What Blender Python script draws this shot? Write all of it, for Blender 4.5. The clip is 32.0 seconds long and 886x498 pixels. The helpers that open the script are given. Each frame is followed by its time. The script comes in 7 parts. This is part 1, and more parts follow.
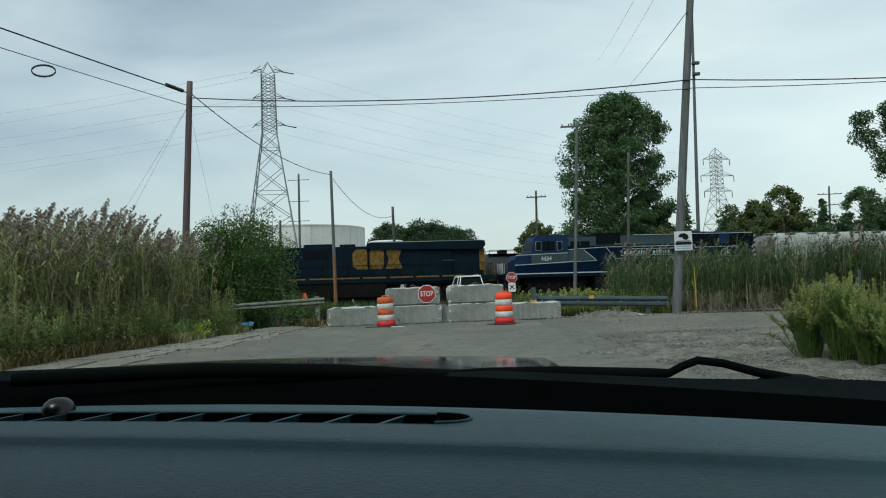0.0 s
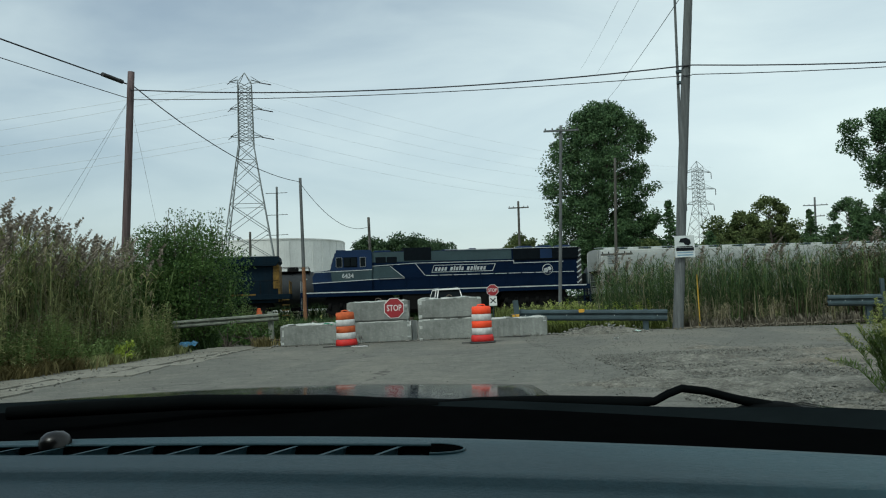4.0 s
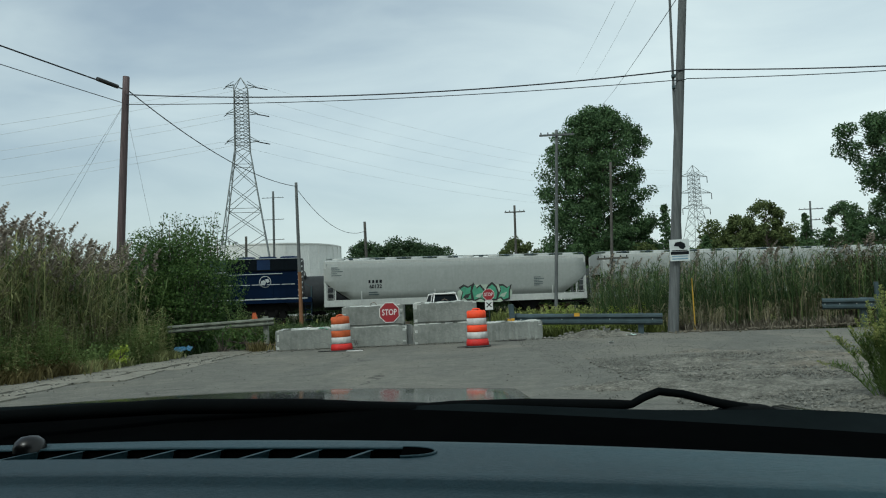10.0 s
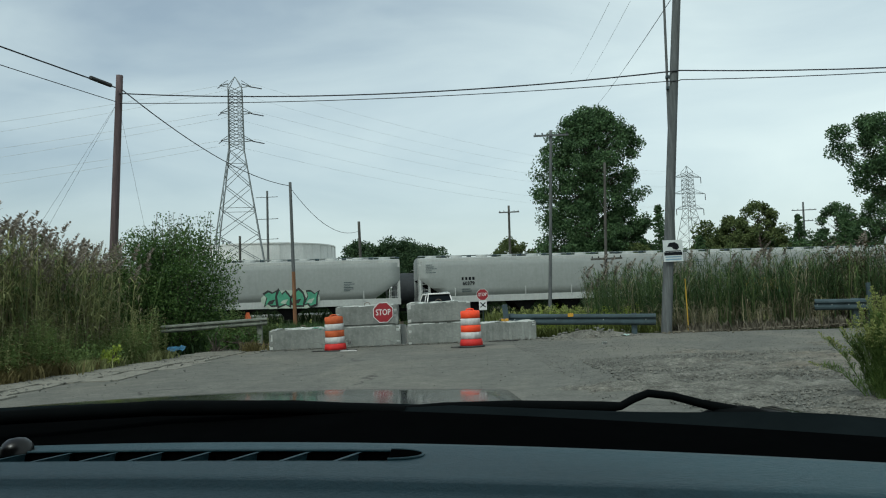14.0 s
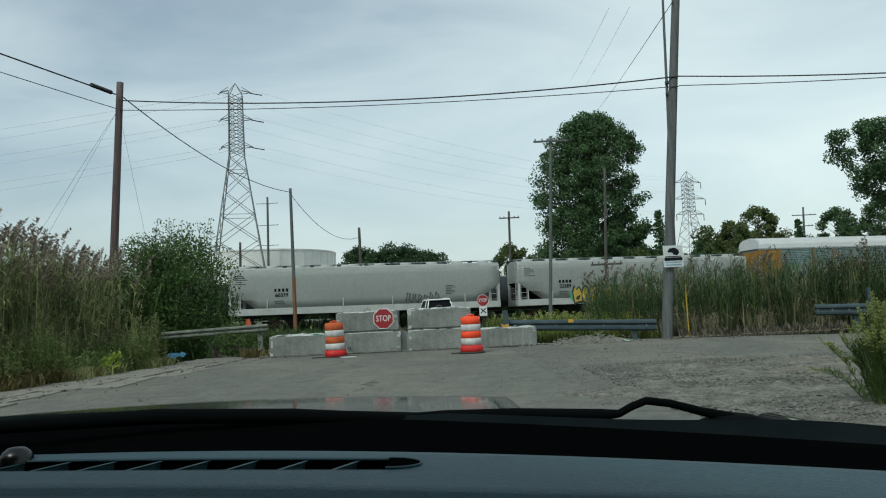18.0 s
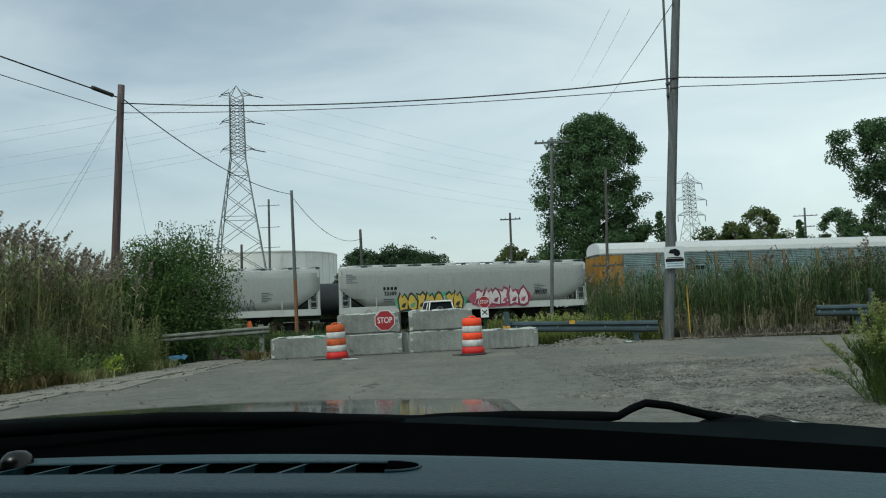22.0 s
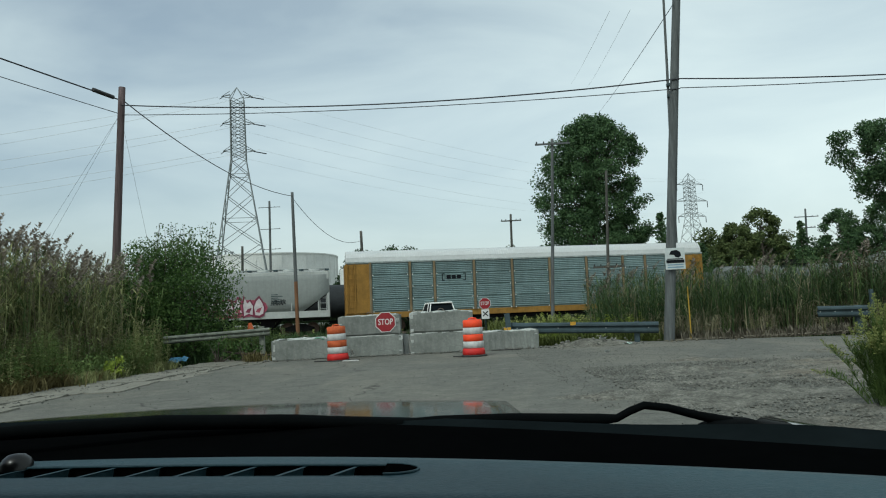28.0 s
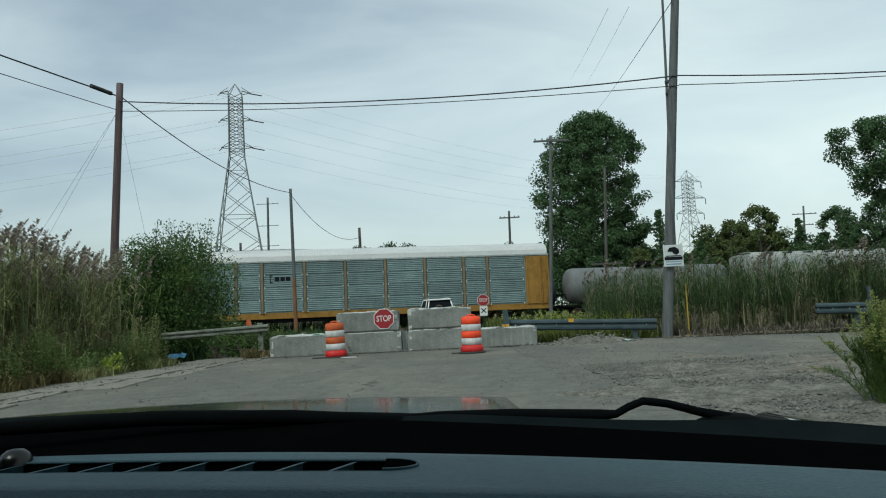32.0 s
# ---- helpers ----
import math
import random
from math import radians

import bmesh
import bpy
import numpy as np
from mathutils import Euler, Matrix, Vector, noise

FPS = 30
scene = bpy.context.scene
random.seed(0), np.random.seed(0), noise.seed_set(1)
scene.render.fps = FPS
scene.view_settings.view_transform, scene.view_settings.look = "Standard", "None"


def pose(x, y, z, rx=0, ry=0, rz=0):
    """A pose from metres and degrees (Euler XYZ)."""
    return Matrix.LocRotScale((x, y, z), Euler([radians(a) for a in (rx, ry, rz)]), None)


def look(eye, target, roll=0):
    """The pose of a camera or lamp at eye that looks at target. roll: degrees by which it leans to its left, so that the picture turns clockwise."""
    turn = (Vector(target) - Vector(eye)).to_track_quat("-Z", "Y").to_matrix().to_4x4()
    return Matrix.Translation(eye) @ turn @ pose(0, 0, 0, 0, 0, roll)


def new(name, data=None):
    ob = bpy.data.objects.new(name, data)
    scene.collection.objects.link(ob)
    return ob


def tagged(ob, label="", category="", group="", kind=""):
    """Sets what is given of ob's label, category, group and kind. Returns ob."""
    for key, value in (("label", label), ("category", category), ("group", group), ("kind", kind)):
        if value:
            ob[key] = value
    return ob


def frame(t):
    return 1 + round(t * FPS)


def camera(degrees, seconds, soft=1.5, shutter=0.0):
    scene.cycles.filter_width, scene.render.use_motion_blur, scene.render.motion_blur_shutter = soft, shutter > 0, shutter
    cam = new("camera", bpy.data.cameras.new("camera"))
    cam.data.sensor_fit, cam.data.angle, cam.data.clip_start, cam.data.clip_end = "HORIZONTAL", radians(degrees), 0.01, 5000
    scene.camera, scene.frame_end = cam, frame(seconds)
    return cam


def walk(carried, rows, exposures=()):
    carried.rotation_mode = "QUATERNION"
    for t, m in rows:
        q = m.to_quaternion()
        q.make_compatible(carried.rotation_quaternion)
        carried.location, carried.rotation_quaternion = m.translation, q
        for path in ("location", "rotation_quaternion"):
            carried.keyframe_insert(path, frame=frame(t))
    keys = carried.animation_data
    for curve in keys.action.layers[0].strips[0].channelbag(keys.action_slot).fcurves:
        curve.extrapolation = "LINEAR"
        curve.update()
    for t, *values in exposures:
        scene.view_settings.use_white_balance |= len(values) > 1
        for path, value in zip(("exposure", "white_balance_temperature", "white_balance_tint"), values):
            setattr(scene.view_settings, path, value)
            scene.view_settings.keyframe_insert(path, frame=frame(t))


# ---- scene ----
cam = camera(61.0, 32.0, soft=1.1)
PATH = [
    (0, look((0.130, -2.979, 1.165), (-0.253, 7.001, 1.658), -2.35)),
    (0.5, look((0.207, -1.943, 1.150), (-0.096, 8.040, 1.665), -2.37)),
    (1, look((0.268, -1.153, 1.146), (0.032, 8.829, 1.697), -2.35)),
    (1.5, look((0.322, -0.553, 1.108), (0.126, 9.427, 1.709), -2.43)),
    (2, look((0.391, -0.212, 1.115), (0.196, 9.766, 1.750), -2.52)),
    (2.5, look((0.397, -0.051, 1.099), (0.206, 9.925, 1.758), -2.57)),
    (3, look((0.376, -0.033, 1.127), (0.225, 9.946, 1.755), -2.66)),
    (3.5, look((0.378, -0.021, 1.113), (0.226, 9.956, 1.779), -2.66)),
    (5.5, look((0.415, -0.012, 1.089), (0.310, 9.963, 1.783), -2.45)),
    (6, look((0.419, -0.014, 1.089), (0.340, 9.960, 1.801), -2.47)),
    (6.5, look((0.416, -0.019, 1.087), (0.336, 9.956, 1.791), -2.48)),
    (7, look((0.419, -0.016, 1.089), (0.328, 9.959, 1.787), -2.49)),
    (7.5, look((0.424, -0.014, 1.087), (0.332, 9.961, 1.792), -2.55)),
    (8, look((0.422, -0.016, 1.088), (0.335, 9.959, 1.792), -2.62)),
    (8.5, look((0.425, -0.016, 1.089), (0.337, 9.958, 1.798), -2.63)),
    (9, look((0.429, -0.016, 1.090), (0.337, 9.958, 1.807), -2.68)),
    (9.5, look((0.425, -0.016, 1.090), (0.325, 9.957, 1.820), -2.73)),
    (10, look((0.427, -0.018, 1.091), (0.325, 9.955, 1.826), -2.76)),
    (10.5, look((0.432, -0.018, 1.090), (0.355, 9.955, 1.825), -2.82)),
    (11, look((0.426, -0.019, 1.092), (0.361, 9.953, 1.827), -2.81)),
    (11.5, look((0.430, -0.021, 1.093), (0.365, 9.952, 1.833), -2.78)),
    (12, look((0.432, -0.019, 1.093), (0.388, 9.954, 1.828), -2.74)),
    (12.5, look((0.433, -0.019, 1.092), (0.402, 9.955, 1.817), -2.72)),
    (13, look((0.435, -0.020, 1.092), (0.407, 9.954, 1.815), -2.69)),
    (13.5, look((0.432, -0.018, 1.092), (0.405, 9.955, 1.815), -2.67)),
    (14, look((0.435, -0.019, 1.094), (0.409, 9.954, 1.825), -2.66)),
    (14.5, look((0.436, -0.019, 1.093), (0.406, 9.952, 1.846), -2.66)),
    (16.5, look((0.441, -0.024, 1.097), (0.428, 9.945, 1.881), -2.77)),
    (17, look((0.444, -0.025, 1.096), (0.428, 9.944, 1.889), -2.82)),
    (17.5, look((0.444, -0.025, 1.098), (0.434, 9.942, 1.903), -2.82)),
    (18, look((0.439, -0.025, 1.098), (0.413, 9.942, 1.906), -2.79)),
    (18.5, look((0.437, -0.027, 1.099), (0.384, 9.939, 1.923), -2.77)),
    (19, look((0.439, -0.025, 1.098), (0.386, 9.941, 1.918), -2.75)),
    (19.5, look((0.442, -0.025, 1.099), (0.399, 9.942, 1.908), -2.75)),
    (20, look((0.444, -0.027, 1.099), (0.409, 9.939, 1.927), -2.78)),
    (20.5, look((0.442, -0.026, 1.098), (0.395, 9.940, 1.925), -2.80)),
    (21, look((0.441, -0.026, 1.098), (0.385, 9.941, 1.918), -2.82)),
    (21.5, look((0.442, -0.025, 1.098), (0.391, 9.941, 1.923), -2.88)),
    (22, look((0.443, -0.027, 1.100), (0.401, 9.939, 1.930), -2.93)),
    (22.5, look((0.440, -0.030, 1.102), (0.382, 9.933, 1.956), -2.95)),
    (23, look((0.440, -0.028, 1.100), (0.357, 9.937, 1.933), -2.96)),
    (23.5, look((0.440, -0.027, 1.101), (0.352, 9.939, 1.915), -2.96)),
    (24, look((0.441, -0.027, 1.100), (0.362, 9.939, 1.922), -2.99)),
    (24.5, look((0.444, -0.030, 1.101), (0.375, 9.936, 1.929), -3.00)),
    (25, look((0.443, -0.029, 1.100), (0.371, 9.937, 1.924), -2.98)),
    (25.5, look((0.443, -0.030, 1.102), (0.366, 9.935, 1.933), -2.95)),
    (27.5, look((0.443, -0.029, 1.101), (0.375, 9.935, 1.945), -2.96)),
    (28, look((0.447, -0.031, 1.102), (0.396, 9.933, 1.952), -3.00)),
    (28.5, look((0.449, -0.032, 1.102), (0.414, 9.932, 1.957), -3.04)),
    (29, look((0.450, -0.032, 1.102), (0.421, 9.931, 1.956), -3.08)),
    (29.5, look((0.448, -0.030, 1.100), (0.409, 9.935, 1.933), -3.07)),
    (30, look((0.446, -0.032, 1.101), (0.402, 9.933, 1.931), -3.00)),
    (30.5, look((0.449, -0.029, 1.101), (0.421, 9.937, 1.932), -2.98)),
    (31, look((0.451, -0.030, 1.102), (0.438, 9.934, 1.941), -2.95)),
    (31.5, look((0.448, -0.031, 1.102), (0.412, 9.934, 1.941), -2.95)),
    (32, look((0.445, -0.030, 1.100), (0.414, 9.938, 1.907), -2.96)),
]
walk(cam, PATH, exposures=[(0.0, -0.04, 6250, -2), (5.0, -0.04, 6250, -2), (11.0, -0.07, 6250, -2), (32.0, -0.07, 6250, -2)])

# ---- world and light ----
SUN_ELEV, SUN_AZ = 48.0, 215.0
world = bpy.data.worlds.new("sky")
scene.world = world
world.use_nodes = True
wn, wl = world.node_tree.nodes, world.node_tree.links
wn.clear()
w_out, w_bg = wn.new("ShaderNodeOutputWorld"), wn.new("ShaderNodeBackground")
w_sky = wn.new("ShaderNodeTexSky")
w_sky.sky_type, w_sky.sun_disc = "NISHITA", False
w_sky.sun_elevation, w_sky.sun_rotation = radians(SUN_ELEV), radians(SUN_AZ)
w_sky.air_density, w_sky.dust_density, w_sky.ozone_density = 1.0, 3.0, 0.6
w_co, w_map, w_noise = wn.new("ShaderNodeTexCoord"), wn.new("ShaderNodeMapping"), wn.new("ShaderNodeTexNoise")
w_map.inputs["Scale"].default_value = (1.0, 1.6, 3.6)
w_map.inputs["Rotation"].default_value = (0.15, 0.1, 0.5)
w_noise.inputs["Scale"].default_value, w_noise.inputs["Detail"].default_value = 2.1, 7.0
w_noise.inputs["Distortion"].default_value = 0.4
w_ramp, w_mix = wn.new("ShaderNodeValToRGB"), wn.new("ShaderNodeMix")
w_ramp.color_ramp.elements[0].position, w_ramp.color_ramp.elements[1].position = 0.3, 0.72
w_ramp.color_ramp.elements[0].color, w_ramp.color_ramp.elements[1].color = (0.4, 0.4, 0.4, 1), (0.8, 0.8, 0.8, 1)
w_mix.data_type = "RGBA"
w_mix.inputs[7].default_value = (7.95, 8.5, 8.6, 1)
wl.new(w_co.outputs["Generated"], w_map.inputs["Vector"])
wl.new(w_map.outputs["Vector"], w_noise.inputs["Vector"])
wl.new(w_noise.outputs["Fac"], w_ramp.inputs["Fac"])
w_sep, w_side, w_add = wn.new("ShaderNodeSeparateXYZ"), wn.new("ShaderNodeMapRange"), wn.new("ShaderNodeMath")
wl.new(w_co.outputs["Generated"], w_sep.inputs["Vector"])
wl.new(w_sep.outputs["X"], w_side.inputs["Value"])
w_side.inputs["From Min"].default_value, w_side.inputs["From Max"].default_value = -0.6, 0.6
w_side.inputs["To Min"].default_value, w_side.inputs["To Max"].default_value = -0.26, 0.19
w_add.operation, w_add.use_clamp = "ADD", True
wl.new(w_ramp.outputs["Color"], w_add.inputs[0])
wl.new(w_side.outputs["Result"], w_add.inputs[1])
wl.new(w_add.outputs[0], w_mix.inputs[0])
wl.new(w_sky.outputs["Color"], w_mix.inputs[6])
wl.new(w_mix.outputs[2], w_bg.inputs["Color"])
wl.new(w_bg.outputs["Background"], w_out.inputs["Surface"])
w_bg.inputs["Strength"].default_value = 0.12
sun = new("sun", bpy.data.lights.new("sun", "SUN"))
sun.data.energy, sun.data.angle, sun.data.color = 1.7, radians(10), (0.955, 0.98, 0.96)
_az, _el = radians(SUN_AZ), radians(SUN_ELEV)
sun.matrix_world = look((0, 0, 0), (-math.sin(_az) * math.cos(_el), -math.cos(_az) * math.cos(_el), -math.sin(_el)))


# ---- materials ----
def mat(name, col, rough=0.7, metal=0.0, vary=0.25, scale=3.0, bump=0.0, bscale=40.0, col2=None, rnd=0.0, coat=0.0, streak=0.0, spec=0.5, stretch=(1, 1, 1), trans=0.0, big=0.0, cracks=0.0):
    """Two scales of colour variation, optional vertical streaks, fine bump, and a spread from object to object."""
    m = bpy.data.materials.new(name)
    m.use_nodes = True
    n, l = m.node_tree.nodes, m.node_tree.links
    b = n["Principled BSDF"]
    b.inputs["Roughness"].default_value, b.inputs["Metallic"].default_value = rough, metal
    b.inputs["Specular IOR Level"].default_value = spec
    b.inputs["Coat Weight"].default_value = coat
    b.inputs["Coat Roughness"].default_value = 0.05
    co, mp = n.new("ShaderNodeTexCoord"), n.new("ShaderNodeMapping")
    mp.inputs["Scale"].default_value = stretch
    l.new(co.outputs["Object"], mp.inputs["Vector"])

    def tex(s, d=6.0):
        t = n.new("ShaderNodeTexNoise")
        t.inputs["Scale"].default_value, t.inputs["Detail"].default_value = s, d
        t.inputs["Roughness"].default_value = 0.65
        l.new(mp.outputs["Vector"], t.inputs["Vector"])
        return t.outputs["Fac"]

    def math_(op, a, b_):
        t = n.new("ShaderNodeMath")
        t.operation = op
        for i, v in enumerate((a, b_)):
            if isinstance(v, (int, float)):
                t.inputs[i].default_value = v
            else:
                l.new(v, t.inputs[i])
        return t.outputs[0]

    def mix(f, a, c):
        t = n.new("ShaderNodeMix")
        t.data_type = "RGBA"
        l.new(f, t.inputs[0])
        for i, v in ((6, a), (7, c)):
            if isinstance(v, tuple):
                t.inputs[i].default_value = (*v, 1)
            else:
                l.new(v, t.inputs[i])
        return t.outputs[2]

    def spread(v, lo, hi):
        t = n.new("ShaderNodeMapRange")
        t.inputs["From Min"].default_value, t.inputs["From Max"].default_value = lo, hi
        l.new(v, t.inputs["Value"])
        return t.outputs["Result"]

    dark = tuple(c * (1 - vary) for c in col)
    light = tuple(min(1, c * (1 + vary * 0.6)) for c in col) if col2 is None else col2
    c = mix(spread(tex(scale), 0.32, 0.68), dark, light)
    c = mix(math_("MULTIPLY", spread(tex(scale * 9, 4), 0.35, 0.7), 0.35), c, tuple(v * 0.72 for v in dark))
    if big:
        c = mix(math_("MULTIPLY", spread(tex(scale * 0.12, 3), 0.4, 0.62), big), c, tuple(v * 0.55 for v in col))
    if streak:
        mp2 = n.new("ShaderNodeMapping")
        mp2.inputs["Scale"].default_value = (9, 9, 0.5)
        l.new(co.outputs["Object"], mp2.inputs["Vector"])
        t = n.new("ShaderNodeTexNoise")
        t.inputs["Scale"].default_value, t.inputs["Detail"].default_value = 1.0, 5.0
        l.new(mp2.outputs["Vector"], t.inputs["Vector"])
        c = mix(math_("MULTIPLY", spread(t.outputs["Fac"], 0.48, 0.75), streak), c, tuple(v * 0.4 + 0.01 for v in col))
    if cracks:
        wob, add = n.new("ShaderNodeTexNoise"), n.new("ShaderNodeVectorMath")
        wob.inputs["Scale"].default_value, wob.inputs["Detail"].default_value = 1.1, 6.0
        add.operation = "MULTIPLY_ADD"
        add.inputs[1].default_value = (0.9, 0.9, 0.9)
        l.new(co.outputs["Object"], wob.inputs["Vector"])
        l.new(wob.outputs["Color"], add.inputs[0])
        l.new(co.outputs["Object"], add.inputs[2])
        vo = n.new("ShaderNodeTexVoronoi")
        vo.feature = "DISTANCE_TO_EDGE"
        vo.inputs["Scale"].default_value = 0.33
        l.new(add.outputs[0], vo.inputs["Vector"])
        line = n.new("ShaderNodeMath")
        line.operation = "LESS_THAN"
        line.inputs[1].default_value = 0.006
        l.new(vo.outputs["Distance"], line.inputs[0])
        c = mix(math_("MULTIPLY", math_("MULTIPLY", line.outputs[0], spread(tex(0.5, 2), 0.42, 0.56)), cracks), c, tuple(v * 0.25 for v in col))
        c = mix(math_("MULTIPLY", spread(tex(16, 3), 0.58, 0.75), 0.45), c, tuple(v * 1.7 for v in col))
    if rnd:
        oi = n.new("ShaderNodeObjectInfo")
        hsv = n.new("ShaderNodeHueSaturation")
        l.new(c, hsv.inputs["Color"])
        l.new(math_("ADD", math_("MULTIPLY", oi.outputs["Random"], rnd), 1 - rnd / 2), hsv.inputs["Value"])
        c = hsv.outputs["Color"]
    l.new(c, b.inputs["Base Color"])
    rr = math_("ADD", math_("MULTIPLY", tex(scale * 3, 3), 0.2), rough - 0.1)
    l.new(rr, b.inputs["Roughness"])
    if bump:
        bp = n.new("ShaderNodeBump")
        bp.inputs["Strength"].default_value, bp.inputs["Distance"].default_value = min(1.0, bump), 0.02
        l.new(tex(bscale, 8), bp.inputs["Height"])
        l.new(bp.outputs["Normal"], b.inputs["Normal"])
    if trans:
        tr, ms = n.new("ShaderNodeBsdfTranslucent"), n.new("ShaderNodeMixShader")
        l.new(c, tr.inputs["Color"])
        ms.inputs[0].default_value = trans
        l.new(b.outputs[0], ms.inputs[1])
        l.new(tr.outputs[0], ms.inputs[2])
        l.new(ms.outputs[0], n["Material Output"].inputs["Surface"])
    return m


def leaf_mat(name, col, col2, rough=0.55, trans=0.3):
    """Leaves that differ from island to island."""
    m = bpy.data.materials.new(name)
    m.use_nodes = True
    n, l = m.node_tree.nodes, m.node_tree.links
    b = n["Principled BSDF"]
    b.inputs["Roughness"].default_value = rough
    b.inputs["Specular IOR Level"].default_value = 0.12
    g, r = n.new("ShaderNodeNewGeometry"), n.new("ShaderNodeValToRGB")
    r.color_ramp.elements[0].color, r.color_ramp.elements[1].color = (*col, 1), (*col2, 1)
    co, t, mx = n.new("ShaderNodeTexCoord"), n.new("ShaderNodeTexNoise"), n.new("ShaderNodeMath")
    t.inputs["Scale"].default_value = 0.9
    l.new(co.outputs["Object"], t.inputs["Vector"])
    mx.operation = "MULTIPLY_ADD"
    mx.inputs[1].default_value = 0.55
    l.new(g.outputs["Random Per Island"], mx.inputs[0])
    sc = n.new("ShaderNodeMath")
    sc.operation = "MULTIPLY_ADD"
    sc.inputs[1].default_value, sc.inputs[2].default_value = 1.1, -0.35
    l.new(t.outputs["Fac"], sc.inputs[0])
    l.new(sc.outputs[0], mx.inputs[2])
    l.new(mx.outputs[0], r.inputs["Fac"])
    l.new(r.outputs["Color"], b.inputs["Base Color"])
    tr, ms = n.new("ShaderNodeBsdfTranslucent"), n.new("ShaderNodeMixShader")
    l.new(r.outputs["Color"], tr.inputs["Color"])
    ms.inputs[0].default_value = trans
    l.new(b.outputs[0], ms.inputs[1])
    l.new(tr.outputs[0], ms.inputs[2])
    l.new(ms.outputs[0], n["Material Output"].inputs["Surface"])
    return m


def ground_mat(name, dark, light, sand, cracks, grain=1.0):
    """Trodden ground: fine speckle, half-metre mottling, broad sandy sweeps drawn out along the lane, and thin wandering cracks."""
    m = bpy.data.materials.new(name)
    m.use_nodes = True
    n, l = m.node_tree.nodes, m.node_tree.links
    b = n["Principled BSDF"]
    b.inputs["Roughness"].default_value, b.inputs["Specular IOR Level"].default_value = 0.95, 0.12
    co = n.new("ShaderNodeTexCoord")

    def tex(s, d, rough=0.6, warp=0.0, squash=(1, 1, 1)):
        mp, t = n.new("ShaderNodeMapping"), n.new("ShaderNodeTexNoise")
        mp.inputs["Scale"].default_value = squash
        t.inputs["Scale"].default_value, t.inputs["Detail"].default_value = s, d
        t.inputs["Roughness"].default_value, t.inputs["Distortion"].default_value = rough, warp
        l.new(co.outputs["Object"], mp.inputs["Vector"])
        l.new(mp.outputs["Vector"], t.inputs["Vector"])
        return t.outputs["Fac"]

    def span(v, lo, hi, top=1.0):
        t = n.new("ShaderNodeMapRange")
        t.inputs["From Min"].default_value, t.inputs["From Max"].default_value, t.inputs["To Max"].default_value = lo, hi, top
        l.new(v, t.inputs["Value"])
        return t.outputs["Result"]

    def times(a, c):
        t = n.new("ShaderNodeMath")
        t.operation = "MULTIPLY"
        l.new(a, t.inputs[0])
        l.new(c, t.inputs[1])
        return t.outputs[0]

    def mix(f, a, c):
        t = n.new("ShaderNodeMix")
        t.data_type = "RGBA"
        l.new(f, t.inputs[0])
        for i, v in ((6, a), (7, c)):
            if isinstance(v, tuple):
                t.inputs[i].default_value = (*v, 1)
            else:
                l.new(v, t.inputs[i])
        return t.outputs[2]
    c = mix(span(tex(2.3, 8, 0.7), 0.3, 0.7), dark, light)
    c = mix(span(tex(0.33, 5, 0.6, 0.6, (1.0, 0.45, 1)), 0.47, 0.66, 0.8), c, sand)
    c = mix(span(tex(0.5, 4, 0.6, 0.3), 0.5, 0.75, 0.35), c, tuple(v * 0.8 for v in dark))
    c = mix(span(tex(7.5, 5, 0.75), 0.46, 0.7, 0.5 * grain), c, tuple(v * 0.7 for v in dark))
    c = mix(span(tex(9.0, 5, 0.75, 0.2), 0.52, 0.72, 0.45 * grain), c, tuple(min(0.5, v * 1.35) for v in light))
    c = mix(span(tex(26, 4, 0.7), 0.5, 0.72, 0.55 * grain), c, tuple(v * 0.45 for v in dark))
    c = mix(span(tex(37, 3, 0.7), 0.56, 0.74, 0.5 * grain), c, tuple(min(0.5, v * 1.5) for v in light))
    if cracks:
        wob, add, vo = n.new("ShaderNodeTexNoise"), n.new("ShaderNodeVectorMath"), n.new("ShaderNodeTexVoronoi")
        wob.inputs["Scale"].default_value, wob.inputs["Detail"].default_value = 0.9, 7.0
        add.operation = "MULTIPLY_ADD"
        add.inputs[1].default_value = (1.3, 1.3, 0)
        l.new(co.outputs["Object"], wob.inputs["Vector"])
        l.new(wob.outputs["Color"], add.inputs[0])
        l.new(co.outputs["Object"], add.inputs[2])
        vo.feature = "DISTANCE_TO_EDGE"
        vo.inputs["Scale"].default_value = 0.21
        l.new(add.outputs[0], vo.inputs["Vector"])
        c = mix(times(span(vo.outputs["Distance"], 0.006, 0.001, cracks), span(tex(0.6, 3), 0.45, 0.55)), c, tuple(v * 0.3 for v in dark))
    l.new(c, b.inputs["Base Color"])
    bp = n.new("ShaderNodeBump")
    bp.inputs["Strength"].default_value, bp.inputs["Distance"].default_value = 0.35 * grain, 0.012
    l.new(tex(19, 8, 0.75), bp.inputs["Height"])
    l.new(bp.outputs["Normal"], b.inputs["Normal"])
    return m


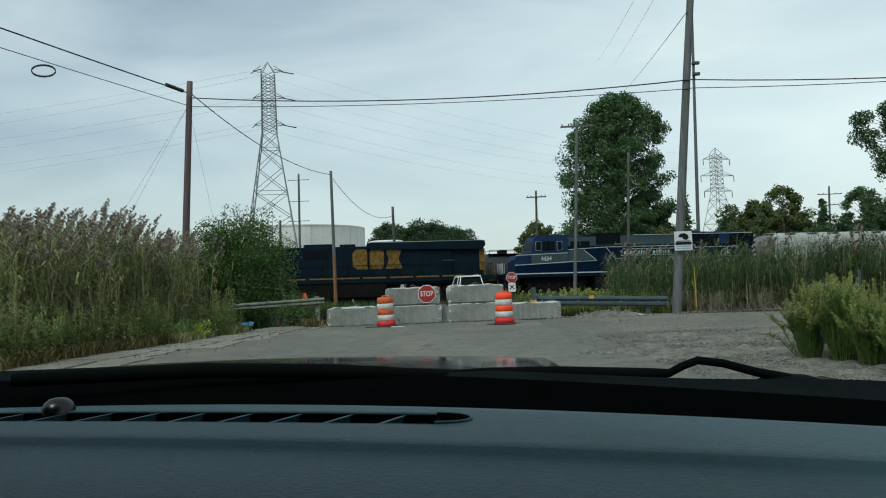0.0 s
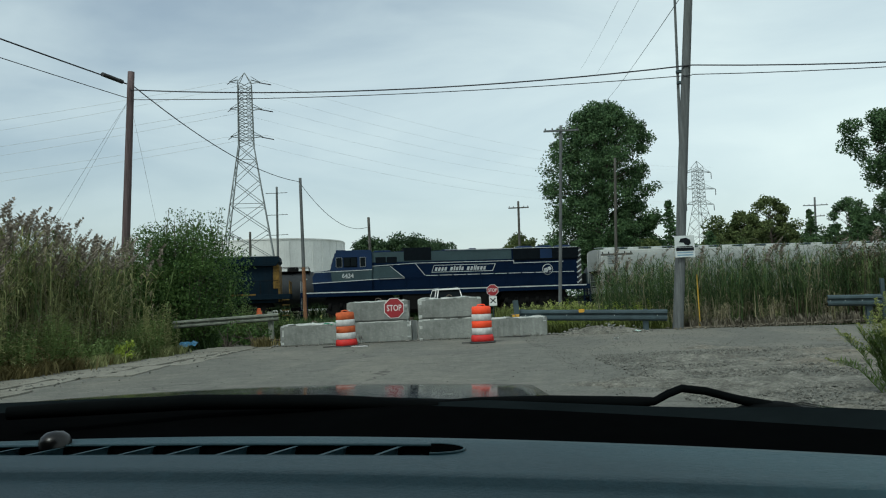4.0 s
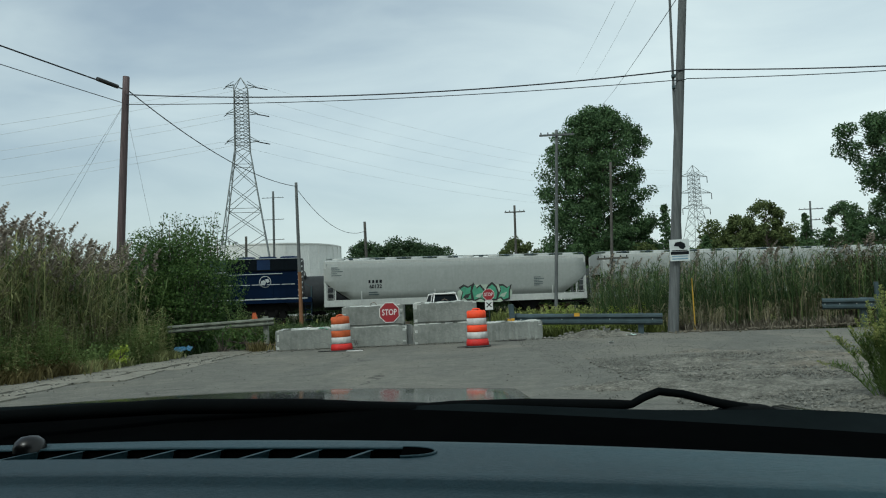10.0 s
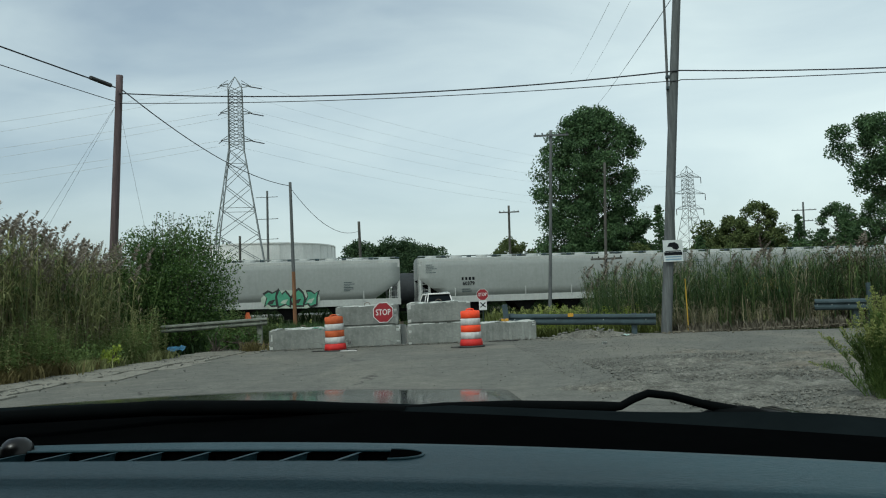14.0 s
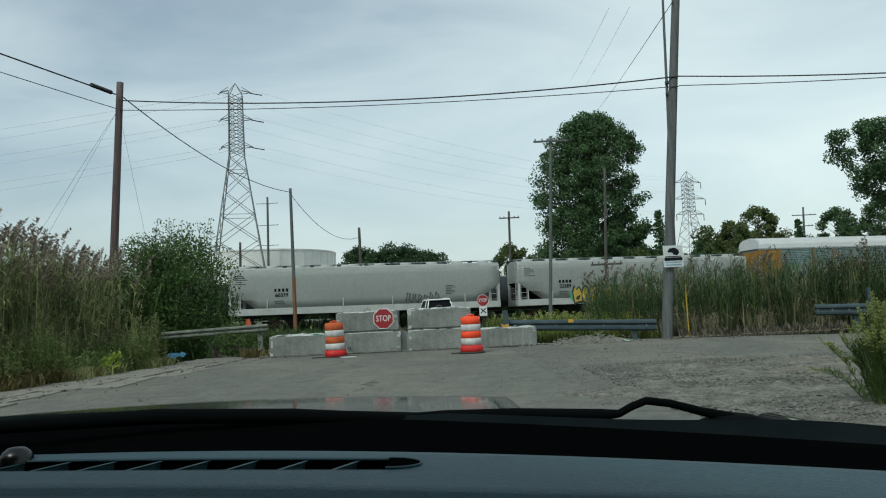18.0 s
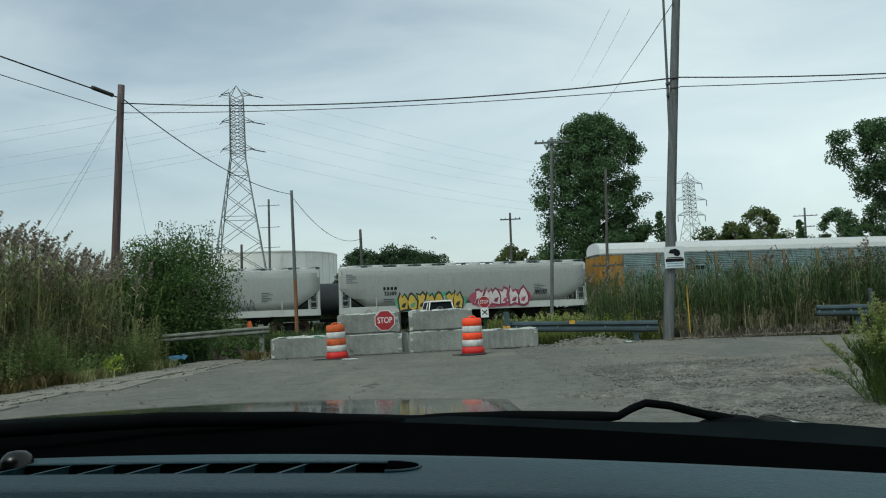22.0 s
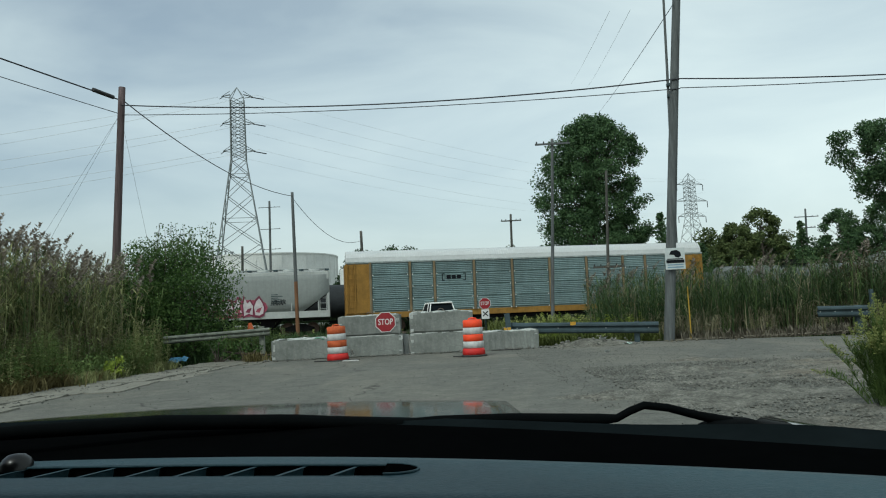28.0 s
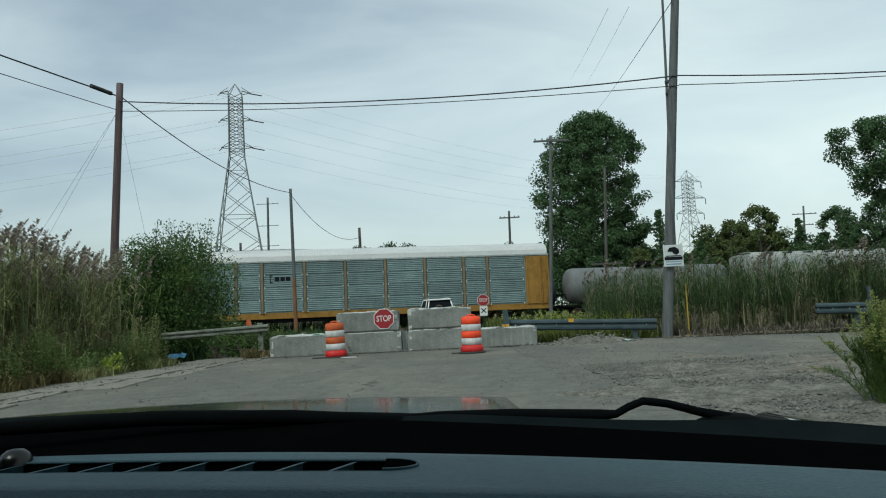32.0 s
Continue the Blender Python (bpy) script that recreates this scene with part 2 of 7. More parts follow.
M = {}
M["asphalt"] = ground_mat("asphalt", (0.09, 0.092, 0.083), (0.158, 0.157, 0.139), (0.19, 0.181, 0.152), 0.65)
M["gravel"] = ground_mat("gravel", (0.055, 0.054, 0.046), (0.21, 0.206, 0.18), (0.168, 0.142, 0.108), 0.0, grain=1.6)
M["litter"] = leaf_mat("litter", (0.045, 0.04, 0.03), (0.17, 0.155, 0.12), 0.95, 0.0)
M["soil"] = mat("soil", (0.07, 0.075, 0.035), 0.95, vary=0.5, scale=0.8, bump=0.8, bscale=9, col2=(0.13, 0.12, 0.06))
M["ballast"] = mat("ballast", (0.1, 0.094, 0.086), 0.95, vary=0.5, scale=3.0, bump=1.0, bscale=12)
M["stone"] = leaf_mat("stone", (0.055, 0.056, 0.05), (0.2, 0.2, 0.18), 0.95, 0.0)
M["concrete"] = mat("concrete", (0.205, 0.219, 0.204), 0.92, vary=0.36, scale=1.5, bump=0.5, bscale=30, streak=0.22, rnd=0.14, big=0.5, col2=(0.285, 0.303, 0.283), spec=0.2, cracks=0.13)
M["concrete_ribbed"] = mat("concrete_ribbed", (0.2, 0.214, 0.2), 0.92, vary=0.3, scale=1.7, bump=0.5, bscale=30, streak=0.5, col2=(0.28, 0.298, 0.28), spec=0.2)
# pale broken concrete; on the blocks also the light on tops and edges
M["concrete_chip_lit"] = mat("concrete_chip_lit", (0.45, 0.47, 0.45), 0.95, vary=0.35, scale=7.0, bump=0.8, bscale=40, spec=0.15)
M["slab"] = ground_mat("slab", (0.15, 0.147, 0.126), (0.235, 0.228, 0.197), (0.11, 0.105, 0.084), 0.5)
M["orange"] = mat("orange", (0.8, 0.07, 0.022), 0.6, vary=0.12, scale=4, spec=0.3)
M["drum_red"] = mat("drum_red", (0.5, 0.022, 0.02), 0.6, vary=0.25, scale=4, spec=0.3)
M["orange_dirty"] = mat("orange_dirty", (0.5, 0.11, 0.04), 0.7, vary=0.4, scale=5, spec=0.2)
M["retro"] = mat("retro", (0.5, 0.5, 0.49), 0.6, vary=0.35, scale=6)
M["rubber"] = mat("rubber", (0.02, 0.02, 0.02), 0.8)
M["sign_red"] = mat("sign_red", (0.235, 0.005, 0.012), 0.45, vary=0.12)
M["sign_white"] = mat("sign_white", (0.6, 0.62, 0.61), 0.5, vary=0.1)
M["notice_white"] = mat("notice_white", (0.48, 0.52, 0.52), 0.5, vary=0.12)
M["sign_dark"] = mat("sign_dark", (0.008, 0.01, 0.013), 0.7, spec=0.1)
M["sign_blue"] = mat("sign_blue", (0.16, 0.27, 0.36), 0.5)
M["galv"] = mat("galv", (0.36, 0.4, 0.39), 0.5, metal=0.7, vary=0.3, scale=3)
M["galv_dark"] = mat("galv_dark", (0.05, 0.075, 0.085), 0.6, metal=0.3, vary=0.35, scale=3, spec=0.3)
M["old_rail"] = mat("old_rail", (0.175, 0.19, 0.16), 0.8, metal=0.15, vary=0.5, scale=4, spec=0.2)
M["yellow"] = mat("yellow", (0.5, 0.27, 0.02), 0.6, vary=0.3)
M["marker_yellow"] = mat("marker_yellow", (0.4, 0.25, 0.02), 0.5, vary=0.15)
M["pole"] = mat("pole", (0.112, 0.122, 0.124), 0.95, vary=0.4, scale=2, bump=0.7, bscale=12, stretch=(6, 6, 0.4), spec=0.15)
M["pole_dark"] = mat("pole_dark", (0.085, 0.084, 0.076), 0.95, vary=0.4, scale=2, bump=0.7, bscale=12, stretch=(6, 6, 0.4), spec=0.15)
M["pole_brown"] = mat("pole_brown", (0.11, 0.084, 0.086), 0.95, vary=0.45, scale=2, bump=0.7, bscale=12, stretch=(6, 6, 0.4), spec=0.15)
M["pole_foot"] = mat("pole_foot", (0.19, 0.1, 0.055), 0.95, vary=0.45, scale=2, bump=0.7, bscale=12, stretch=(6, 6, 0.4), spec=0.15)
M["paint_green"] = mat("paint_green", (0.04, 0.4, 0.1), 0.7, vary=0.3, scale=9)
M["wire"] = mat("wire", (0.014, 0.016, 0.022), 0.7)
M["wire_thin"] = mat("wire_thin", (0.6, 0.64, 0.66), 0.6)
M["steel"] = mat("steel", (0.22, 0.245, 0.25), 0.6, metal=0.4, vary=0.3, scale=0.6)
M["bark"] = mat("bark", (0.09, 0.075, 0.06), 0.95, vary=0.4, scale=4, bump=0.8, bscale=10)
M["rail"] = mat("rail", (0.2, 0.16, 0.13), 0.5, metal=0.7, vary=0.4, scale=5)
M["tie"] = mat("tie", (0.07, 0.055, 0.045), 0.95, vary=0.4, scale=4)
M["tank_white"] = mat("tank_white", (0.66, 0.68, 0.665), 0.6, vary=0.1, scale=0.3, streak=0.25)
M["tank_dark"] = mat("tank_dark", (0.03, 0.034, 0.037), 0.7, vary=0.3, scale=0.8, streak=0.3, spec=0.2)
M["tank_grey"] = mat("tank_grey", (0.13, 0.14, 0.142), 0.65, vary=0.25, scale=0.8, streak=0.3, spec=0.3)
M["hop"] = mat("hop", (0.255, 0.276, 0.267), 0.7, vary=0.08, scale=0.5, streak=0.14, big=0.15, spec=0.25)
M["hop_b"] = mat("hop_b", (0.24, 0.259, 0.251), 0.7, vary=0.1, scale=0.5, streak=0.2, big=0.2, spec=0.25)
M["hop_trim"] = mat("hop_trim", (0.38, 0.4, 0.388), 0.7, vary=0.15, scale=0.8, streak=0.2, spec=0.25)
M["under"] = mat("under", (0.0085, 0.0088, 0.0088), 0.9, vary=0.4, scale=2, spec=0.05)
M["wheel"] = mat("wheel", (0.09, 0.06, 0.045), 0.7, metal=0.5, vary=0.4, scale=3)
M["navy_worn"] = mat("navy_worn", (0.0048, 0.0125, 0.0205), 0.7, vary=0.35, scale=0.7, streak=0.4, spec=0.03)
M["faded_yellow"] = mat("faded_yellow", (0.15, 0.09, 0.02), 0.7, vary=0.6, scale=4.5, spec=0.2)
M["loco_blue"] = mat("loco_blue", (0.0022, 0.0088, 0.027), 0.6, vary=0.25, scale=0.6, spec=0.04)
M["loco_roof"] = mat("loco_roof", (0.008, 0.023, 0.063), 0.6, vary=0.2, scale=0.8, spec=0.12)
M["loco_grey"] = mat("loco_grey", (0.034, 0.058, 0.066), 0.6, vary=0.15, scale=0.8, spec=0.15)
M["loco_grille"] = mat("loco_grille", (0.0042, 0.0068, 0.0095), 0.85, spec=0.05)
M["white"] = mat("white", (0.75, 0.75, 0.73), 0.5, vary=0.06)
M["loco_white"] = mat("loco_white", (0.36, 0.39, 0.4), 0.6, vary=0.3, scale=3)
M["ar_yellow"] = mat("ar_yellow", (0.27, 0.148, 0.034), 0.75, vary=0.3, scale=1.5, streak=0.4, spec=0.2)
M["ar_post"] = mat("ar_post", (0.19, 0.148, 0.09), 0.75, vary=0.35, scale=1.5, streak=0.4, spec=0.2)
M["ar_panel"] = mat("ar_panel", (0.2, 0.275, 0.28), 0.6, metal=0.3, vary=0.22, scale=1.0, rnd=0.25, streak=0.3, spec=0.3)
M["ar_roof"] = mat("ar_roof", (0.56, 0.58, 0.58), 0.5, metal=0.2, vary=0.08, scale=0.5)
M["black"] = mat("black", (0.012, 0.012, 0.013), 0.6)
M["glass_dark"] = mat("glass_dark", (0.004, 0.007, 0.009), 0.5, vary=0.05, spec=0.06)
M["mint_plastic"] = mat("mint_plastic", (0.42, 0.56, 0.5), 0.5, vary=0.2, scale=8)
M["tarp"] = mat("tarp", (0.06, 0.2, 0.34), 0.5, vary=0.3, scale=6)
M["dash"] = mat("dash", (0.0175, 0.052, 0.067), 0.55, vary=0.14, scale=40, bump=0.3, bscale=170, spec=0.3)
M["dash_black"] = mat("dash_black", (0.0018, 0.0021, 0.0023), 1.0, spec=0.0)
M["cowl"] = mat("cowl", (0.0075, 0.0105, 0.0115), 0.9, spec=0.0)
M["sensor"] = mat("sensor", (0.0008, 0.001, 0.0012), 0.3, vary=0.05, spec=0.35)
M["hood"] = mat("hood", (0.004, 0.0055, 0.0055), 0.12, vary=0.05, coat=0.35, spec=0.35)
M["wiper"] = mat("wiper", (0.0026, 0.0034, 0.0037), 0.85, spec=0.02)
M["leaf"] = leaf_mat("leaf", (0.013, 0.038, 0.012), (0.115, 0.19, 0.055), 0.5, 0.25)
M["leaf_dark"] = leaf_mat("leaf_dark", (0.014, 0.038, 0.018), (0.12, 0.2, 0.086), 0.5, 0.25)
M["leaf_far"] = leaf_mat("leaf_far", (0.018, 0.042, 0.022), (0.075, 0.12, 0.054), 0.6, 0.3)
M["leaf_olive"] = leaf_mat("leaf_olive", (0.035, 0.06, 0.022), (0.16, 0.195, 0.075), 0.6, 0.3)
M["leaf_red"] = leaf_mat("leaf_red", (0.018, 0.015, 0.009), (0.065, 0.04, 0.022), 0.6, 0.15)
M["reed"] = leaf_mat("reed", (0.06, 0.078, 0.03), (0.42, 0.43, 0.2), 0.6, 0.35)
M["reed_deep"] = leaf_mat("reed_deep", (0.012, 0.03, 0.011), (0.07, 0.115, 0.04), 0.6, 0.25)
M["weed_bright"] = leaf_mat("weed_bright", (0.14, 0.21, 0.03), (0.36, 0.42, 0.08), 0.6, 0.35)
M["weed_light"] = leaf_mat("weed_light", (0.06, 0.1, 0.032), (0.24, 0.32, 0.115), 0.6, 0.35)
M["reed_green"] = leaf_mat("reed_green", (0.028, 0.055, 0.019), (0.15, 0.205, 0.075), 0.6, 0.25)
M["reed_dry"] = leaf_mat("reed_dry", (0.06, 0.054, 0.032), (0.31, 0.285, 0.18), 0.7, 0.15)
M["stem_pale"] = leaf_mat("stem_pale", (0.07, 0.065, 0.048), (0.29, 0.265, 0.195), 0.8, 0.1)
M["plume"] = leaf_mat("plume", (0.14, 0.122, 0.1), (0.36, 0.32, 0.265), 0.8, 0.25)
M["grass"] = leaf_mat("grass", (0.03, 0.048, 0.012), (0.14, 0.16, 0.045), 0.6, 0.2)
M["rust_weed"] = leaf_mat("rust_weed", (0.06, 0.055, 0.024), (0.19, 0.16, 0.07), 0.7, 0.2)
M["goldenrod"] = leaf_mat("goldenrod", (0.06, 0.11, 0.03), (0.21, 0.3, 0.095), 0.6, 0.45)
M["flower"] = leaf_mat("flower", (0.16, 0.2, 0.06), (0.33, 0.35, 0.13), 0.6, 0.4)


# ---- mesh helpers ----
def part(name, bm, material, parent=None, label="", smooth=False, m=None):
    """One mesh object from a bmesh, under a thing or a part."""
    me = bpy.data.meshes.new(name)
    bm.to_mesh(me)
    bm.free()
    for mm in material if isinstance(material, (list, tuple)) else (material,):
        me.materials.append(mm)
    if smooth:
        for p in me.polygons:
            p.use_smooth = True
    ob = new(name, me)
    if parent is not None:
        ob.parent = parent
    if m is not None:
        ob.matrix_basis = m
    return tagged(ob, label)


def share(name, me, parent, m):
    """Another object on the same mesh."""
    ob = new(name, me)
    ob.parent = parent
    ob.matrix_basis = m
    return ob


def thing(name, m, label, category, group="", kind=""):
    ob = new(name)
    ob.empty_display_size = 0.2
    ob.matrix_basis = m
    return tagged(ob, label, category, group, kind)


def box(bm, c, s, bevel=0.0, rot=None, mi=0):
    mm = Matrix.Translation(c) @ (rot.to_4x4() if rot is not None else Matrix()) @ Matrix.Diagonal((*s, 1))
    r = bmesh.ops.create_cube(bm, size=1.0, matrix=mm)
    fs = {f for v in r["verts"] for f in v.link_faces}
    for f in fs:
        f.material_index = mi
    if bevel:
        es = list({e for v in r["verts"] for e in v.link_edges})
        bmesh.ops.bevel(bm, geom=es, offset=bevel, segments=2, affect="EDGES", profile=0.6)
    return bm


def rod(bm, a, b, r0, r1=None, n=8, mi=0, caps=True):
    """A tapered round bar from a to b."""
    a, b = Vector(a), Vector(b)
    r1 = r0 if r1 is None else r1
    d = (b - a).normalized()
    s = d.cross(Vector((0, 0, 1)) if abs(d.z) < 0.9 else Vector((1, 0, 0))).normalized()
    u = s.cross(d)
    rings = []
    for p, r in ((a, r0), (b, r1)):
        rings.append([bm.verts.new(p + (s * math.cos(2 * math.pi * i / n) + u * math.sin(2 * math.pi * i / n)) * r) for i in range(n)])
    for i in range(n):
        f = bm.faces.new((rings[0][i], rings[0][(i + 1) % n], rings[1][(i + 1) % n], rings[1][i]))
        f.material_index, f.smooth = mi, n > 5
    if caps and n > 2:
        bm.faces.new(rings[0][::-1]).material_index = mi
        bm.faces.new(rings[1]).material_index = mi
    return bm


def tube(bm, pts, r, n=6, mi=0):
    """A round bar along points; r is one radius or one for each point."""
    pts = [Vector(p) for p in pts]
    rs = r if isinstance(r, (list, tuple)) else [r] * len(pts)
    prev = None
    for i, p in enumerate(pts):
        d = (pts[min(i + 1, len(pts) - 1)] - pts[max(i - 1, 0)]).normalized()
        s = d.cross(Vector((0, 0, 1)) if abs(d.z) < 0.95 else Vector((1, 0, 0))).normalized()
        u = s.cross(d)
        ring = [bm.verts.new(p + (s * math.cos(2 * math.pi * k / n) + u * math.sin(2 * math.pi * k / n)) * rs[i]) for k in range(n)]
        if prev:
            for k in range(n):
                f = bm.faces.new((prev[k], prev[(k + 1) % n], ring[(k + 1) % n], ring[k]))
                f.smooth, f.material_index = True, mi
        prev = ring
    return bm


def lathe(bm, prof, n=24, mi=0, axis="z", c=(0, 0, 0), smooth=True):
    """Turns a profile of (radius, height) pairs round an axis."""
    prev = None
    for r, h in prof:
        ring = []
        for k in range(n):
            a = 2 * math.pi * k / n
            v = (r * math.cos(a), r * math.sin(a), h)
            if axis == "x":
                v = (v[2], v[0], v[1])
            elif axis == "y":
                v = (v[0], v[2], v[1])
            ring.append(bm.verts.new((v[0] + c[0], v[1] + c[1], v[2] + c[2])))
        if prev:
            for k in range(n):
                f = bm.faces.new((prev[k], prev[(k + 1) % n], ring[(k + 1) % n], ring[k]))
                f.smooth, f.material_index = smooth, mi
        prev = ring
    bmesh.ops.recalc_face_normals(bm, faces=bm.faces[:])
    return bm


def prism(bm, poly, lo, hi, axis="y", mi=0):
    """A polygon in the plane across an axis, drawn out from lo to hi. axis y: (x, z); axis x: (y, z); axis z: (x, y)."""
    def at(p, h):
        return {"y": (p[0], h, p[1]), "x": (h, p[0], p[1]), "z": (p[0], p[1], h)}[axis]
    a = [bm.verts.new(at(p, lo)) for p in poly]
    b = [bm.verts.new(at(p, hi)) for p in poly]
    k = len(poly)
    fs = [bm.faces.new(a), bm.faces.new(b[::-1])]
    for i in range(k):
        fs.append(bm.faces.new((a[i], b[i], b[(i + 1) % k], a[(i + 1) % k])))
    for f in fs:
        f.material_index = mi
    bmesh.ops.recalc_face_normals(bm, faces=fs)
    return bm


def loft(bm, rows, mi=0, smooth=True, close=False):
    """A sheet over rows of equally many points."""
    vs = [[bm.verts.new(p) for p in row] for row in rows]
    for a, b in zip(vs, vs[1:]):
        for i in range(len(a) - (0 if close else 1)):
            j = (i + 1) % len(a)
            f = bm.faces.new((a[i], a[j], b[j], b[i]))
            f.smooth, f.material_index = smooth, mi
    return bm


def mesh_of(name, verts, faces, material, parent=None, label="", mats=None):
    """A mesh from long lists made in loops."""
    me = bpy.data.meshes.new(name)
    me.from_pydata(verts, [], faces)
    for mm in material if isinstance(material, (list, tuple)) else (material,):
        me.materials.append(mm)
    if mats is not None:
        me.polygons.foreach_set("material_index", mats)
    me.update()
    ob = new(name, me)
    if parent is not None:
        ob.parent = parent
    return tagged(ob, label)


def text_mesh(body, size, material, name, parent, m, extrude=0.004, label="", shear=0.0, squeeze=1.0, bold=0.0):
    """Lettering in the built-in font, as a mesh."""
    cu = bpy.data.curves.new(name, "FONT")
    cu.body, cu.size, cu.extrude, cu.align_x, cu.align_y, cu.shear, cu.offset = body, size, extrude, "CENTER", "CENTER", shear, bold
    cu.resolution_u = 3
    tmp = bpy.data.objects.new(name, cu)
    scene.collection.objects.link(tmp)
    bpy.context.view_layer.update()
    me = bpy.data.meshes.new_from_object(tmp.evaluated_get(bpy.context.evaluated_depsgraph_get()))
    bpy.data.objects.remove(tmp)
    bpy.data.curves.remove(cu)
    me.transform(Matrix.Diagonal((squeeze, 1, 1, 1)))
    me.materials.clear()
    me.materials.append(material)
    ob = new(name, me)
    ob.parent = parent
    ob.matrix_basis = m
    return tagged(ob, label)


FRONT = pose(0, 0, 0, 90, 0, 0)   # lettering upright, facing -y
rng = random.Random(7)


# ---- the lie of the land and the track ----
TRACK_Y, TRACK_K, TRACK_G = 54.5, 0.1611, -0.012
TRACK_TURN = math.degrees(math.atan(TRACK_K))


def run(t):
    """How far the train has gone along x by t seconds."""
    u = (t - 16) / 16
    return 3.2975 * t + -1.3617 * u * u + -1.1278 * u ** 3


def rail_z(x):
    return -0.08 + TRACK_G * x


def on_track(x, back=0.0):
    """A pose on the track at x, its x axis along the rails."""
    return pose(x - back * 0.159, TRACK_Y + TRACK_K * x + back * 0.987, rail_z(x), 0, math.degrees(math.atan(-TRACK_G)), TRACK_TURN)


# ---- ground and road ----
def ground_z(x, y):
    """Height of the land: flat by the road, falling a little to the ditch on the far side, level with the track beyond."""
    z = 0.0
    if y > 44:
        z += (rail_z(x) - 0.22) * min(1, (y - 44) / 6)
    dip = math.exp(-((y - 27) / 4.0) ** 2)
    side = min(1, max(0, (x - 3.2) / 2)) + min(1, max(0, (-x - 5.5) / 2))
    z -= 0.45 * dip * side
    return z


def build_ground():
    xs = [-3000, -900, -300, -140, -80, -50, -36] + [-28 + i * 1.0 for i in range(62)] + [36, 50, 80, 140, 300, 900, 3000]
    ys = [-400, -60, -20, -8, -3] + [0 + i * 1.0 for i in range(64)] + [66, 70, 80, 110, 170, 300, 700, 1500, 4000]
    vs, fs = [], []
    for y in ys:
        for x in xs:
            n = noise.noise((x * 0.35, y * 0.35, 0)) * 0.05 if -30 < x < 36 and 0 < y < 66 else 0
            vs.append((x, y, ground_z(x, y) + n - 0.06))
    w = len(xs)
    for j in range(len(ys) - 1):
        for i in range(w - 1):
            fs.append((j * w + i, j * w + i + 1, (j + 1) * w + i + 1, (j + 1) * w + i))
    g = mesh_of("ground", vs, fs, M["soil"])
    tagged(g, "weedy dark soil verge reaching to the horizon", "ground", kind="structure")


def road_left(y):
    return -7.3 - 0.7 * max(0, min(1, (18 - y) / 6)) + 0.065 * (y - 13) + 0.25 * noise.noise((y * 0.6, 3, 0)) if y > 6 else -7.8


def build_road():
    """The closed asphalt lane up to the blocks, with its lower continuation on to the crossing."""
    bm = bmesh.new()
    rows = []
    y = -30.0
    while y < 22.4:
        lo, hi = road_left(y) + 1.6, 30.0 if y < 17.5 else 14 - (y - 17.5) * 1.9
        hi = max(hi, 4.6)
        k = 40
        rows.append([(lo + (hi - lo) * i / k, y, 0.012 * noise.noise(((lo + (hi - lo) * i / k) * 0.5, y * 0.5, 1)) + 0.004) for i in range(k + 1)])
        y += 0.6
    loft(bm, rows)
    road = part("road", bm, M["asphalt"])
    tagged(road, "worn pale grey asphalt with cracks and loose grit", "road", kind="structure")
    bm = bmesh.new()
    rows = [[(x + 0.09 * (y - 22), y, ground_z(-1, y) - 0.01) for x in (-5.2, -3, -1, 1, 2.6)] for y in (22.3, 26, 30, 34, 38, 42, 46, 49.5)]
    loft(bm, rows)
    tagged(part("road", bm, M["asphalt"]), "old asphalt road running on beyond the barrier", "road", kind="structure")
    bm = bmesh.new()
    rows = []
    for j in range(150):
        y = -3 + j * 0.12
        row = []
        for i in range(90):
            x = 0.9 + i * 0.115
            lump = noise.noise((x * 0.9, y * 0.9, 4)) * 0.045 + noise.noise((x * 3.1, y * 3.1, 7)) * 0.045 + noise.noise((x * 7.0, y * 7.0, 2)) * 0.03
            inside = min(x - 2.7 - 0.12 * max(0, y - 8), (12.9 + 0.25 * (x - 4) - y) * 0.8) + 1.7 * noise.noise((x * 0.5, y * 0.5, 9)) + 0.9 * noise.noise((x * 1.7, y * 1.7, 3))
            z = 0.028 + lump - 0.06 * max(0, 0.5 - inside) - 0.25 * max(0, -0.4 - inside)
            row.append((x, y, max(z, -0.05)))
        rows.append(row)
    loft(bm, rows)
    tagged(part("gravel_verge", bm, M["gravel"]), "loose crushed gravel and broken asphalt beside the lane", "gravel", kind="structure")
    slab = thing("pavement", pose(0, 0, 0), "broken pale concrete edge strip along the weeds", "pavement", kind="structure")
    y = 3.0
    while y < 22.6:
        ln = rng.uniform(1.3, 3.0)
        lo, wide = road_left(y) + 0.05, rng.uniform(1.1, 1.6)
        for a, b in ((0.0, wide), (wide + 0.05, wide + rng.uniform(0.35, 1.1))):
            k = max(4, int(ln / 0.22))
            near = [(lo + a + 0.1 * rng.uniform(-1, 1) + 0.05 * (a > 0), y + ln * i / k) for i in range(k + 1)]
            far_side = [(lo + b + 0.16 * noise.noise((y + ln * i / k, b, 2)) + 0.05 * rng.uniform(-1, 1), y + ln * i / k - 0.02) for i in range(k, -1, -1)]
            bm = bmesh.new()
            prism(bm, near + far_side, -0.08, 0.014 + 0.012 * rng.random() + (0.008 if a == 0 else 0), axis="z")
            part("slab", bm, M["slab"], slab)
        y += ln + 0.02

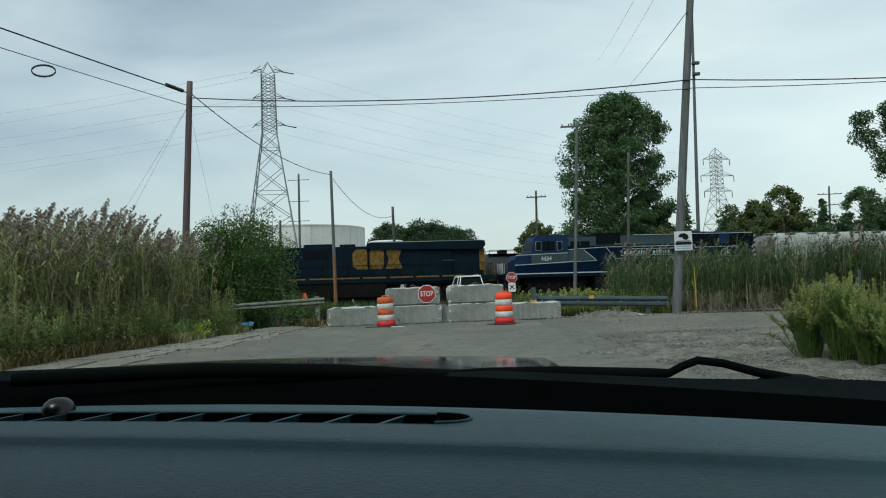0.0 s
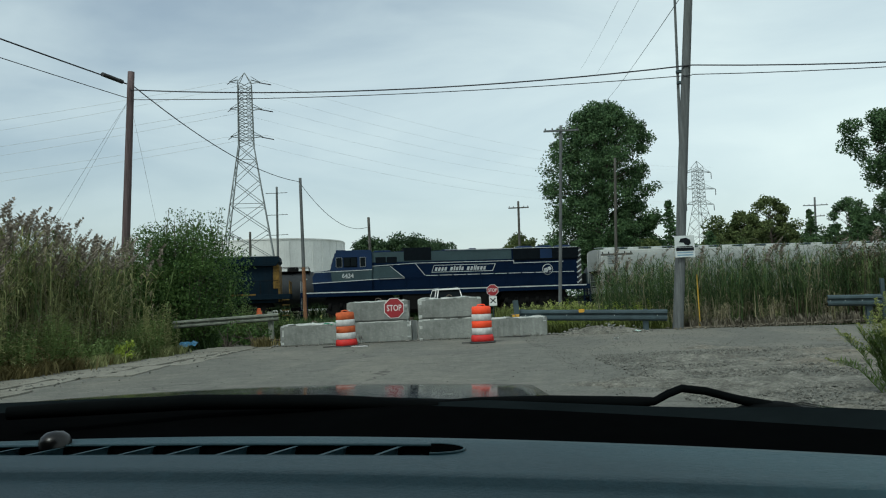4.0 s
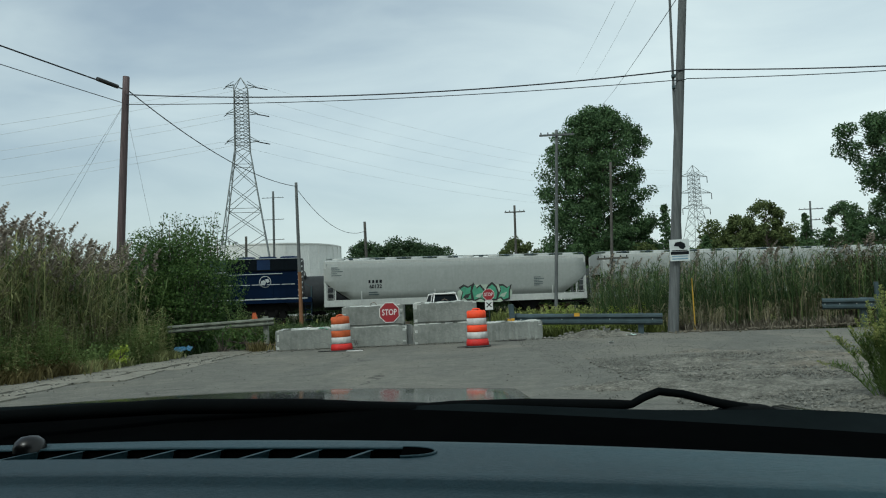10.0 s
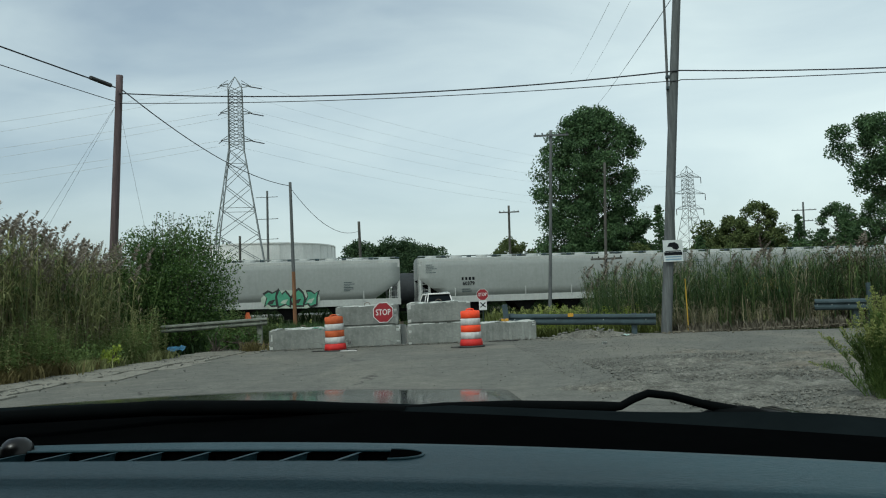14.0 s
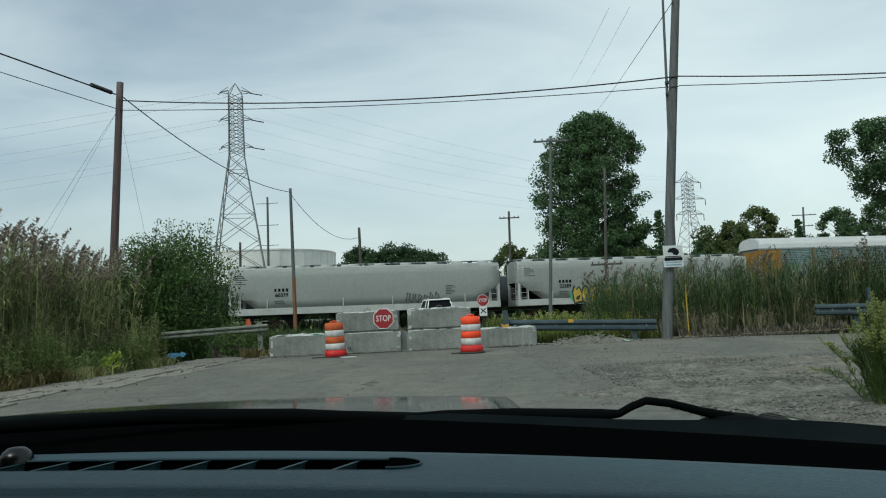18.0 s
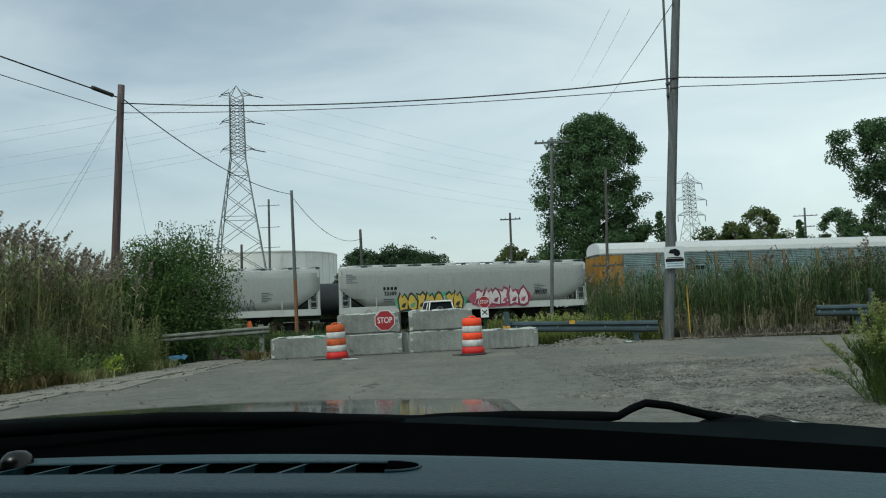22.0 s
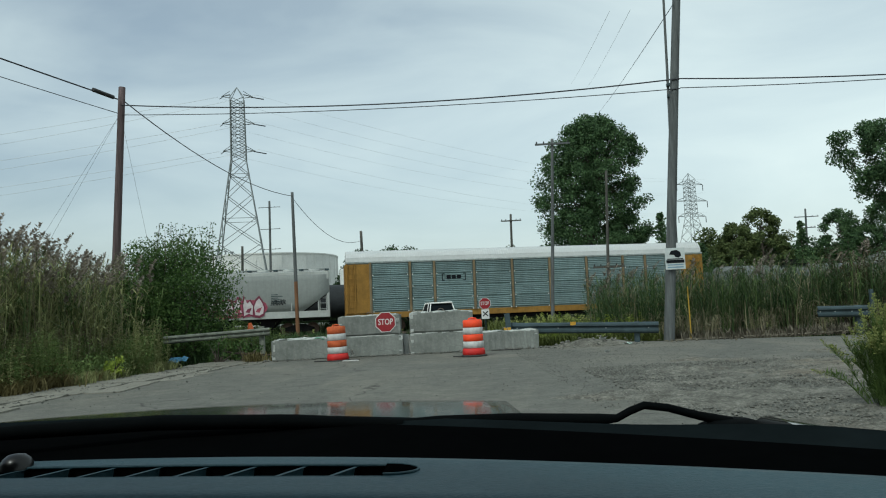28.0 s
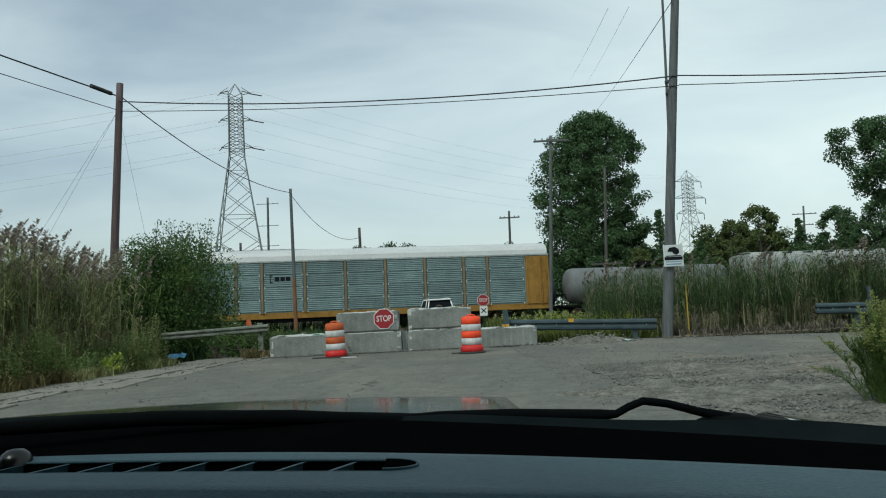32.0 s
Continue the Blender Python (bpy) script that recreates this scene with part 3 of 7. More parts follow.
# ---- railway ----
def build_track(back, name):
    tr = thing(name, on_track(0, back), "rusty steel rails on dark sleepers and stone ballast", "railway track", kind="structure")
    bm = bmesh.new()
    prism(bm, [(-2.2, -0.42), (-1.5, -0.2), (1.5, -0.2), (2.2, -0.42)], -130, 130, axis="x")
    part("ballast_bed", bm, M["ballast"], tr)
    for s in (-0.76, 0.76):
        bm = bmesh.new()
        prism(bm, [(s - 0.07, -0.16), (s + 0.07, -0.16), (s + 0.07, -0.14), (s + 0.01, -0.12), (s + 0.01, -0.05), (s + 0.036, -0.035), (s + 0.036, 0), (s - 0.036, 0), (s - 0.036, -0.035), (s - 0.01, -0.05), (s - 0.01, -0.12), (s - 0.07, -0.14)], -130, 130, axis="x")
        part("rail", bm, M["rail"], tr)
    bm = bmesh.new()
    box(bm, (0, 0, -0.24), (0.22, 2.6, 0.16), 0.01)
    first = part("sleeper", bm, M["tie"], tr, m=pose(-45, 0, 0))
    for i in range(1, 150):
        share("sleeper", first.data, tr, pose(-45 + i * 0.6, rng.uniform(-0.04, 0.04), 0, 0, 0, rng.uniform(-1, 1)))


# ---- barrier things ----
def concrete_block(m, lx, seed, label, h=0.6):
    """A cast block with a rough top, chipped edges and a lifting-lug hollow; top and edges are coloured as if lit."""
    r = random.Random(seed)
    th = thing("concrete_block", m, label, "concrete block", "concrete barrier blocks")
    bm = bmesh.new()
    box(bm, (0, 0, h / 2), (lx, 0.62, h), 0.0)
    bmesh.ops.subdivide_edges(bm, edges=bm.edges[:], cuts=15, use_grid_fill=True)
    for v in bm.verts:
        n = noise.noise_vector((v.co.x * 2.2 + seed, v.co.y * 2.2, v.co.z * 2.2))
        v.co += n * 0.012
        if v.co.z > h * 0.97:
            v.co.z += (0.045 if seed not in (4, 2) else 0.012) * noise.noise((v.co.x * 3.4 + seed * 5, v.co.y * 3, 2)) + 0.02 * noise.noise((v.co.x * 11, v.co.y * 11, seed)) - 0.008
        edge = (abs(v.co.x) > lx * 0.49) + (abs(v.co.y) > 0.3) + (v.co.z > h * 0.95 or v.co.z < 0.03)
        if edge >= 2:
            k = 0.024 + 0.05 * max(0, noise.noise((v.co.x * 4 + seed, v.co.y * 4, v.co.z * 4)))
            v.co.x -= k * (1 if v.co.x > 0 else -1) * (abs(v.co.x) > lx * 0.48)
            v.co.y -= k * (1 if v.co.y > 0 else -1) * (abs(v.co.y) > 0.29)
            if v.co.z > h * 0.9:
                v.co.z -= k * 0.7
    # paler top and edge faces: light put into the colour, mixed with chips
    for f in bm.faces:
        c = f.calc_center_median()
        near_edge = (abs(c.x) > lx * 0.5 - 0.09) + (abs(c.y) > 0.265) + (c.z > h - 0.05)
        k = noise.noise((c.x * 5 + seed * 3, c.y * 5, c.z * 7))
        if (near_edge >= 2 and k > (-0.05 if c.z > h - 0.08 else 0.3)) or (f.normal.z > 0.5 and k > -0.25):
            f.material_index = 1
    part("body", bm, (M["concrete"], M["concrete_chip_lit"]), th, smooth=False)
    bm = bmesh.new()
    tube(bm, [(-0.09, 0, h - 0.05), (-0.07, 0, h + 0.05), (0, 0, h + 0.075), (0.07, 0, h + 0.05), (0.09, 0, h - 0.05)], 0.012, 6)
    part("lifting_loop", bm, M["rail"], th)
    return th


def traffic_drum(m, mat_o, label, torn):
    th = thing("traffic_drum", m, label, "traffic drum", "orange drums before the blocks")
    bm = bmesh.new()
    lathe(bm, [(0.0, 0.0), (0.33, 0.0), (0.335, 0.015), (0.32, 0.035), (0.28, 0.045), (0.0, 0.045)], 28)
    part("rubber_base", bm, M["rubber"], th)
    z0, hs = 0.035, 0.85
    for i in range(5):
        a, b = z0 + hs * i / 5, z0 + hs * (i + 1) / 5
        r0, r1 = (0.285, 0.257, 0.25, 0.245, 0.24)[i], (0.258, 0.252, 0.247, 0.242, 0.236)[i]
        bm = bmesh.new()
        lathe(bm, [(r0 - 0.02, a + 0.001), (r0, a + 0.008), (r0 - 0.003, (a + b) / 2), (r1 + 0.008, b - 0.012), (r1 - 0.014, b - 0.001)], 28)
        part("band", bm, M["drum_red"] if i == 0 else (mat_o if i % 2 == 0 else M["retro"]), th, "" if i % 2 == 0 else "white reflective band", smooth=True)
    bm = bmesh.new()
    lathe(bm, [(0.228, z0 + hs - 0.002), (0.222, z0 + hs + 0.018), (0.1, z0 + hs + 0.025), (0.0, z0 + hs + 0.025)], 28)
    part("lid", bm, mat_o, th)
    bm = bmesh.new()
    tube(bm, [(-0.1, 0, z0 + hs + 0.01), (-0.085, 0, z0 + hs + 0.05), (0, 0, z0 + hs + 0.065), (0.085, 0, z0 + hs + 0.05), (0.1, 0, z0 + hs + 0.01)], 0.018, 8)
    part("handle", bm, mat_o, th)
    if torn:
        bm = bmesh.new()
        for k in range(5):
            loft(bm, [[(0.28 + 0.02 * k, -0.05 - 0.03 * k, 0.3), (0.31 + 0.02 * k, 0.0, 0.28)], [(0.34 + 0.02 * k, -0.1, 0.12), (0.4, 0.02, 0.1 + 0.02 * k)]])
        part("torn_sheeting", bm, M["retro"], th)
    return th


def octagon(r):
    return [(r * math.cos(math.pi / 8 + math.pi / 4 * i), r * math.sin(math.pi / 8 + math.pi / 4 * i)) for i in range(8)]


def stop_sign(m, w, label, post=0.0):
    th = thing("stop_sign", m, label, "stop sign")
    R = w / 2 / math.cos(math.pi / 8)
    bm = bmesh.new()
    prism(bm, octagon(R), -0.004, 0.0, axis="y")
    part("plate", bm, M["sign_white"], th)
    bm = bmesh.new()
    prism(bm, octagon(R * 0.93), -0.008, -0.005, axis="y")
    part("red_face", bm, M["sign_red"], th)
    text_mesh("STOP", w * 0.42, M["sign_white"], "lettering", th, pose(0, -0.0085, 0) @ FRONT, 0.002, squeeze=0.74, bold=0.004 * w)
    return th


def guard_rail(a, b, label, posts, material, end=True, tall=1.0):
    """A corrugated steel beam with its posts, from a to b."""
    a, b = Vector(a), Vector(b)
    d = b - a
    ln = d.length
    turn = math.degrees(math.atan2(d.y, d.x))
    tilt = -math.degrees(math.asin(d.z / ln))
    th = thing("guard_rail", pose(*a, 0, tilt, turn), label, "guard rail", "road guard rails")
    prof = [(-0.0, 0.155), (-0.03, 0.15), (-0.08, 0.11), (-0.085, 0.06), (-0.03, 0.02), (-0.025, 0), (-0.03, -0.02), (-0.085, -0.06), (-0.08, -0.11), (-0.03, -0.15), (0.0, -0.155)]
    prof = [(p[0], p[1] * tall) for p in prof]
    prof += [(p[0] + 0.006, p[1]) for p in prof[::-1]]
    bm = bmesh.new()
    prism(bm, prof, 0, ln, axis="x")
    part("beam", bm, material, th)
    if end:
        bm = bmesh.new()
        prism(bm, [(p[0] * 1.05 - 0.004, p[1] * 1.04) for p in prof], ln - 0.42, ln + 0.02, axis="x")
        part("end_shoe", bm, M["galv_dark"], th)
    for k in posts:
        bm = bmesh.new()
        gz = -(a.z + d.z * k / ln) - 0.3
        box(bm, (k, 0.1, (0.17 + gz) / 2), (0.15, 0.12, 0.17 - gz), 0.008)
        part("post", bm, M["old_rail"] if not end else M["galv_dark"], th)
    for k in [ln * f for f in (0.06, 0.34, 0.66, 0.94)]:
        bm = bmesh.new()
        rod(bm, (k, -0.035, 0), (k, -0.02, 0), 0.018, n=8)
        part("bolt", bm, M["galv"], th)
    return th


# ---- poles, wires, towers ----
def utility_pole(base, top, r0, r1, label, material="pole", arms=(), foot=0.0, name="utility_pole"):
    base, top = Vector(base), Vector(top)
    th = thing(name, pose(*base), label, "utility pole", "wooden utility poles")
    d = top - base
    bm = bmesh.new()
    k = 10
    side = Vector((rng.uniform(-1, 1), rng.uniform(-1, 1), 0)) * 0.02
    tube(bm, [d * (i / k) + side * math.sin(math.pi * i / k) for i in range(k + 1)], [r0 + (r1 - r0) * i / k for i in range(k + 1)], 12)
    bm.faces.new(bm.verts[-12:])
    for f in bm.faces:
        f.material_index = int(f.calc_center_median().z < foot)
    part("shaft", bm, (M[material], M["pole_foot"]), th)
    for h, l, y, rz in arms:
        c = d * (h / d.z)
        bm = bmesh.new()
        box(bm, (0, -r1 - 0.05, 0), (l, 0.09, 0.12), 0.01)
        arm = part("crossarm", bm, M[material], th, m=Matrix.Translation(c) @ pose(0, 0, 0, 0, 0, rz))
        for s in (-0.45, -0.25, 0.25, 0.45):
            bm = bmesh.new()
            lathe(bm, [(0.02, 0), (0.05, 0.03), (0.03, 0.06), (0.05, 0.09), (0.02, 0.13), (0, 0.13)], 8, c=(s * l, -r1 - 0.05, 0.06))
            part("insulator", bm, M["black"], arm)
    return th


def sag_wire(a, b, sag, r, label, material="wire", n=18, name="overhead_wire"):
    a, b = Vector(a), Vector(b)
    bm = bmesh.new()
    pts = []
    for i in range(n + 1):
        f = i / n
        p = (b - a) * f
        p.z -= 4 * sag * f * (1 - f)
        pts.append(p)
    tube(bm, pts, r, 5)
    ob = part(name, bm, M[material])
    ob.location = a
    return tagged(ob, label, "cable", "overhead wires")


def lattice_tower(m, h, base_w, waist_w, waist_h, arms, label, r=0.13, sub=1):
    """A square steel lattice tower: four legs, bracing, cross-arms with hanging strings of insulators."""
    th = thing("transmission_tower", m, label, "pylon", "steel transmission towers")
    def width(z):
        return base_w + (waist_w - base_w) * z / waist_h if z < waist_h else waist_w * (1 - 0.12 * (z - waist_h) / (h - waist_h))
    levels = [waist_h * (1 - (1 - i / 7) ** 1.25) for i in range(8)] + [waist_h + (h * 0.955 - waist_h) * i / 9 for i in range(1, 10)]
    cs = ((-1, -1), (1, -1), (1, 1), (-1, 1))
    for cx, cy in cs:
        bm = bmesh.new()
        tube(bm, [(cx * width(a) / 2, cy * width(a) / 2, a) for a in levels], [r * (1.1 - 0.4 * a / h) for a in levels], 4)
        part("leg", bm, M["steel"], th)
    for k in range(4):
        (ax, ay), (bx, by) = cs[k], cs[(k + 1) % 4]
        bm = bmesh.new()
        for i, (a, b) in enumerate(zip(levels, levels[1:])):
            wa, wb = width(a) / 2, width(b) / 2
            rod(bm, (ax * wa, ay * wa, a), (bx * wb, by * wb, b), r * 0.5, n=4, caps=False)
            rod(bm, (bx * wa, by * wa, a), (ax * wb, ay * wb, b), r * 0.5, n=4, caps=False)
            if i % 2 == 0 or a > waist_h:
                rod(bm, (ax * wa, ay * wa, a), (bx * wa, by * wa, a), r * 0.45, n=4, caps=False)
        part("bracing", bm, M["steel"], th)
    bm = bmesh.new()
    t = levels[-1]
    for cx, cy in cs:
        rod(bm, (cx * width(t) / 2, cy * width(t) / 2, t), (0, 0, h), r * 0.7, n=4)
    part("peak", bm, M["steel"], th)
    for z, la, lb, drop in arms:
        for s, ln in ((-1, la), (1, lb)):
            w = width(z) / 2
            bm = bmesh.new()
            tip = (s * ln, 0, z - 0.1)
            for cy in (-1, 1):
                rod(bm, (s * w, cy * w, z), tip, r * 0.6, n=4, caps=False)
                rod(bm, (s * w, cy * w, z + 1.6 * drop), tip, r * 0.5, n=4, caps=False)
            arm = part("crossarm", bm, M["steel"], th)
            bm = bmesh.new()
            if drop > 0.9:
                rod(bm, (tip[0], 0, z - 0.2), (tip[0], 0, z - 2.6), 0.14, n=6)
            else:
                rod(bm, (s * (ln - 0.2), 0, z - 0.2), (s * (ln + 1.9 * (s > 0) + 0.3), -1.0, z - 0.9), 0.11 if s > 0 else 0.07, n=6)
            part("insulator", bm, M["wire"], arm)
    return th


# ---- storage tank ----
def storage_tank(m, r, h, label):
    th = thing("storage_tank", m, label, "storage tank")
    bm = bmesh.new()
    lathe(bm, [(r, 0), (r, h), (r + 0.15, h), (r + 0.15, h + 0.3), (r - 0.2, h + 0.3), (r * 0.5, h + 0.9), (0, h + 1.1)], 96, smooth=False)
    part("shell", bm, M["tank_white"], th)
    for i in range(40):
        a = 2 * math.pi * i / 40
        bm = bmesh.new()
        box(bm, ((r + 0.05) * math.cos(a), (r + 0.05) * math.sin(a), h / 2), (0.1, 0.1, h), rot=Matrix.Rotation(a, 3, "Z"))
        part("rib", bm, M["tank_white"], th)
    for i in range(3):
        bm = bmesh.new()
        x, y = -0.35 * r + i * 1.5, -r * 0.8
        rod(bm, (x, y, h), (x, y, h + 1.6 - 0.3 * i), 0.2, n=8)
        box(bm, (x, y, h + 1.7 - 0.3 * i), (0.8, 0.5, 0.3), 0.05)
        part("vent", bm, M["steel"], th)
    return th


# ---- plants ----
def leaf_cloud(verts, faces, c, r, n, size, rg, flat=0.8, droop=0.3):
    """Small folded leaves scattered in a lumpy ball."""
    for _ in range(n):
        while True:
            p = Vector((rg.uniform(-1, 1), rg.uniform(-1, 1), rg.uniform(-1, 1)))
            if 0.25 < p.length < 1:
                break
        p = Vector((p.x * r, p.y * r, p.z * r * flat)) + c
        d = Vector((rg.uniform(-1, 1), rg.uniform(-1, 1), rg.uniform(-1, 1) - droop)).normalized()
        s = d.cross(Vector((rg.uniform(-1, 1), rg.uniform(-1, 1), rg.uniform(-1, 1)))).normalized()
        l = size * rg.uniform(0.6, 1.3)
        i = len(verts)
        verts.extend((p, p + d * l * 0.5 + s * l * 0.32, p + d * l, p + d * l * 0.5 - s * l * 0.32))
        faces.append((i, i + 1, i + 2, i + 3))


def tree(m, h, crown, trunk_h, seed, label, leaf="leaf", leaves=220, size=0.35, clumps=60, trunk_r=0.35, lean=(0, 0), name="tree", shape=(0.8, 0.7, 0.24), profile=()):
    """A tapered trunk with limbs, and a crown of many leaves round the limbs' ends. crown: (half width, half depth)."""
    r = random.Random(seed)
    th = thing(name, m, label, "tree", "trees beyond the track")
    bm = bmesh.new()
    tops = []
    mid = [Vector((lean[0] * z, lean[1] * z, h * z)) + Vector((r.uniform(-0.3, 0.3), r.uniform(-0.3, 0.3), 0)) * (z > 0) for z in (0, 0.2, 0.4, 0.6, 0.8, 0.95)]
    tube(bm, mid, [trunk_r, trunk_r * 0.8, trunk_r * 0.62, trunk_r * 0.45, trunk_r * 0.28, trunk_r * 0.1], 10)
    part("trunk", bm, M["bark"], th)
    verts, faces = [], []
    bm = bmesh.new()
    ch = h - trunk_h
    for i in range(clumps):
        f = (i + r.random()) / clumps
        z = trunk_h + ch * f
        w = math.sin(math.pi * min(1, 0.12 + 0.86 * f) ** shape[0]) ** shape[1]
        for (fa, wa), (fb, wb) in zip(profile, profile[1:]):
            if fa <= f <= fb:
                w = wa + (wb - wa) * (f - fa) / (fb - fa)
        a = r.uniform(0, 2 * math.pi)
        k = r.uniform(0.02, 1) ** 0.5 * (1 + 0.2 * noise.noise((math.cos(a) * 2 + seed, math.sin(a) * 2, z * 0.4))) if profile else r.uniform(0.35 if shape[0] < 1 else 0.08, 1.0) ** 0.6 * (1 + (0.25 if shape[0] < 1 else 0.45) * noise.noise((math.cos(a) * 2 + seed, math.sin(a) * 2, z * 0.4)))
        j = min(0.98, z / h)
        c = Vector((crown[0] * w * k * math.cos(a) + lean[0] * j, crown[1] * w * k * math.sin(a) + lean[1] * j, z))
        b0 = Vector((lean[0] * j * 0.8, lean[1] * j * 0.8, max(trunk_h * 0.6, z - 0.25 * crown[0] - 0.5)))
        tube(bm, [b0, b0.lerp(c, 0.5) + Vector((0, 0, 0.15)), c], [trunk_r * (0.13 if profile else 0.22), trunk_r * 0.08, 0.015], 5)
        leaf_cloud(verts, faces, c, r.uniform(0.75, 1.35) * crown[0] * shape[2], int(leaves * r.uniform(0.6, 1.3)), size, r)
    part("branchwork", bm, M["bark"], th)
    mesh_of("crown", verts, faces, M[leaf], th)
    return th


def conifer(m, h, w, seed, label):
    r = random.Random(seed)
    th = thing("conifer", m, label, "tree", "trees beyond the track")
    bm = bmesh.new()
    rod(bm, (0, 0, 0), (0, 0, h), 0.18, 0.03, 8)
    part("trunk", bm, M["bark"], th)
    verts, faces = [], []
    for i in range(34):
        f = i / 34
        z = h * (0.15 + 0.85 * f)
        for k in range(5):
            a = r.uniform(0, 6.28)
            l = w * (1 - f) * r.uniform(0.3, 1.35) + 0.12
            c = Vector((math.cos(a) * l * 0.6, math.sin(a) * l * 0.6, z - 0.1 * l))
            leaf_cloud(verts, faces, c, l * 0.45 + 0.08, 20, 0.3, r, flat=0.28)
    mesh_of("crown", verts, faces, M["leaf_dark"], th)
    return th


def reed_bed(name, spots, h_of, seed, label, green=0.5, plume=0.5, material=("reed", "reed_green", "reed_dry", "plume"), blade=1.0):
    """Standing reeds: thin stalks with arching blades and feathery heads."""
    r = random.Random(seed)
    verts, faces, mats = [], [], []

    def quad(a, b, c, d, mi):
        i = len(verts)
        verts.extend((a, b, c, d))
        faces.append((i, i + 1, i + 2, i + 3))
        mats.append(mi)

    for x, y, z in spots:
        h = h_of(x, y) * r.uniform(0.72, 1.08)
        lean = Vector((r.gauss(0, 0.09), r.gauss(0, 0.09), 0)) * h
        root = Vector((x, y, z))
        tip = root + lean + Vector((0, 0, h))
        a = r.uniform(0, 6.28)
        s = Vector((math.cos(a), math.sin(a), 0)) * r.uniform(0.007, 0.013)
        dry = r.random() > green
        mi = 2 if r.random() < (0.16 if blade == 1.0 else 0.12) else (0 if dry else 1)
        mid = root.lerp(tip, 0.5) + lean * -0.12
        quad(root - s, root + s, mid + s, mid - s, 2 if r.random() < (0.6 if blade == 1.0 else 0.16) else mi)
        quad(mid - s, mid + s, tip + s * 0.3, tip - s * 0.3, mi)
        for k in range(int(r.randint(6, 9) / blade ** 0.6)):
            f = r.uniform(0.22, 0.96)
            p = root.lerp(tip, f)
            b = r.uniform(0, 6.28)
            d = Vector((math.cos(b), math.sin(b), r.uniform(0.5, 1.6))).normalized()
            l = r.uniform(0.3, 0.72) * min(1.0, h / 2.2)
            q = p + d * l * 0.55
            e = q + Vector((d.x, d.y, d.z * 0.15 - 0.35)).normalized() * l * 0.5
            w = Vector((-d.y, d.x, 0)).normalized() * r.uniform(0.009, 0.022) * blade
            quad(p - w * 0.5, p + w * 0.5, q + w, q - w, mi if f > 0.35 else 2)
            quad(q - w, q + w, e + w * 0.1, e - w * 0.1, mi if f > 0.35 else 2)
        if r.random() < plume:
            bend = Vector((r.uniform(0.02, 0.14), r.uniform(-0.05, 0.05), 0))
            big = r.uniform(0.75, 1.35)
            for k in range(46):
                f = r.random()
                wid = 0.085 * big * math.sin(math.pi * min(1, 0.12 + 0.84 * f)) ** 0.8 + 0.012
                b = r.uniform(0, 6.28)
                p = tip + Vector((0, 0, 0.36 * big * f - 0.08)) + bend * f * f * 2
                d = Vector((math.cos(b) * wid, math.sin(b) * wid, 0.05 * big)) * r.uniform(0.4, 1.0)
                w = Vector((-math.sin(b), math.cos(b), 0.3)) * 0.023 * big
                quad(p, p + d * 0.6 + w, p + d * 1.3, p + d * 0.6 - w, 3)
    ob = mesh_of(name, verts, faces, [M[k] for k in material], None, label, mats)
    return tagged(ob, label, "reeds", kind="stuff")


def weed_patch(name, spots, h, seed, label, material="grass", flower=0.0):
    """Low grass and weeds of many thin blades."""
    r = random.Random(seed)
    verts, faces, mats = [], [], []
    for x, y, z in spots:
        for _ in range(r.randint(3, 6)):
            a = r.uniform(0, 6.28)
            hh = h * r.uniform(0.4, 1.2)
            p = Vector((x + r.gauss(0, 0.06), y + r.gauss(0, 0.06), z))
            d = Vector((math.cos(a) * 0.35, math.sin(a) * 0.35, 1)) * hh
            w = Vector((-math.sin(a), math.cos(a), 0)) * r.uniform(0.008, 0.02)
            i = len(verts)
            q = p + d * 0.6
            verts.extend((p - w, p + w, q + w, q - w, p + d + Vector((math.cos(a), math.sin(a), -0.4)) * hh * 0.15))
            faces.extend(((i, i + 1, i + 2, i + 3), (i + 3, i + 2, i + 4)))
            mats.extend((0, 0))
        if r.random() < flower:
            c = Vector((x, y, z + h * r.uniform(0.8, 1.25)))
            for _ in range(7):
                k = Vector((r.uniform(-1, 1), r.uniform(-1, 1), r.uniform(-1, 1))) * 0.06
                i = len(verts)
                verts.extend((c + k, c + k + Vector((0.03, 0, 0.02)), c + k + Vector((0.01, 0.02, 0.05)), c + k + Vector((-0.02, 0, 0.03))))
                faces.append((i, i + 1, i + 2, i + 3))
                mats.append(1)
    ob = mesh_of(name, verts, faces, [M[material], M["flower"]], None, label, mats)
    return tagged(ob, label, "weeds", kind="stuff")


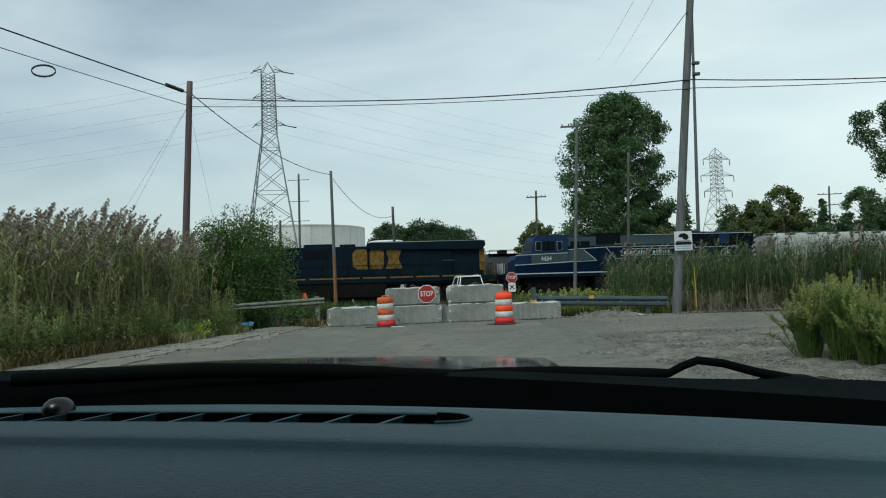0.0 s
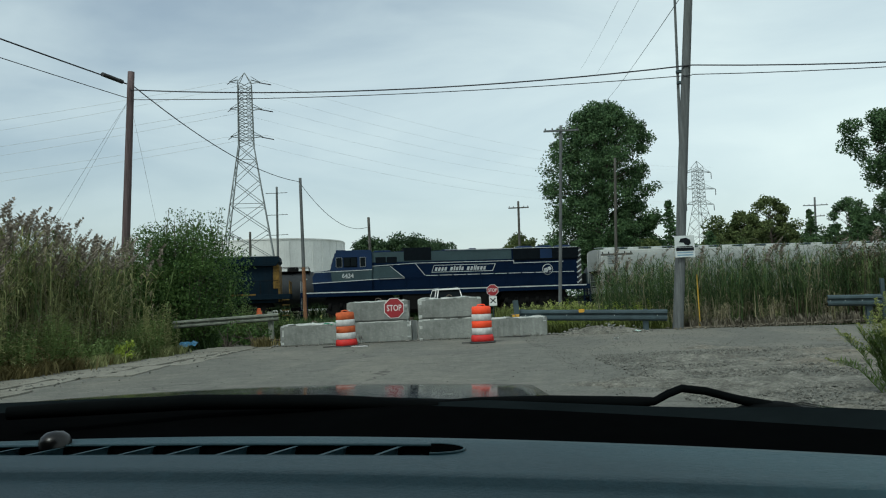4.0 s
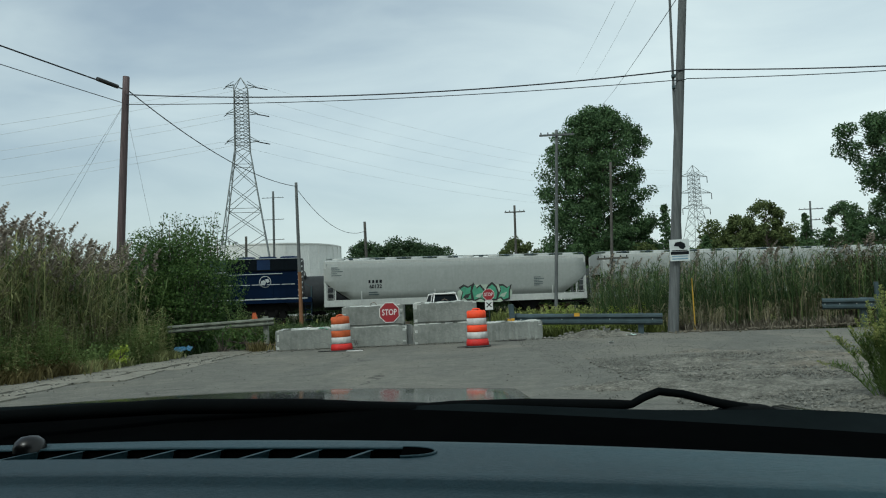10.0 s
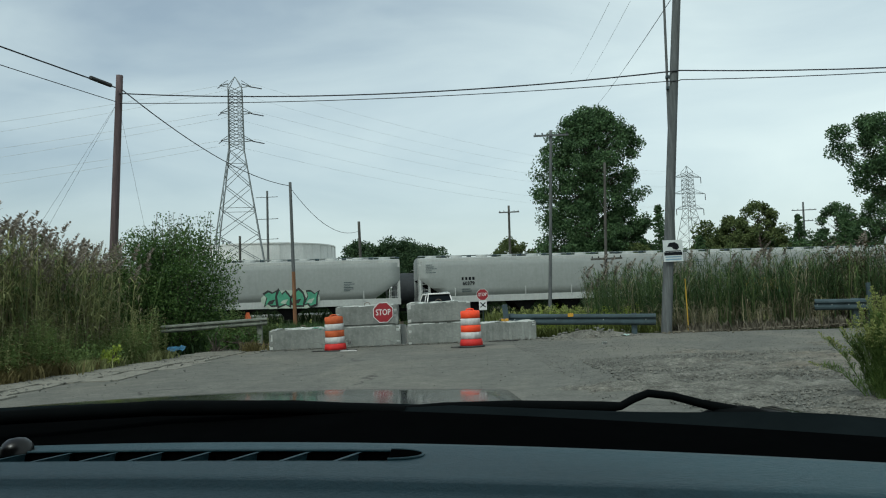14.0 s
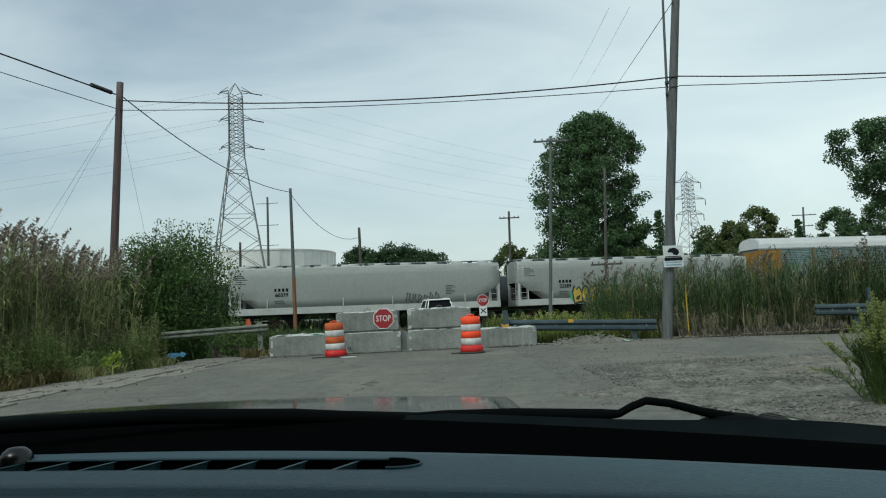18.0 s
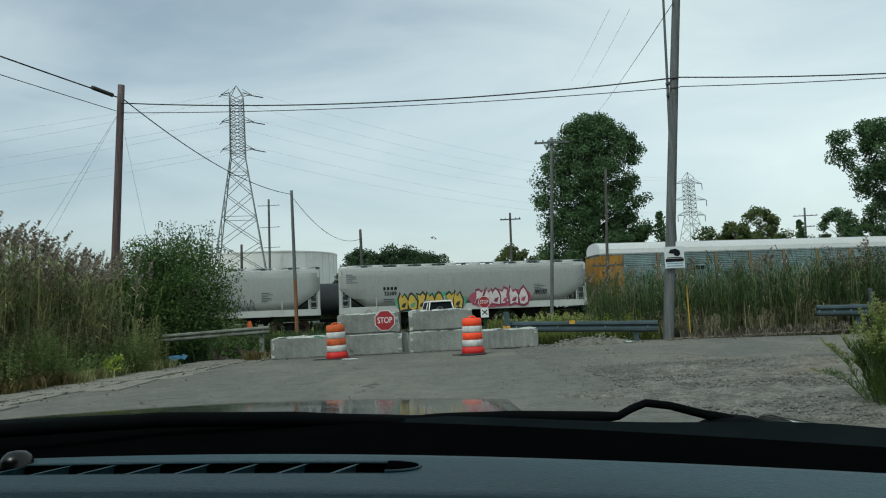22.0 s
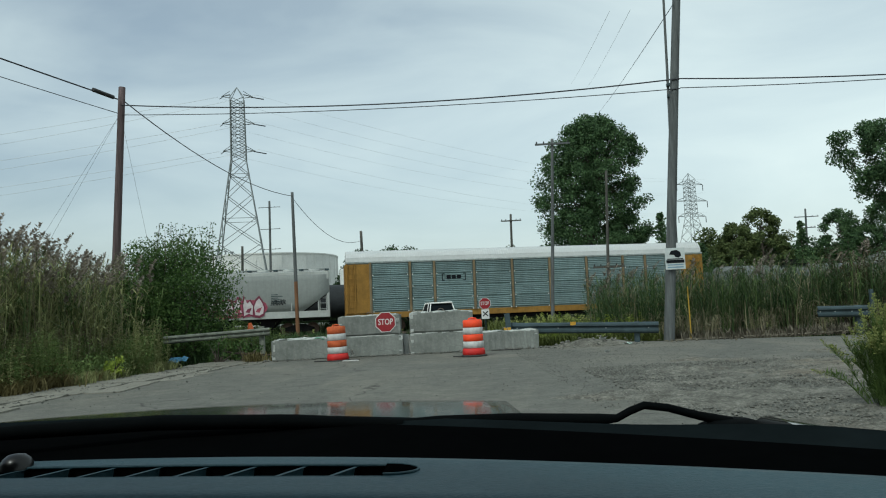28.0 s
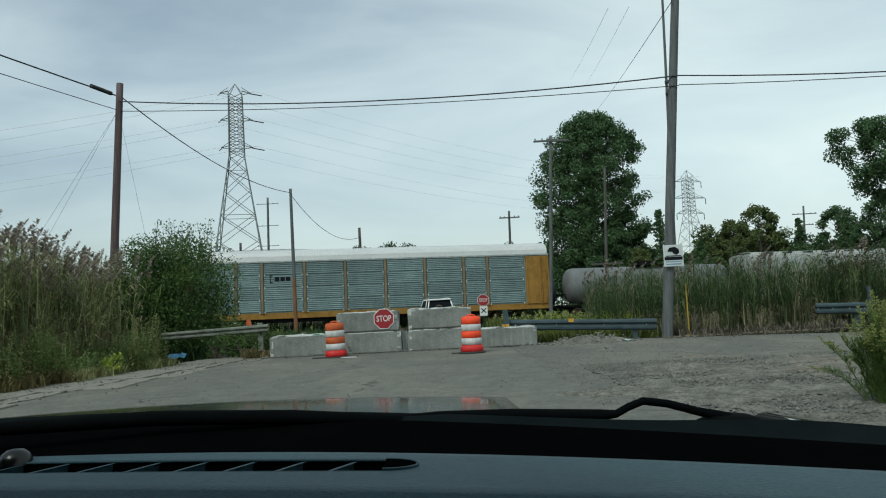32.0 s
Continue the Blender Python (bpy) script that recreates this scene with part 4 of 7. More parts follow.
def shrub(name, m, w, d, h, seed, label, leaf, leaves, size, clumps, category="bush", sprigs=14):
    r = random.Random(seed)
    th = thing(name, m, label, category)
    verts, faces = [], []
    bm = bmesh.new()
    for i in range(clumps):
        a, f = r.uniform(0, 6.28), r.random() ** 0.5
        z = h * r.uniform(0.12, 0.92)
        k = f * math.sqrt(max(0.05, 1 - (z / h - 0.4) ** 2 * 1.6))
        c = Vector((w * k * math.cos(a), d * k * math.sin(a), z))
        leaf_cloud(verts, faces, c, r.uniform(0.3, 0.5) * h * 0.45, leaves, size, r)
        tube(bm, [(c.x * 0.15, c.y * 0.15, 0), c * 0.6, c], [0.03, 0.018, 0.006], 4)
    for i in range(sprigs):
        a, f = r.uniform(0, 6.28), r.random()
        b0 = Vector((w * f * 0.8 * math.cos(a), d * f * 0.8 * math.sin(a), h * 0.75))
        t = b0 + Vector((r.uniform(-0.3, 0.3), r.uniform(-0.3, 0.3), h * r.uniform(0.2, 0.42)))
        tube(bm, [b0, t], [0.012, 0.004], 4)
        for k in range(5):
            leaf_cloud(verts, faces, b0.lerp(t, 0.3 + k * 0.17), 0.12, 6, size, r)
    part("branchwork", bm, M["bark"], th)
    mesh_of("foliage", verts, faces, M[leaf], th)
    return th


# ---- train ----
WHEELS = []
TRAIN = []
SIDE = 1.6


def train_thing(name, s0, s1, label, category):
    """A vehicle that reaches from s0 to s1 of the train; its origin lies midway, on the rails."""
    mid = (s0 + s1) / 2
    th = thing(name, on_track(mid - run(0), SIDE), label, category, "train of locomotives and wagons")
    TRAIN.append((th, mid))
    return th, (s1 - s0) * 1.0129


def wheelset(th, x, r=0.46):
    bm = bmesh.new()
    for y in (-0.76, 0.76):
        k = 1 if y > 0 else -1
        lathe(bm, [(0.0, y + 0.05 * k), (0.1, y + 0.09 * k), (0.13, y + 0.03 * k), (r * 0.82, y + 0.02 * k), (r * 0.86, y + 0.06 * k), (r, y + 0.06 * k), (r, y - 0.05 * k), (r + 0.025, y - 0.06 * k), (r * 0.8, y - 0.08 * k), (0.0, y - 0.08 * k)], 20, axis="y")
    rod(bm, (0, -0.75, 0), (0, 0.75, 0), 0.08, n=10)
    for k in range(6):
        a = k * math.pi / 3
        for y in (-0.845, 0.845):
            box(bm, (0.2 * math.cos(a), y, 0.2 * math.sin(a)), (0.07, 0.02, 0.07))
    ob = part("wheelset", bm, M["wheel"], th, m=pose(x, 0, r))
    WHEELS.append((ob, x, r))


def truck(th, x, axles, wb, loco=False):
    for k in range(axles):
        wheelset(th, x + (k - (axles - 1) / 2) * wb, 0.5 if loco else 0.46)
    half = (axles - 1) / 2 * wb
    for y in (-1.02, 1.02):
        bm = bmesh.new()
        if loco:
            prism(bm, [(x - half - 0.75, 0.6), (x - half - 0.5, 1.1), (x + half + 0.5, 1.1), (x + half + 0.75, 0.6), (x + half + 0.3, 0.4), (x - half - 0.3, 0.4)], y - 0.08, y + 0.08, axis="y")
            prism(bm, [(x - half - 0.9, 1.1), (x - half - 0.6, 1.7), (x + half + 0.6, 1.7), (x + half + 0.9, 1.1)], y * 0.8 - 0.1, y * 0.8 + 0.1, axis="y")
            for k in range(axles * 2):
                rod(bm, (x - half - 0.4 + k * 0.78, y * 1.08, 0.75), (x - half - 0.4 + k * 0.78, y * 1.08, 1.2), 0.12, n=8)
            for k in range(axles):
                box(bm, (x + (k - (axles - 1) / 2) * wb, y, 0.5), (0.36, 0.28, 0.36), 0.03)
        else:
            prism(bm, [(x - half - 0.2, 0.46), (x - half - 0.1, 0.6), (x - 0.3, 0.82), (x + 0.3, 0.82), (x + half + 0.1, 0.6), (x + half + 0.2, 0.46), (x + half, 0.36), (x + 0.32, 0.28), (x - 0.32, 0.28), (x - half, 0.36)], y - 0.07, y + 0.07, axis="y")
            box(bm, (x, y * 1.03, 0.48), (0.34, 0.16, 0.3), 0.02)
        part("truck_side_frame", bm, M["under"], th)


def coupler(th, x, s):
    bm = bmesh.new()
    box(bm, (x + s * 0.3, 0, 0.88), (0.7, 0.22, 0.24), 0.03)
    box(bm, (x + s * 0.62, 0, 0.88), (0.2, 0.34, 0.3), 0.05)
    tube(bm, [(x, -0.3, 0.8), (x + s * 0.3, -0.3, 0.55), (x + s * 0.55, -0.28, 0.6)], 0.025, 6)
    part("coupler", bm, M["under"], th)


def ladder(th, x, y, z0, z1, w, material, step=0.4, axis="x"):
    bm = bmesh.new()
    for s in (-w / 2, w / 2):
        p = (x + s, y) if axis == "x" else (x, y + s)
        rod(bm, (*p, z0), (*p, z1), 0.022, n=5)
    z = z0 + 0.15
    while z < z1:
        a, b = ((x - w / 2, y, z), (x + w / 2, y, z)) if axis == "x" else ((x, y - w / 2, z), (x, y + w / 2, z))
        rod(bm, a, b, 0.016, n=5)
        z += step
    part("ladder", bm, material, th)


def bars(th, x, z, w, h, rows, material, y=-SIDE - 0.006, fill=0.55, name="marking"):
    """Unreadable small lettering as plain bars."""
    for i in range(rows):
        bm = bmesh.new()
        ww = w * (0.75 + 0.25 * math.sin(i * 2.3 + x))
        box(bm, (x - (w - ww) / 2, y, z - h * (i + 0.5) / rows), (ww, 0.006, h / rows * fill))
        part(name, bm, material, th)


def hopper(s0, s1, number, label, material="hop", tags=()):
    th, L = train_thing("covered_hopper", s0, s1, label, "freight wagon")
    hl = L / 2 - 0.1
    prof = [(-1.5, 1.6), (-1.585, 2.3), (-1.6, 3.1), (-1.59, 3.9), (-1.53, 4.25), (-1.38, 4.46), (-1.0, 4.58), (0, 4.64)]
    full = prof + [(-y, z) for y, z in prof[-2::-1]]

    def section(x, zlow):
        f = lambda z: max(z, zlow)
        return [(x, y, f(z)) for y, z in full]
    bm = bmesh.new()
    rows = [section(-hl, 3.0), section(-hl + 0.9, 2.35), section(-hl + 2.0, 1.6)]
    rows += [section(-hl + 2.0 + (2 * hl - 4.0) * i / 8, 1.6) for i in range(1, 8)]
    rows += [section(hl - 2.0, 1.6), section(hl - 0.9, 2.35), section(hl, 3.0)]
    loft(bm, rows)
    bm.verts.ensure_lookup_table()
    k = len(full)
    bm.faces.new(bm.verts[:k])
    bm.faces.new(bm.verts[-k:][::-1])
    # bottom faces near-black: the shade below the body, put into the colour
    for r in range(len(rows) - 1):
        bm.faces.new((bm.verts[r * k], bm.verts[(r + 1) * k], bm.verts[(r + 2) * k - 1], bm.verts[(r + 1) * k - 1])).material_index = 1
    bmesh.ops.recalc_face_normals(bm, faces=bm.faces[:])
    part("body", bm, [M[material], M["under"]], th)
    for y in (-1.52, 1.52):
        bm = bmesh.new()
        box(bm, (0, y, 1.5), (2 * hl + 0.1, 0.09, 0.46), 0.015)
        part("side_sill", bm, M["hop_trim"], th)
        # oversized pale rail: skylight on the roof's curve, put in as a light band
        bm = bmesh.new()
        box(bm, (0, y * 0.96, 4.38), (2 * hl, 0.1, 0.26), 0.04)
        part("roof_rail", bm, M["hop_trim"], th)
        for x in (-hl + 0.06, hl - 0.06):
            bm = bmesh.new()
            box(bm, (x, y, 2.95), (0.16, 0.12, 2.9), 0.01)
            part("end_post", bm, M["hop_trim"], th)
        for x in (-hl + 0.75, hl - 0.75):
            bm = bmesh.new()
            box(bm, (x, y, 2.2), (0.08, 0.06, 1.3), 0.01)
            part("brace", bm, M["hop_trim"], th)
        for s in (-1, 1):
            ladder(th, s * (hl - 0.42), y * 1.02, 1.3, 2.95, 0.45, M["hop_trim"])
        for i in range(9):
            x = -hl + 2.6 + (2 * hl - 5.2) * i / 8
            if i in (0, 3, 5, 8):
                bm = bmesh.new()
                box(bm, (x, y * 1.045, 1.95), (0.07, 0.04, 0.75), 0.01)
                part("stiffener", bm, M["hop_trim"], th)
    # end slopes coloured near-black to stand for the shade behind the frame
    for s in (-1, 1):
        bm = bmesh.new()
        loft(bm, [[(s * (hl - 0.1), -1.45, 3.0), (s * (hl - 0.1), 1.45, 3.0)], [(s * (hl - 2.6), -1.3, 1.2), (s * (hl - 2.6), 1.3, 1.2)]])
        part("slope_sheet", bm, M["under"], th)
        bm = bmesh.new()
        box(bm, (s * (hl - 0.9), 0, 1.12), (1.9, 2.7, 0.16))
        part("end_platform", bm, M["under"], th)
        coupler(th, s * hl, s)
        ladder(th, s * (hl + 0.03), -1.1, 1.3, 4.5, 0.4, M["hop_trim"], axis="y")
        truck(th, s * (hl - 2.1), 2, 1.78)
    for i in range(4):
        x = -hl + 4.3 + (2 * hl - 8.6) * i / 3
        bm = bmesh.new()
        prism(bm, [(x - 1.25, 1.6), (x + 1.25, 1.6), (x + 0.35, 0.62), (x - 0.35, 0.62)], -1.2, 1.2, axis="y")
        part("outlet_hopper", bm, M["under"], th)
        bm = bmesh.new()
        box(bm, (x, 0, 0.55), (0.7, 2.3, 0.18), 0.02)
        part("outlet_gate", bm, M["under"], th)
    bm = bmesh.new()
    box(bm, (0, 0, 4.76), (2 * hl - 0.3, 0.75, 0.04))
    part("running_board", bm, M["galv"], th)
    for i in range(10):
        x = -hl + 1.0 + (2 * hl - 2.0) * i / 9
        bm = bmesh.new()
        lathe(bm, [(0.42, 4.56), (0.42, 4.7), (0.4, 4.72), (0, 4.74)], 14, c=(x, -0.62, 0))
        part("roof_hatch", bm, M["hop_trim"], th)
        bm = bmesh.new()
        box(bm, (x + 0.9, -0.95, 4.66), (0.3, 0.3, 0.12), 0.02)
        part("roof_bracket", bm, M["galv_dark"], th)
    for i in range(4):
        bars(th, -hl + 3.2 + i * 0.26, 3.1, 0.19, 0.24, 1, M["sign_dark"], fill=0.9)
    if number:
        text_mesh(number, 0.36, M["sign_dark"], "number", th, pose(-hl + 3.6, -SIDE - 0.01, 2.62) @ FRONT, 0.003, bold=0.008)
    bars(th, -hl + 3.5, 2.3, 0.8, 0.32, 2, M["loco_grey"], fill=0.3)
    bars(th, -hl + 0.9, 4.1, 0.85, 0.7, 5, M["loco_grey"], fill=0.3)
    bars(th, hl - 3.6, 3.0, 0.8, 0.7, 6, M["loco_grey"], fill=0.35)
    return th, hl


def spray(th, x0, z0, w, h, n, cols, seed, y=-SIDE - 0.012):
    """Spray-painted shapes: slanted, pointed, outlined forms side by side. No words."""
    r = random.Random(seed)
    fill, edge, back = (M[c] for c in cols)
    bm = bmesh.new()
    pts = []
    for i in range(15):
        a = 2 * math.pi * i / 15
        pts.append((x0 + w / 2 + w * 0.57 * math.copysign(abs(math.cos(a)) ** 0.5, math.cos(a)), z0 + h * 0.47 + h * 0.58 * math.sin(a) * r.uniform(0.8, 1.15)))
    prism(bm, pts, y + 0.006, y + 0.010, axis="y")
    part("paint", bm, back, th, "spray-painted background patch")
    forms = [[(-.5, .02), (-.42, .6), (-.55, 1.0), (-.2, .86), (.12, 1.05), (.5, .92), (.3, .6), (.5, .1), (.2, .2), (-.05, 0)],
             [(-.5, .1), (-.1, .0), (.45, .05), (.58, .5), (.3, .95), (.0, 1.08), (-.35, .9), (-.62, .5)],
             [(-.5, .0), (-.1, .1), (.5, .0), (.58, .7), (.3, 1.12), (.1, .78), (-.25, 1.0), (-.58, .6)]]
    for i in range(n):
        cx = x0 + w * (i + 0.5) / n
        ww, lean, flip = w / n * 0.98, r.uniform(-0.1, 0.22), r.choice((-1, 1))
        form = forms[(i * 2 + seed) % 3]
        shape = []
        for p, q in form if flip > 0 else form[::-1]:
            pz = h * (q + r.uniform(-0.07, 0.07))
            shape.append((cx + flip * ww * (p + r.uniform(-0.05, 0.05)) + lean * pz, z0 + pz))
        mid = (cx + lean * h / 2, z0 + h / 2)
        for sc, mm, dy in ((1.1, edge, 0.0), (0.84, fill, -0.004)):
            bm = bmesh.new()
            prism(bm, [(mid[0] + (p - mid[0]) * sc, mid[1] + (q - mid[1]) * sc) for p, q in shape], y + dy, y + dy + 0.003, axis="y")
            part("paint", bm, mm, th, "spray-painted pointed form")
        bm = bmesh.new()
        prism(bm, [(cx - ww * 0.3, z0 + h * 0.25), (cx + ww * 0.1, z0 + h * 0.18), (cx + ww * 0.34, z0 + h * 0.5), (cx - ww * 0.1, z0 + h * 0.42)], y - 0.008, y - 0.0055, axis="y")
        part("paint", bm, back if i % 2 else edge, th, "spray-painted fleck")


def scribble(th, x0, z0, w, h, n, seed, material, y=-SIDE - 0.02, r0=0.022):
    r = random.Random(seed)
    for i in range(n):
        bm = bmesh.new()
        x = x0 + w * i / n
        p = [(x + r.uniform(-0.05, 0.05), y, z0 + r.uniform(-0.1, 0.2) * h), (x + 0.3 * w / n, y, z0 + h * r.uniform(0.7, 1.1)), (x + 0.8 * w / n, y, z0 + h * r.uniform(0.5, 0.9)), (x + 0.5 * w / n, y, z0 + h * 0.35), (x + w / n, y, z0 + r.uniform(-0.1, 0.15) * h)]
        tube(bm, p, r0, 4)
        part("paint", bm, material, th, "thin spray-painted scrawl")


def stripe(th, x0, x1, z0, z1, w, material, y, name="stripe"):
    """A painted stripe from one point to another, w wide."""
    bm = bmesh.new()
    d = Vector((x1 - x0, 0, z1 - z0)).normalized()
    u = Vector((-d.z, 0, d.x)) * w * 0.4
    a, b = Vector((x0, 0, z0)), Vector((x1, 0, z1))
    prism(bm, [((a - u).x, (a - u).z), ((b - u).x, (b - u).z), ((b + u).x, (b + u).z), ((a + u).x, (a + u).z)], y, y + 0.008, axis="y")
    part(name, bm, material, th)


def loco_striped(s0, s1):
    """Blue and grey six-axle diesel: nose, cab, long hood, radiators, walkway and handrails. x runs from the nose backwards."""
    th, L = train_thing("diesel_locomotive", s0, s1, "dark blue six-axle diesel locomotive with grey band and white stripes", "locomotive")
    h = L / 2
    Y = -1.36
    W = M["loco_white"]
    bm = bmesh.new()
    box(bm, (0, 0, 1.86), (L, 3.0, 0.36), 0.02)
    part("walkway_frame", bm, M["loco_blue"], th)
    stripe(th, -h + 0.3, h - 0.3, 1.98, 1.98, 0.1, W, -1.515)
    bm = bmesh.new()
    prism(bm, [(-h + 0.95, 2.03), (-h + 0.85, 3.1), (-h + 1.05, 3.42), (-h + 2.3, 3.62), (-h + 2.3, 2.03)], -1.3, 1.3, axis="y")
    part("nose", bm, M["loco_roof"], th)
    bm = bmesh.new()
    prism(bm, [(-h + 2.3, 2.03), (-h + 2.15, 3.5), (-h + 2.5, 4.72), (-h + 2.75, 4.9), (-h + 4.95, 4.9), (-h + 5.05, 4.8), (-h + 5.05, 2.03)], -1.5, 1.5, axis="y")
    part("cab", bm, M["loco_grey"], th)
    bm = bmesh.new()
    prism(bm, [(-h + 2.1, 3.52), (-h + 2.45, 4.74), (-h + 2.7, 4.94), (-h + 5.0, 4.94), (-h + 5.08, 4.82), (-h + 5.08, 3.52)], -1.515, 1.515, axis="y")
    part("cab_upper", bm, M["loco_roof"], th)
    for x0, w, rim in ((-h + 2.55, 0.4, "loco_white"), (-h + 3.1, 0.42, "loco_grille"), (-h + 3.58, 0.42, "loco_grille"), (-h + 4.25, 0.36, "loco_white")):
        bm = bmesh.new()
        box(bm, (x0 + w / 2, -1.52, 4.1), (w + 0.06, 0.03, 0.7), 0.04)
        fr = part("window_frame", bm, M[rim], th, "thin window surround")
        bm = bmesh.new()
        box(bm, (x0 + w / 2, -1.535, 4.1), (w, 0.03, 0.64), 0.03)
        part("pane", bm, M["glass_dark"], fr)
    bm = bmesh.new()
    box(bm, (-h + 2.28, 0, 4.15), (0.06, 2.4, 0.6), 0.02, rot=Matrix.Rotation(0.26, 3, "Y"))
    part("windscreen", bm, M["glass_dark"], th)
    # lower cab in blue under the grey band, then the hood
    bm = bmesh.new()
    prism(bm, [(-h + 0.95, 2.03), (-h + 0.93, 2.62), (-h + 5.07, 2.78), (-h + 5.07, 2.03)], -1.512, -1.3, axis="y")
    part("lower_panel", bm, M["loco_blue"], th)
    bm = bmesh.new()
    box(bm, ((-h + 5.05 + h - 0.9) / 2, 0, 3.42), (2 * h - 5.95, 2.72, 2.76), 0.05)
    part("long_hood", bm, M["loco_blue"], th)
    bm = bmesh.new()
    box(bm, ((-h + 5.1 + h - 5.9) / 2, 0, 4.4), (2 * h - 11.0, 2.735, 0.72), 0.02)
    part("grey_band", bm, M["loco_grey"], th)
    bm = bmesh.new()
    prism(bm, [(-h + 5.08, 2.84), (-h + 5.08, 3.74), (-h + 6.4, 3.74), (-h + 7.4, 2.88)], -1.372, -1.36, axis="y")
    part("grey_flash", bm, M["loco_grey"], th)
    for x0, w in ((-h + 5.35, 0.75), (-h + 6.15, 0.75)):
        bm = bmesh.new()
        box(bm, (x0 + w / 2, 0, 4.2), (w, 2.745, 0.44), 0.02)
        part("intake_grille", bm, M["loco_grille"], th)
    bm = bmesh.new()
    box(bm, (-h + 8.4, 0, 4.58), (2.0, 2.78, 0.94), 0.03)
    part("blower_housing", bm, M["loco_grille"], th)
    bm = bmesh.new()
    box(bm, (h - 3.3, 0, 4.38), (5.0, 2.9, 0.86), 0.03)
    rad = part("radiator", bm, M["loco_grille"], th)
    for k in range(5):
        bm = bmesh.new()
        box(bm, (h - 5.3 + k * 1.0, -1.455, 4.38), (0.9, 0.02, 0.7), 0.008)
        part("shutter", bm, M["loco_roof" if k == 2 else "loco_grille"], rad)
    for x in (h - 4.6, h - 3.1, h - 1.6):
        bm = bmesh.new()
        lathe(bm, [(0.66, 4.78), (0.66, 4.98), (0.58, 5.04), (0, 5.04)], 18, c=(x, 0, 0))
        part("fan", bm, M["loco_roof"], th)
    for x0, w, hh in ((-h + 2.9, 0.7, 0.12), (-h + 4.2, 0.9, 0.1), (-h + 5.9, 1.2, 0.14), (-h + 10.9, 1.1, 0.12), (-h + 12.6, 0.5, 0.16)):
        bm = bmesh.new()
        box(bm, (x0, 0, 4.8 + hh / 2 + (0.12 if x0 < -h + 5 else 0)), (w, 1.4, hh), 0.04)
        part("roof_unit", bm, M["loco_roof"], th)
    stripe(th, -h + 0.85, -h + 5.08, 2.66, 2.82, 0.07, W, -1.525)
    stripe(th, -h + 0.95, -h + 5.08, 3.42, 3.53, 0.07, W, -1.525)
    stripe(th, -h + 5.08, -h + 7.4, 2.83, 2.87, 0.06, W, -1.385)
    stripe(th, -h + 6.4, -h + 7.45, 3.74, 2.86, 0.06, W, -1.385)
    stripe(th, -h + 5.1, -h + 8.2, 3.78, 3.92, 0.06, W, -1.385)
    stripe(th, -h + 8.2, -h + 8.9, 3.92, 3.02, 0.06, W, -1.385)
    n_dash = 11
    for k in range(n_dash):
        x0 = -h + 8.95 + (2 * h - 10.0) * k / n_dash
        stripe(th, x0, x0 + (2 * h - 10.0) / n_dash - 0.12, 3.0, 3.0, 0.06, W, -1.385)
    stripe(th, -h + 8.2, h - 5.8, 3.92, 3.92, 0.06, W, -1.385)
    stripe(th, h - 5.8, h - 5.75, 3.95, 3.72, 0.06, W, -1.47)
    stripe(th, h - 5.8, h - 2.0, 3.73, 3.76, 0.06, W, -1.47)
    stripe(th, -h + 10.4, h - 0.9, 4.82, 4.82, 0.05, W, -1.47)
    # company plate as a slanted outlined panel with bars
    n0 = h - 11.9
    bm = bmesh.new()
    prism(bm, [(n0, 3.2), (n0 + 4.55, 3.2), (n0 + 4.8, 3.74), (n0 + 0.2, 3.74)], -1.39, -1.378, axis="y")
    part("name_panel", bm, W, th)
    bm = bmesh.new()
    prism(bm, [(n0 + 0.06, 3.25), (n0 + 4.5, 3.25), (n0 + 4.7, 3.7), (n0 + 0.22, 3.7)], -1.396, -1.391, axis="y")
    part("name_panel", bm, M["loco_blue"], th)
    x = n0 + 0.24
    for w in (0.24, 0.24, 0.22, 0.24, -1, 0.26, 0.16, 0.24, 0.16, 0.24, -1, 0.26, 0.24, 0.12, 0.12, 0.24, 0.24, 0.24):
        if w < 0:
            x += 0.18
            continue
        bm = bmesh.new()
        hh = 0.26 if w > 0.17 else 0.33
        prism(bm, [(x, 3.31), (x + w * 0.68, 3.31), (x + w * 0.68 + 0.07, 3.31 + hh), (x + 0.07, 3.31 + hh)], -1.402, -1.397, axis="y")
        part("marking", bm, W, th)
        x += w
    bm = bmesh.new()
    lathe(bm, [(0.36, -1.39), (0.41, -1.39), (0.41, -1.38)], 24, axis="y", c=(h - 3.2, 0, 3.2))
    part("emblem", bm, W, th, "round white emblem")
    for shape in ([(-0.3, -0.2), (-0.05, -0.24), (0.08, 0.0), (-0.1, 0.12), (-0.28, 0.05)], [(-0.02, 0.16), (0.2, 0.22), (0.3, 0.02), (0.16, -0.1), (0.05, 0.04)]):
        bm = bmesh.new()
        prism(bm, [(h - 3.2 + a, 3.2 + b) for a, b in shape], -1.39, -1.38, axis="y")
        part("emblem", bm, W, th)
    text_mesh("6434", 0.42, W, "number", th, pose(-h + 3.35, -1.53, 3.12) @ FRONT, 0.003, bold=0.012)
    bm = bmesh.new()
    box(bm, (-h + 3.35, -1.53, 2.98), (0.36, 0.006, 0.05))
    part("marking", bm, W, th)
    # rear chevrons
    for i in range(7):
        stripe(th, h - 0.95, h - 0.6, 2.15 + i * 0.375, 2.4 + i * 0.375, 0.13, W, -1.37, "chevron")
    bm = bmesh.new()
    box(bm, (h - 0.75, 0, 3.42), (0.32, 2.7, 2.76), 0.03)
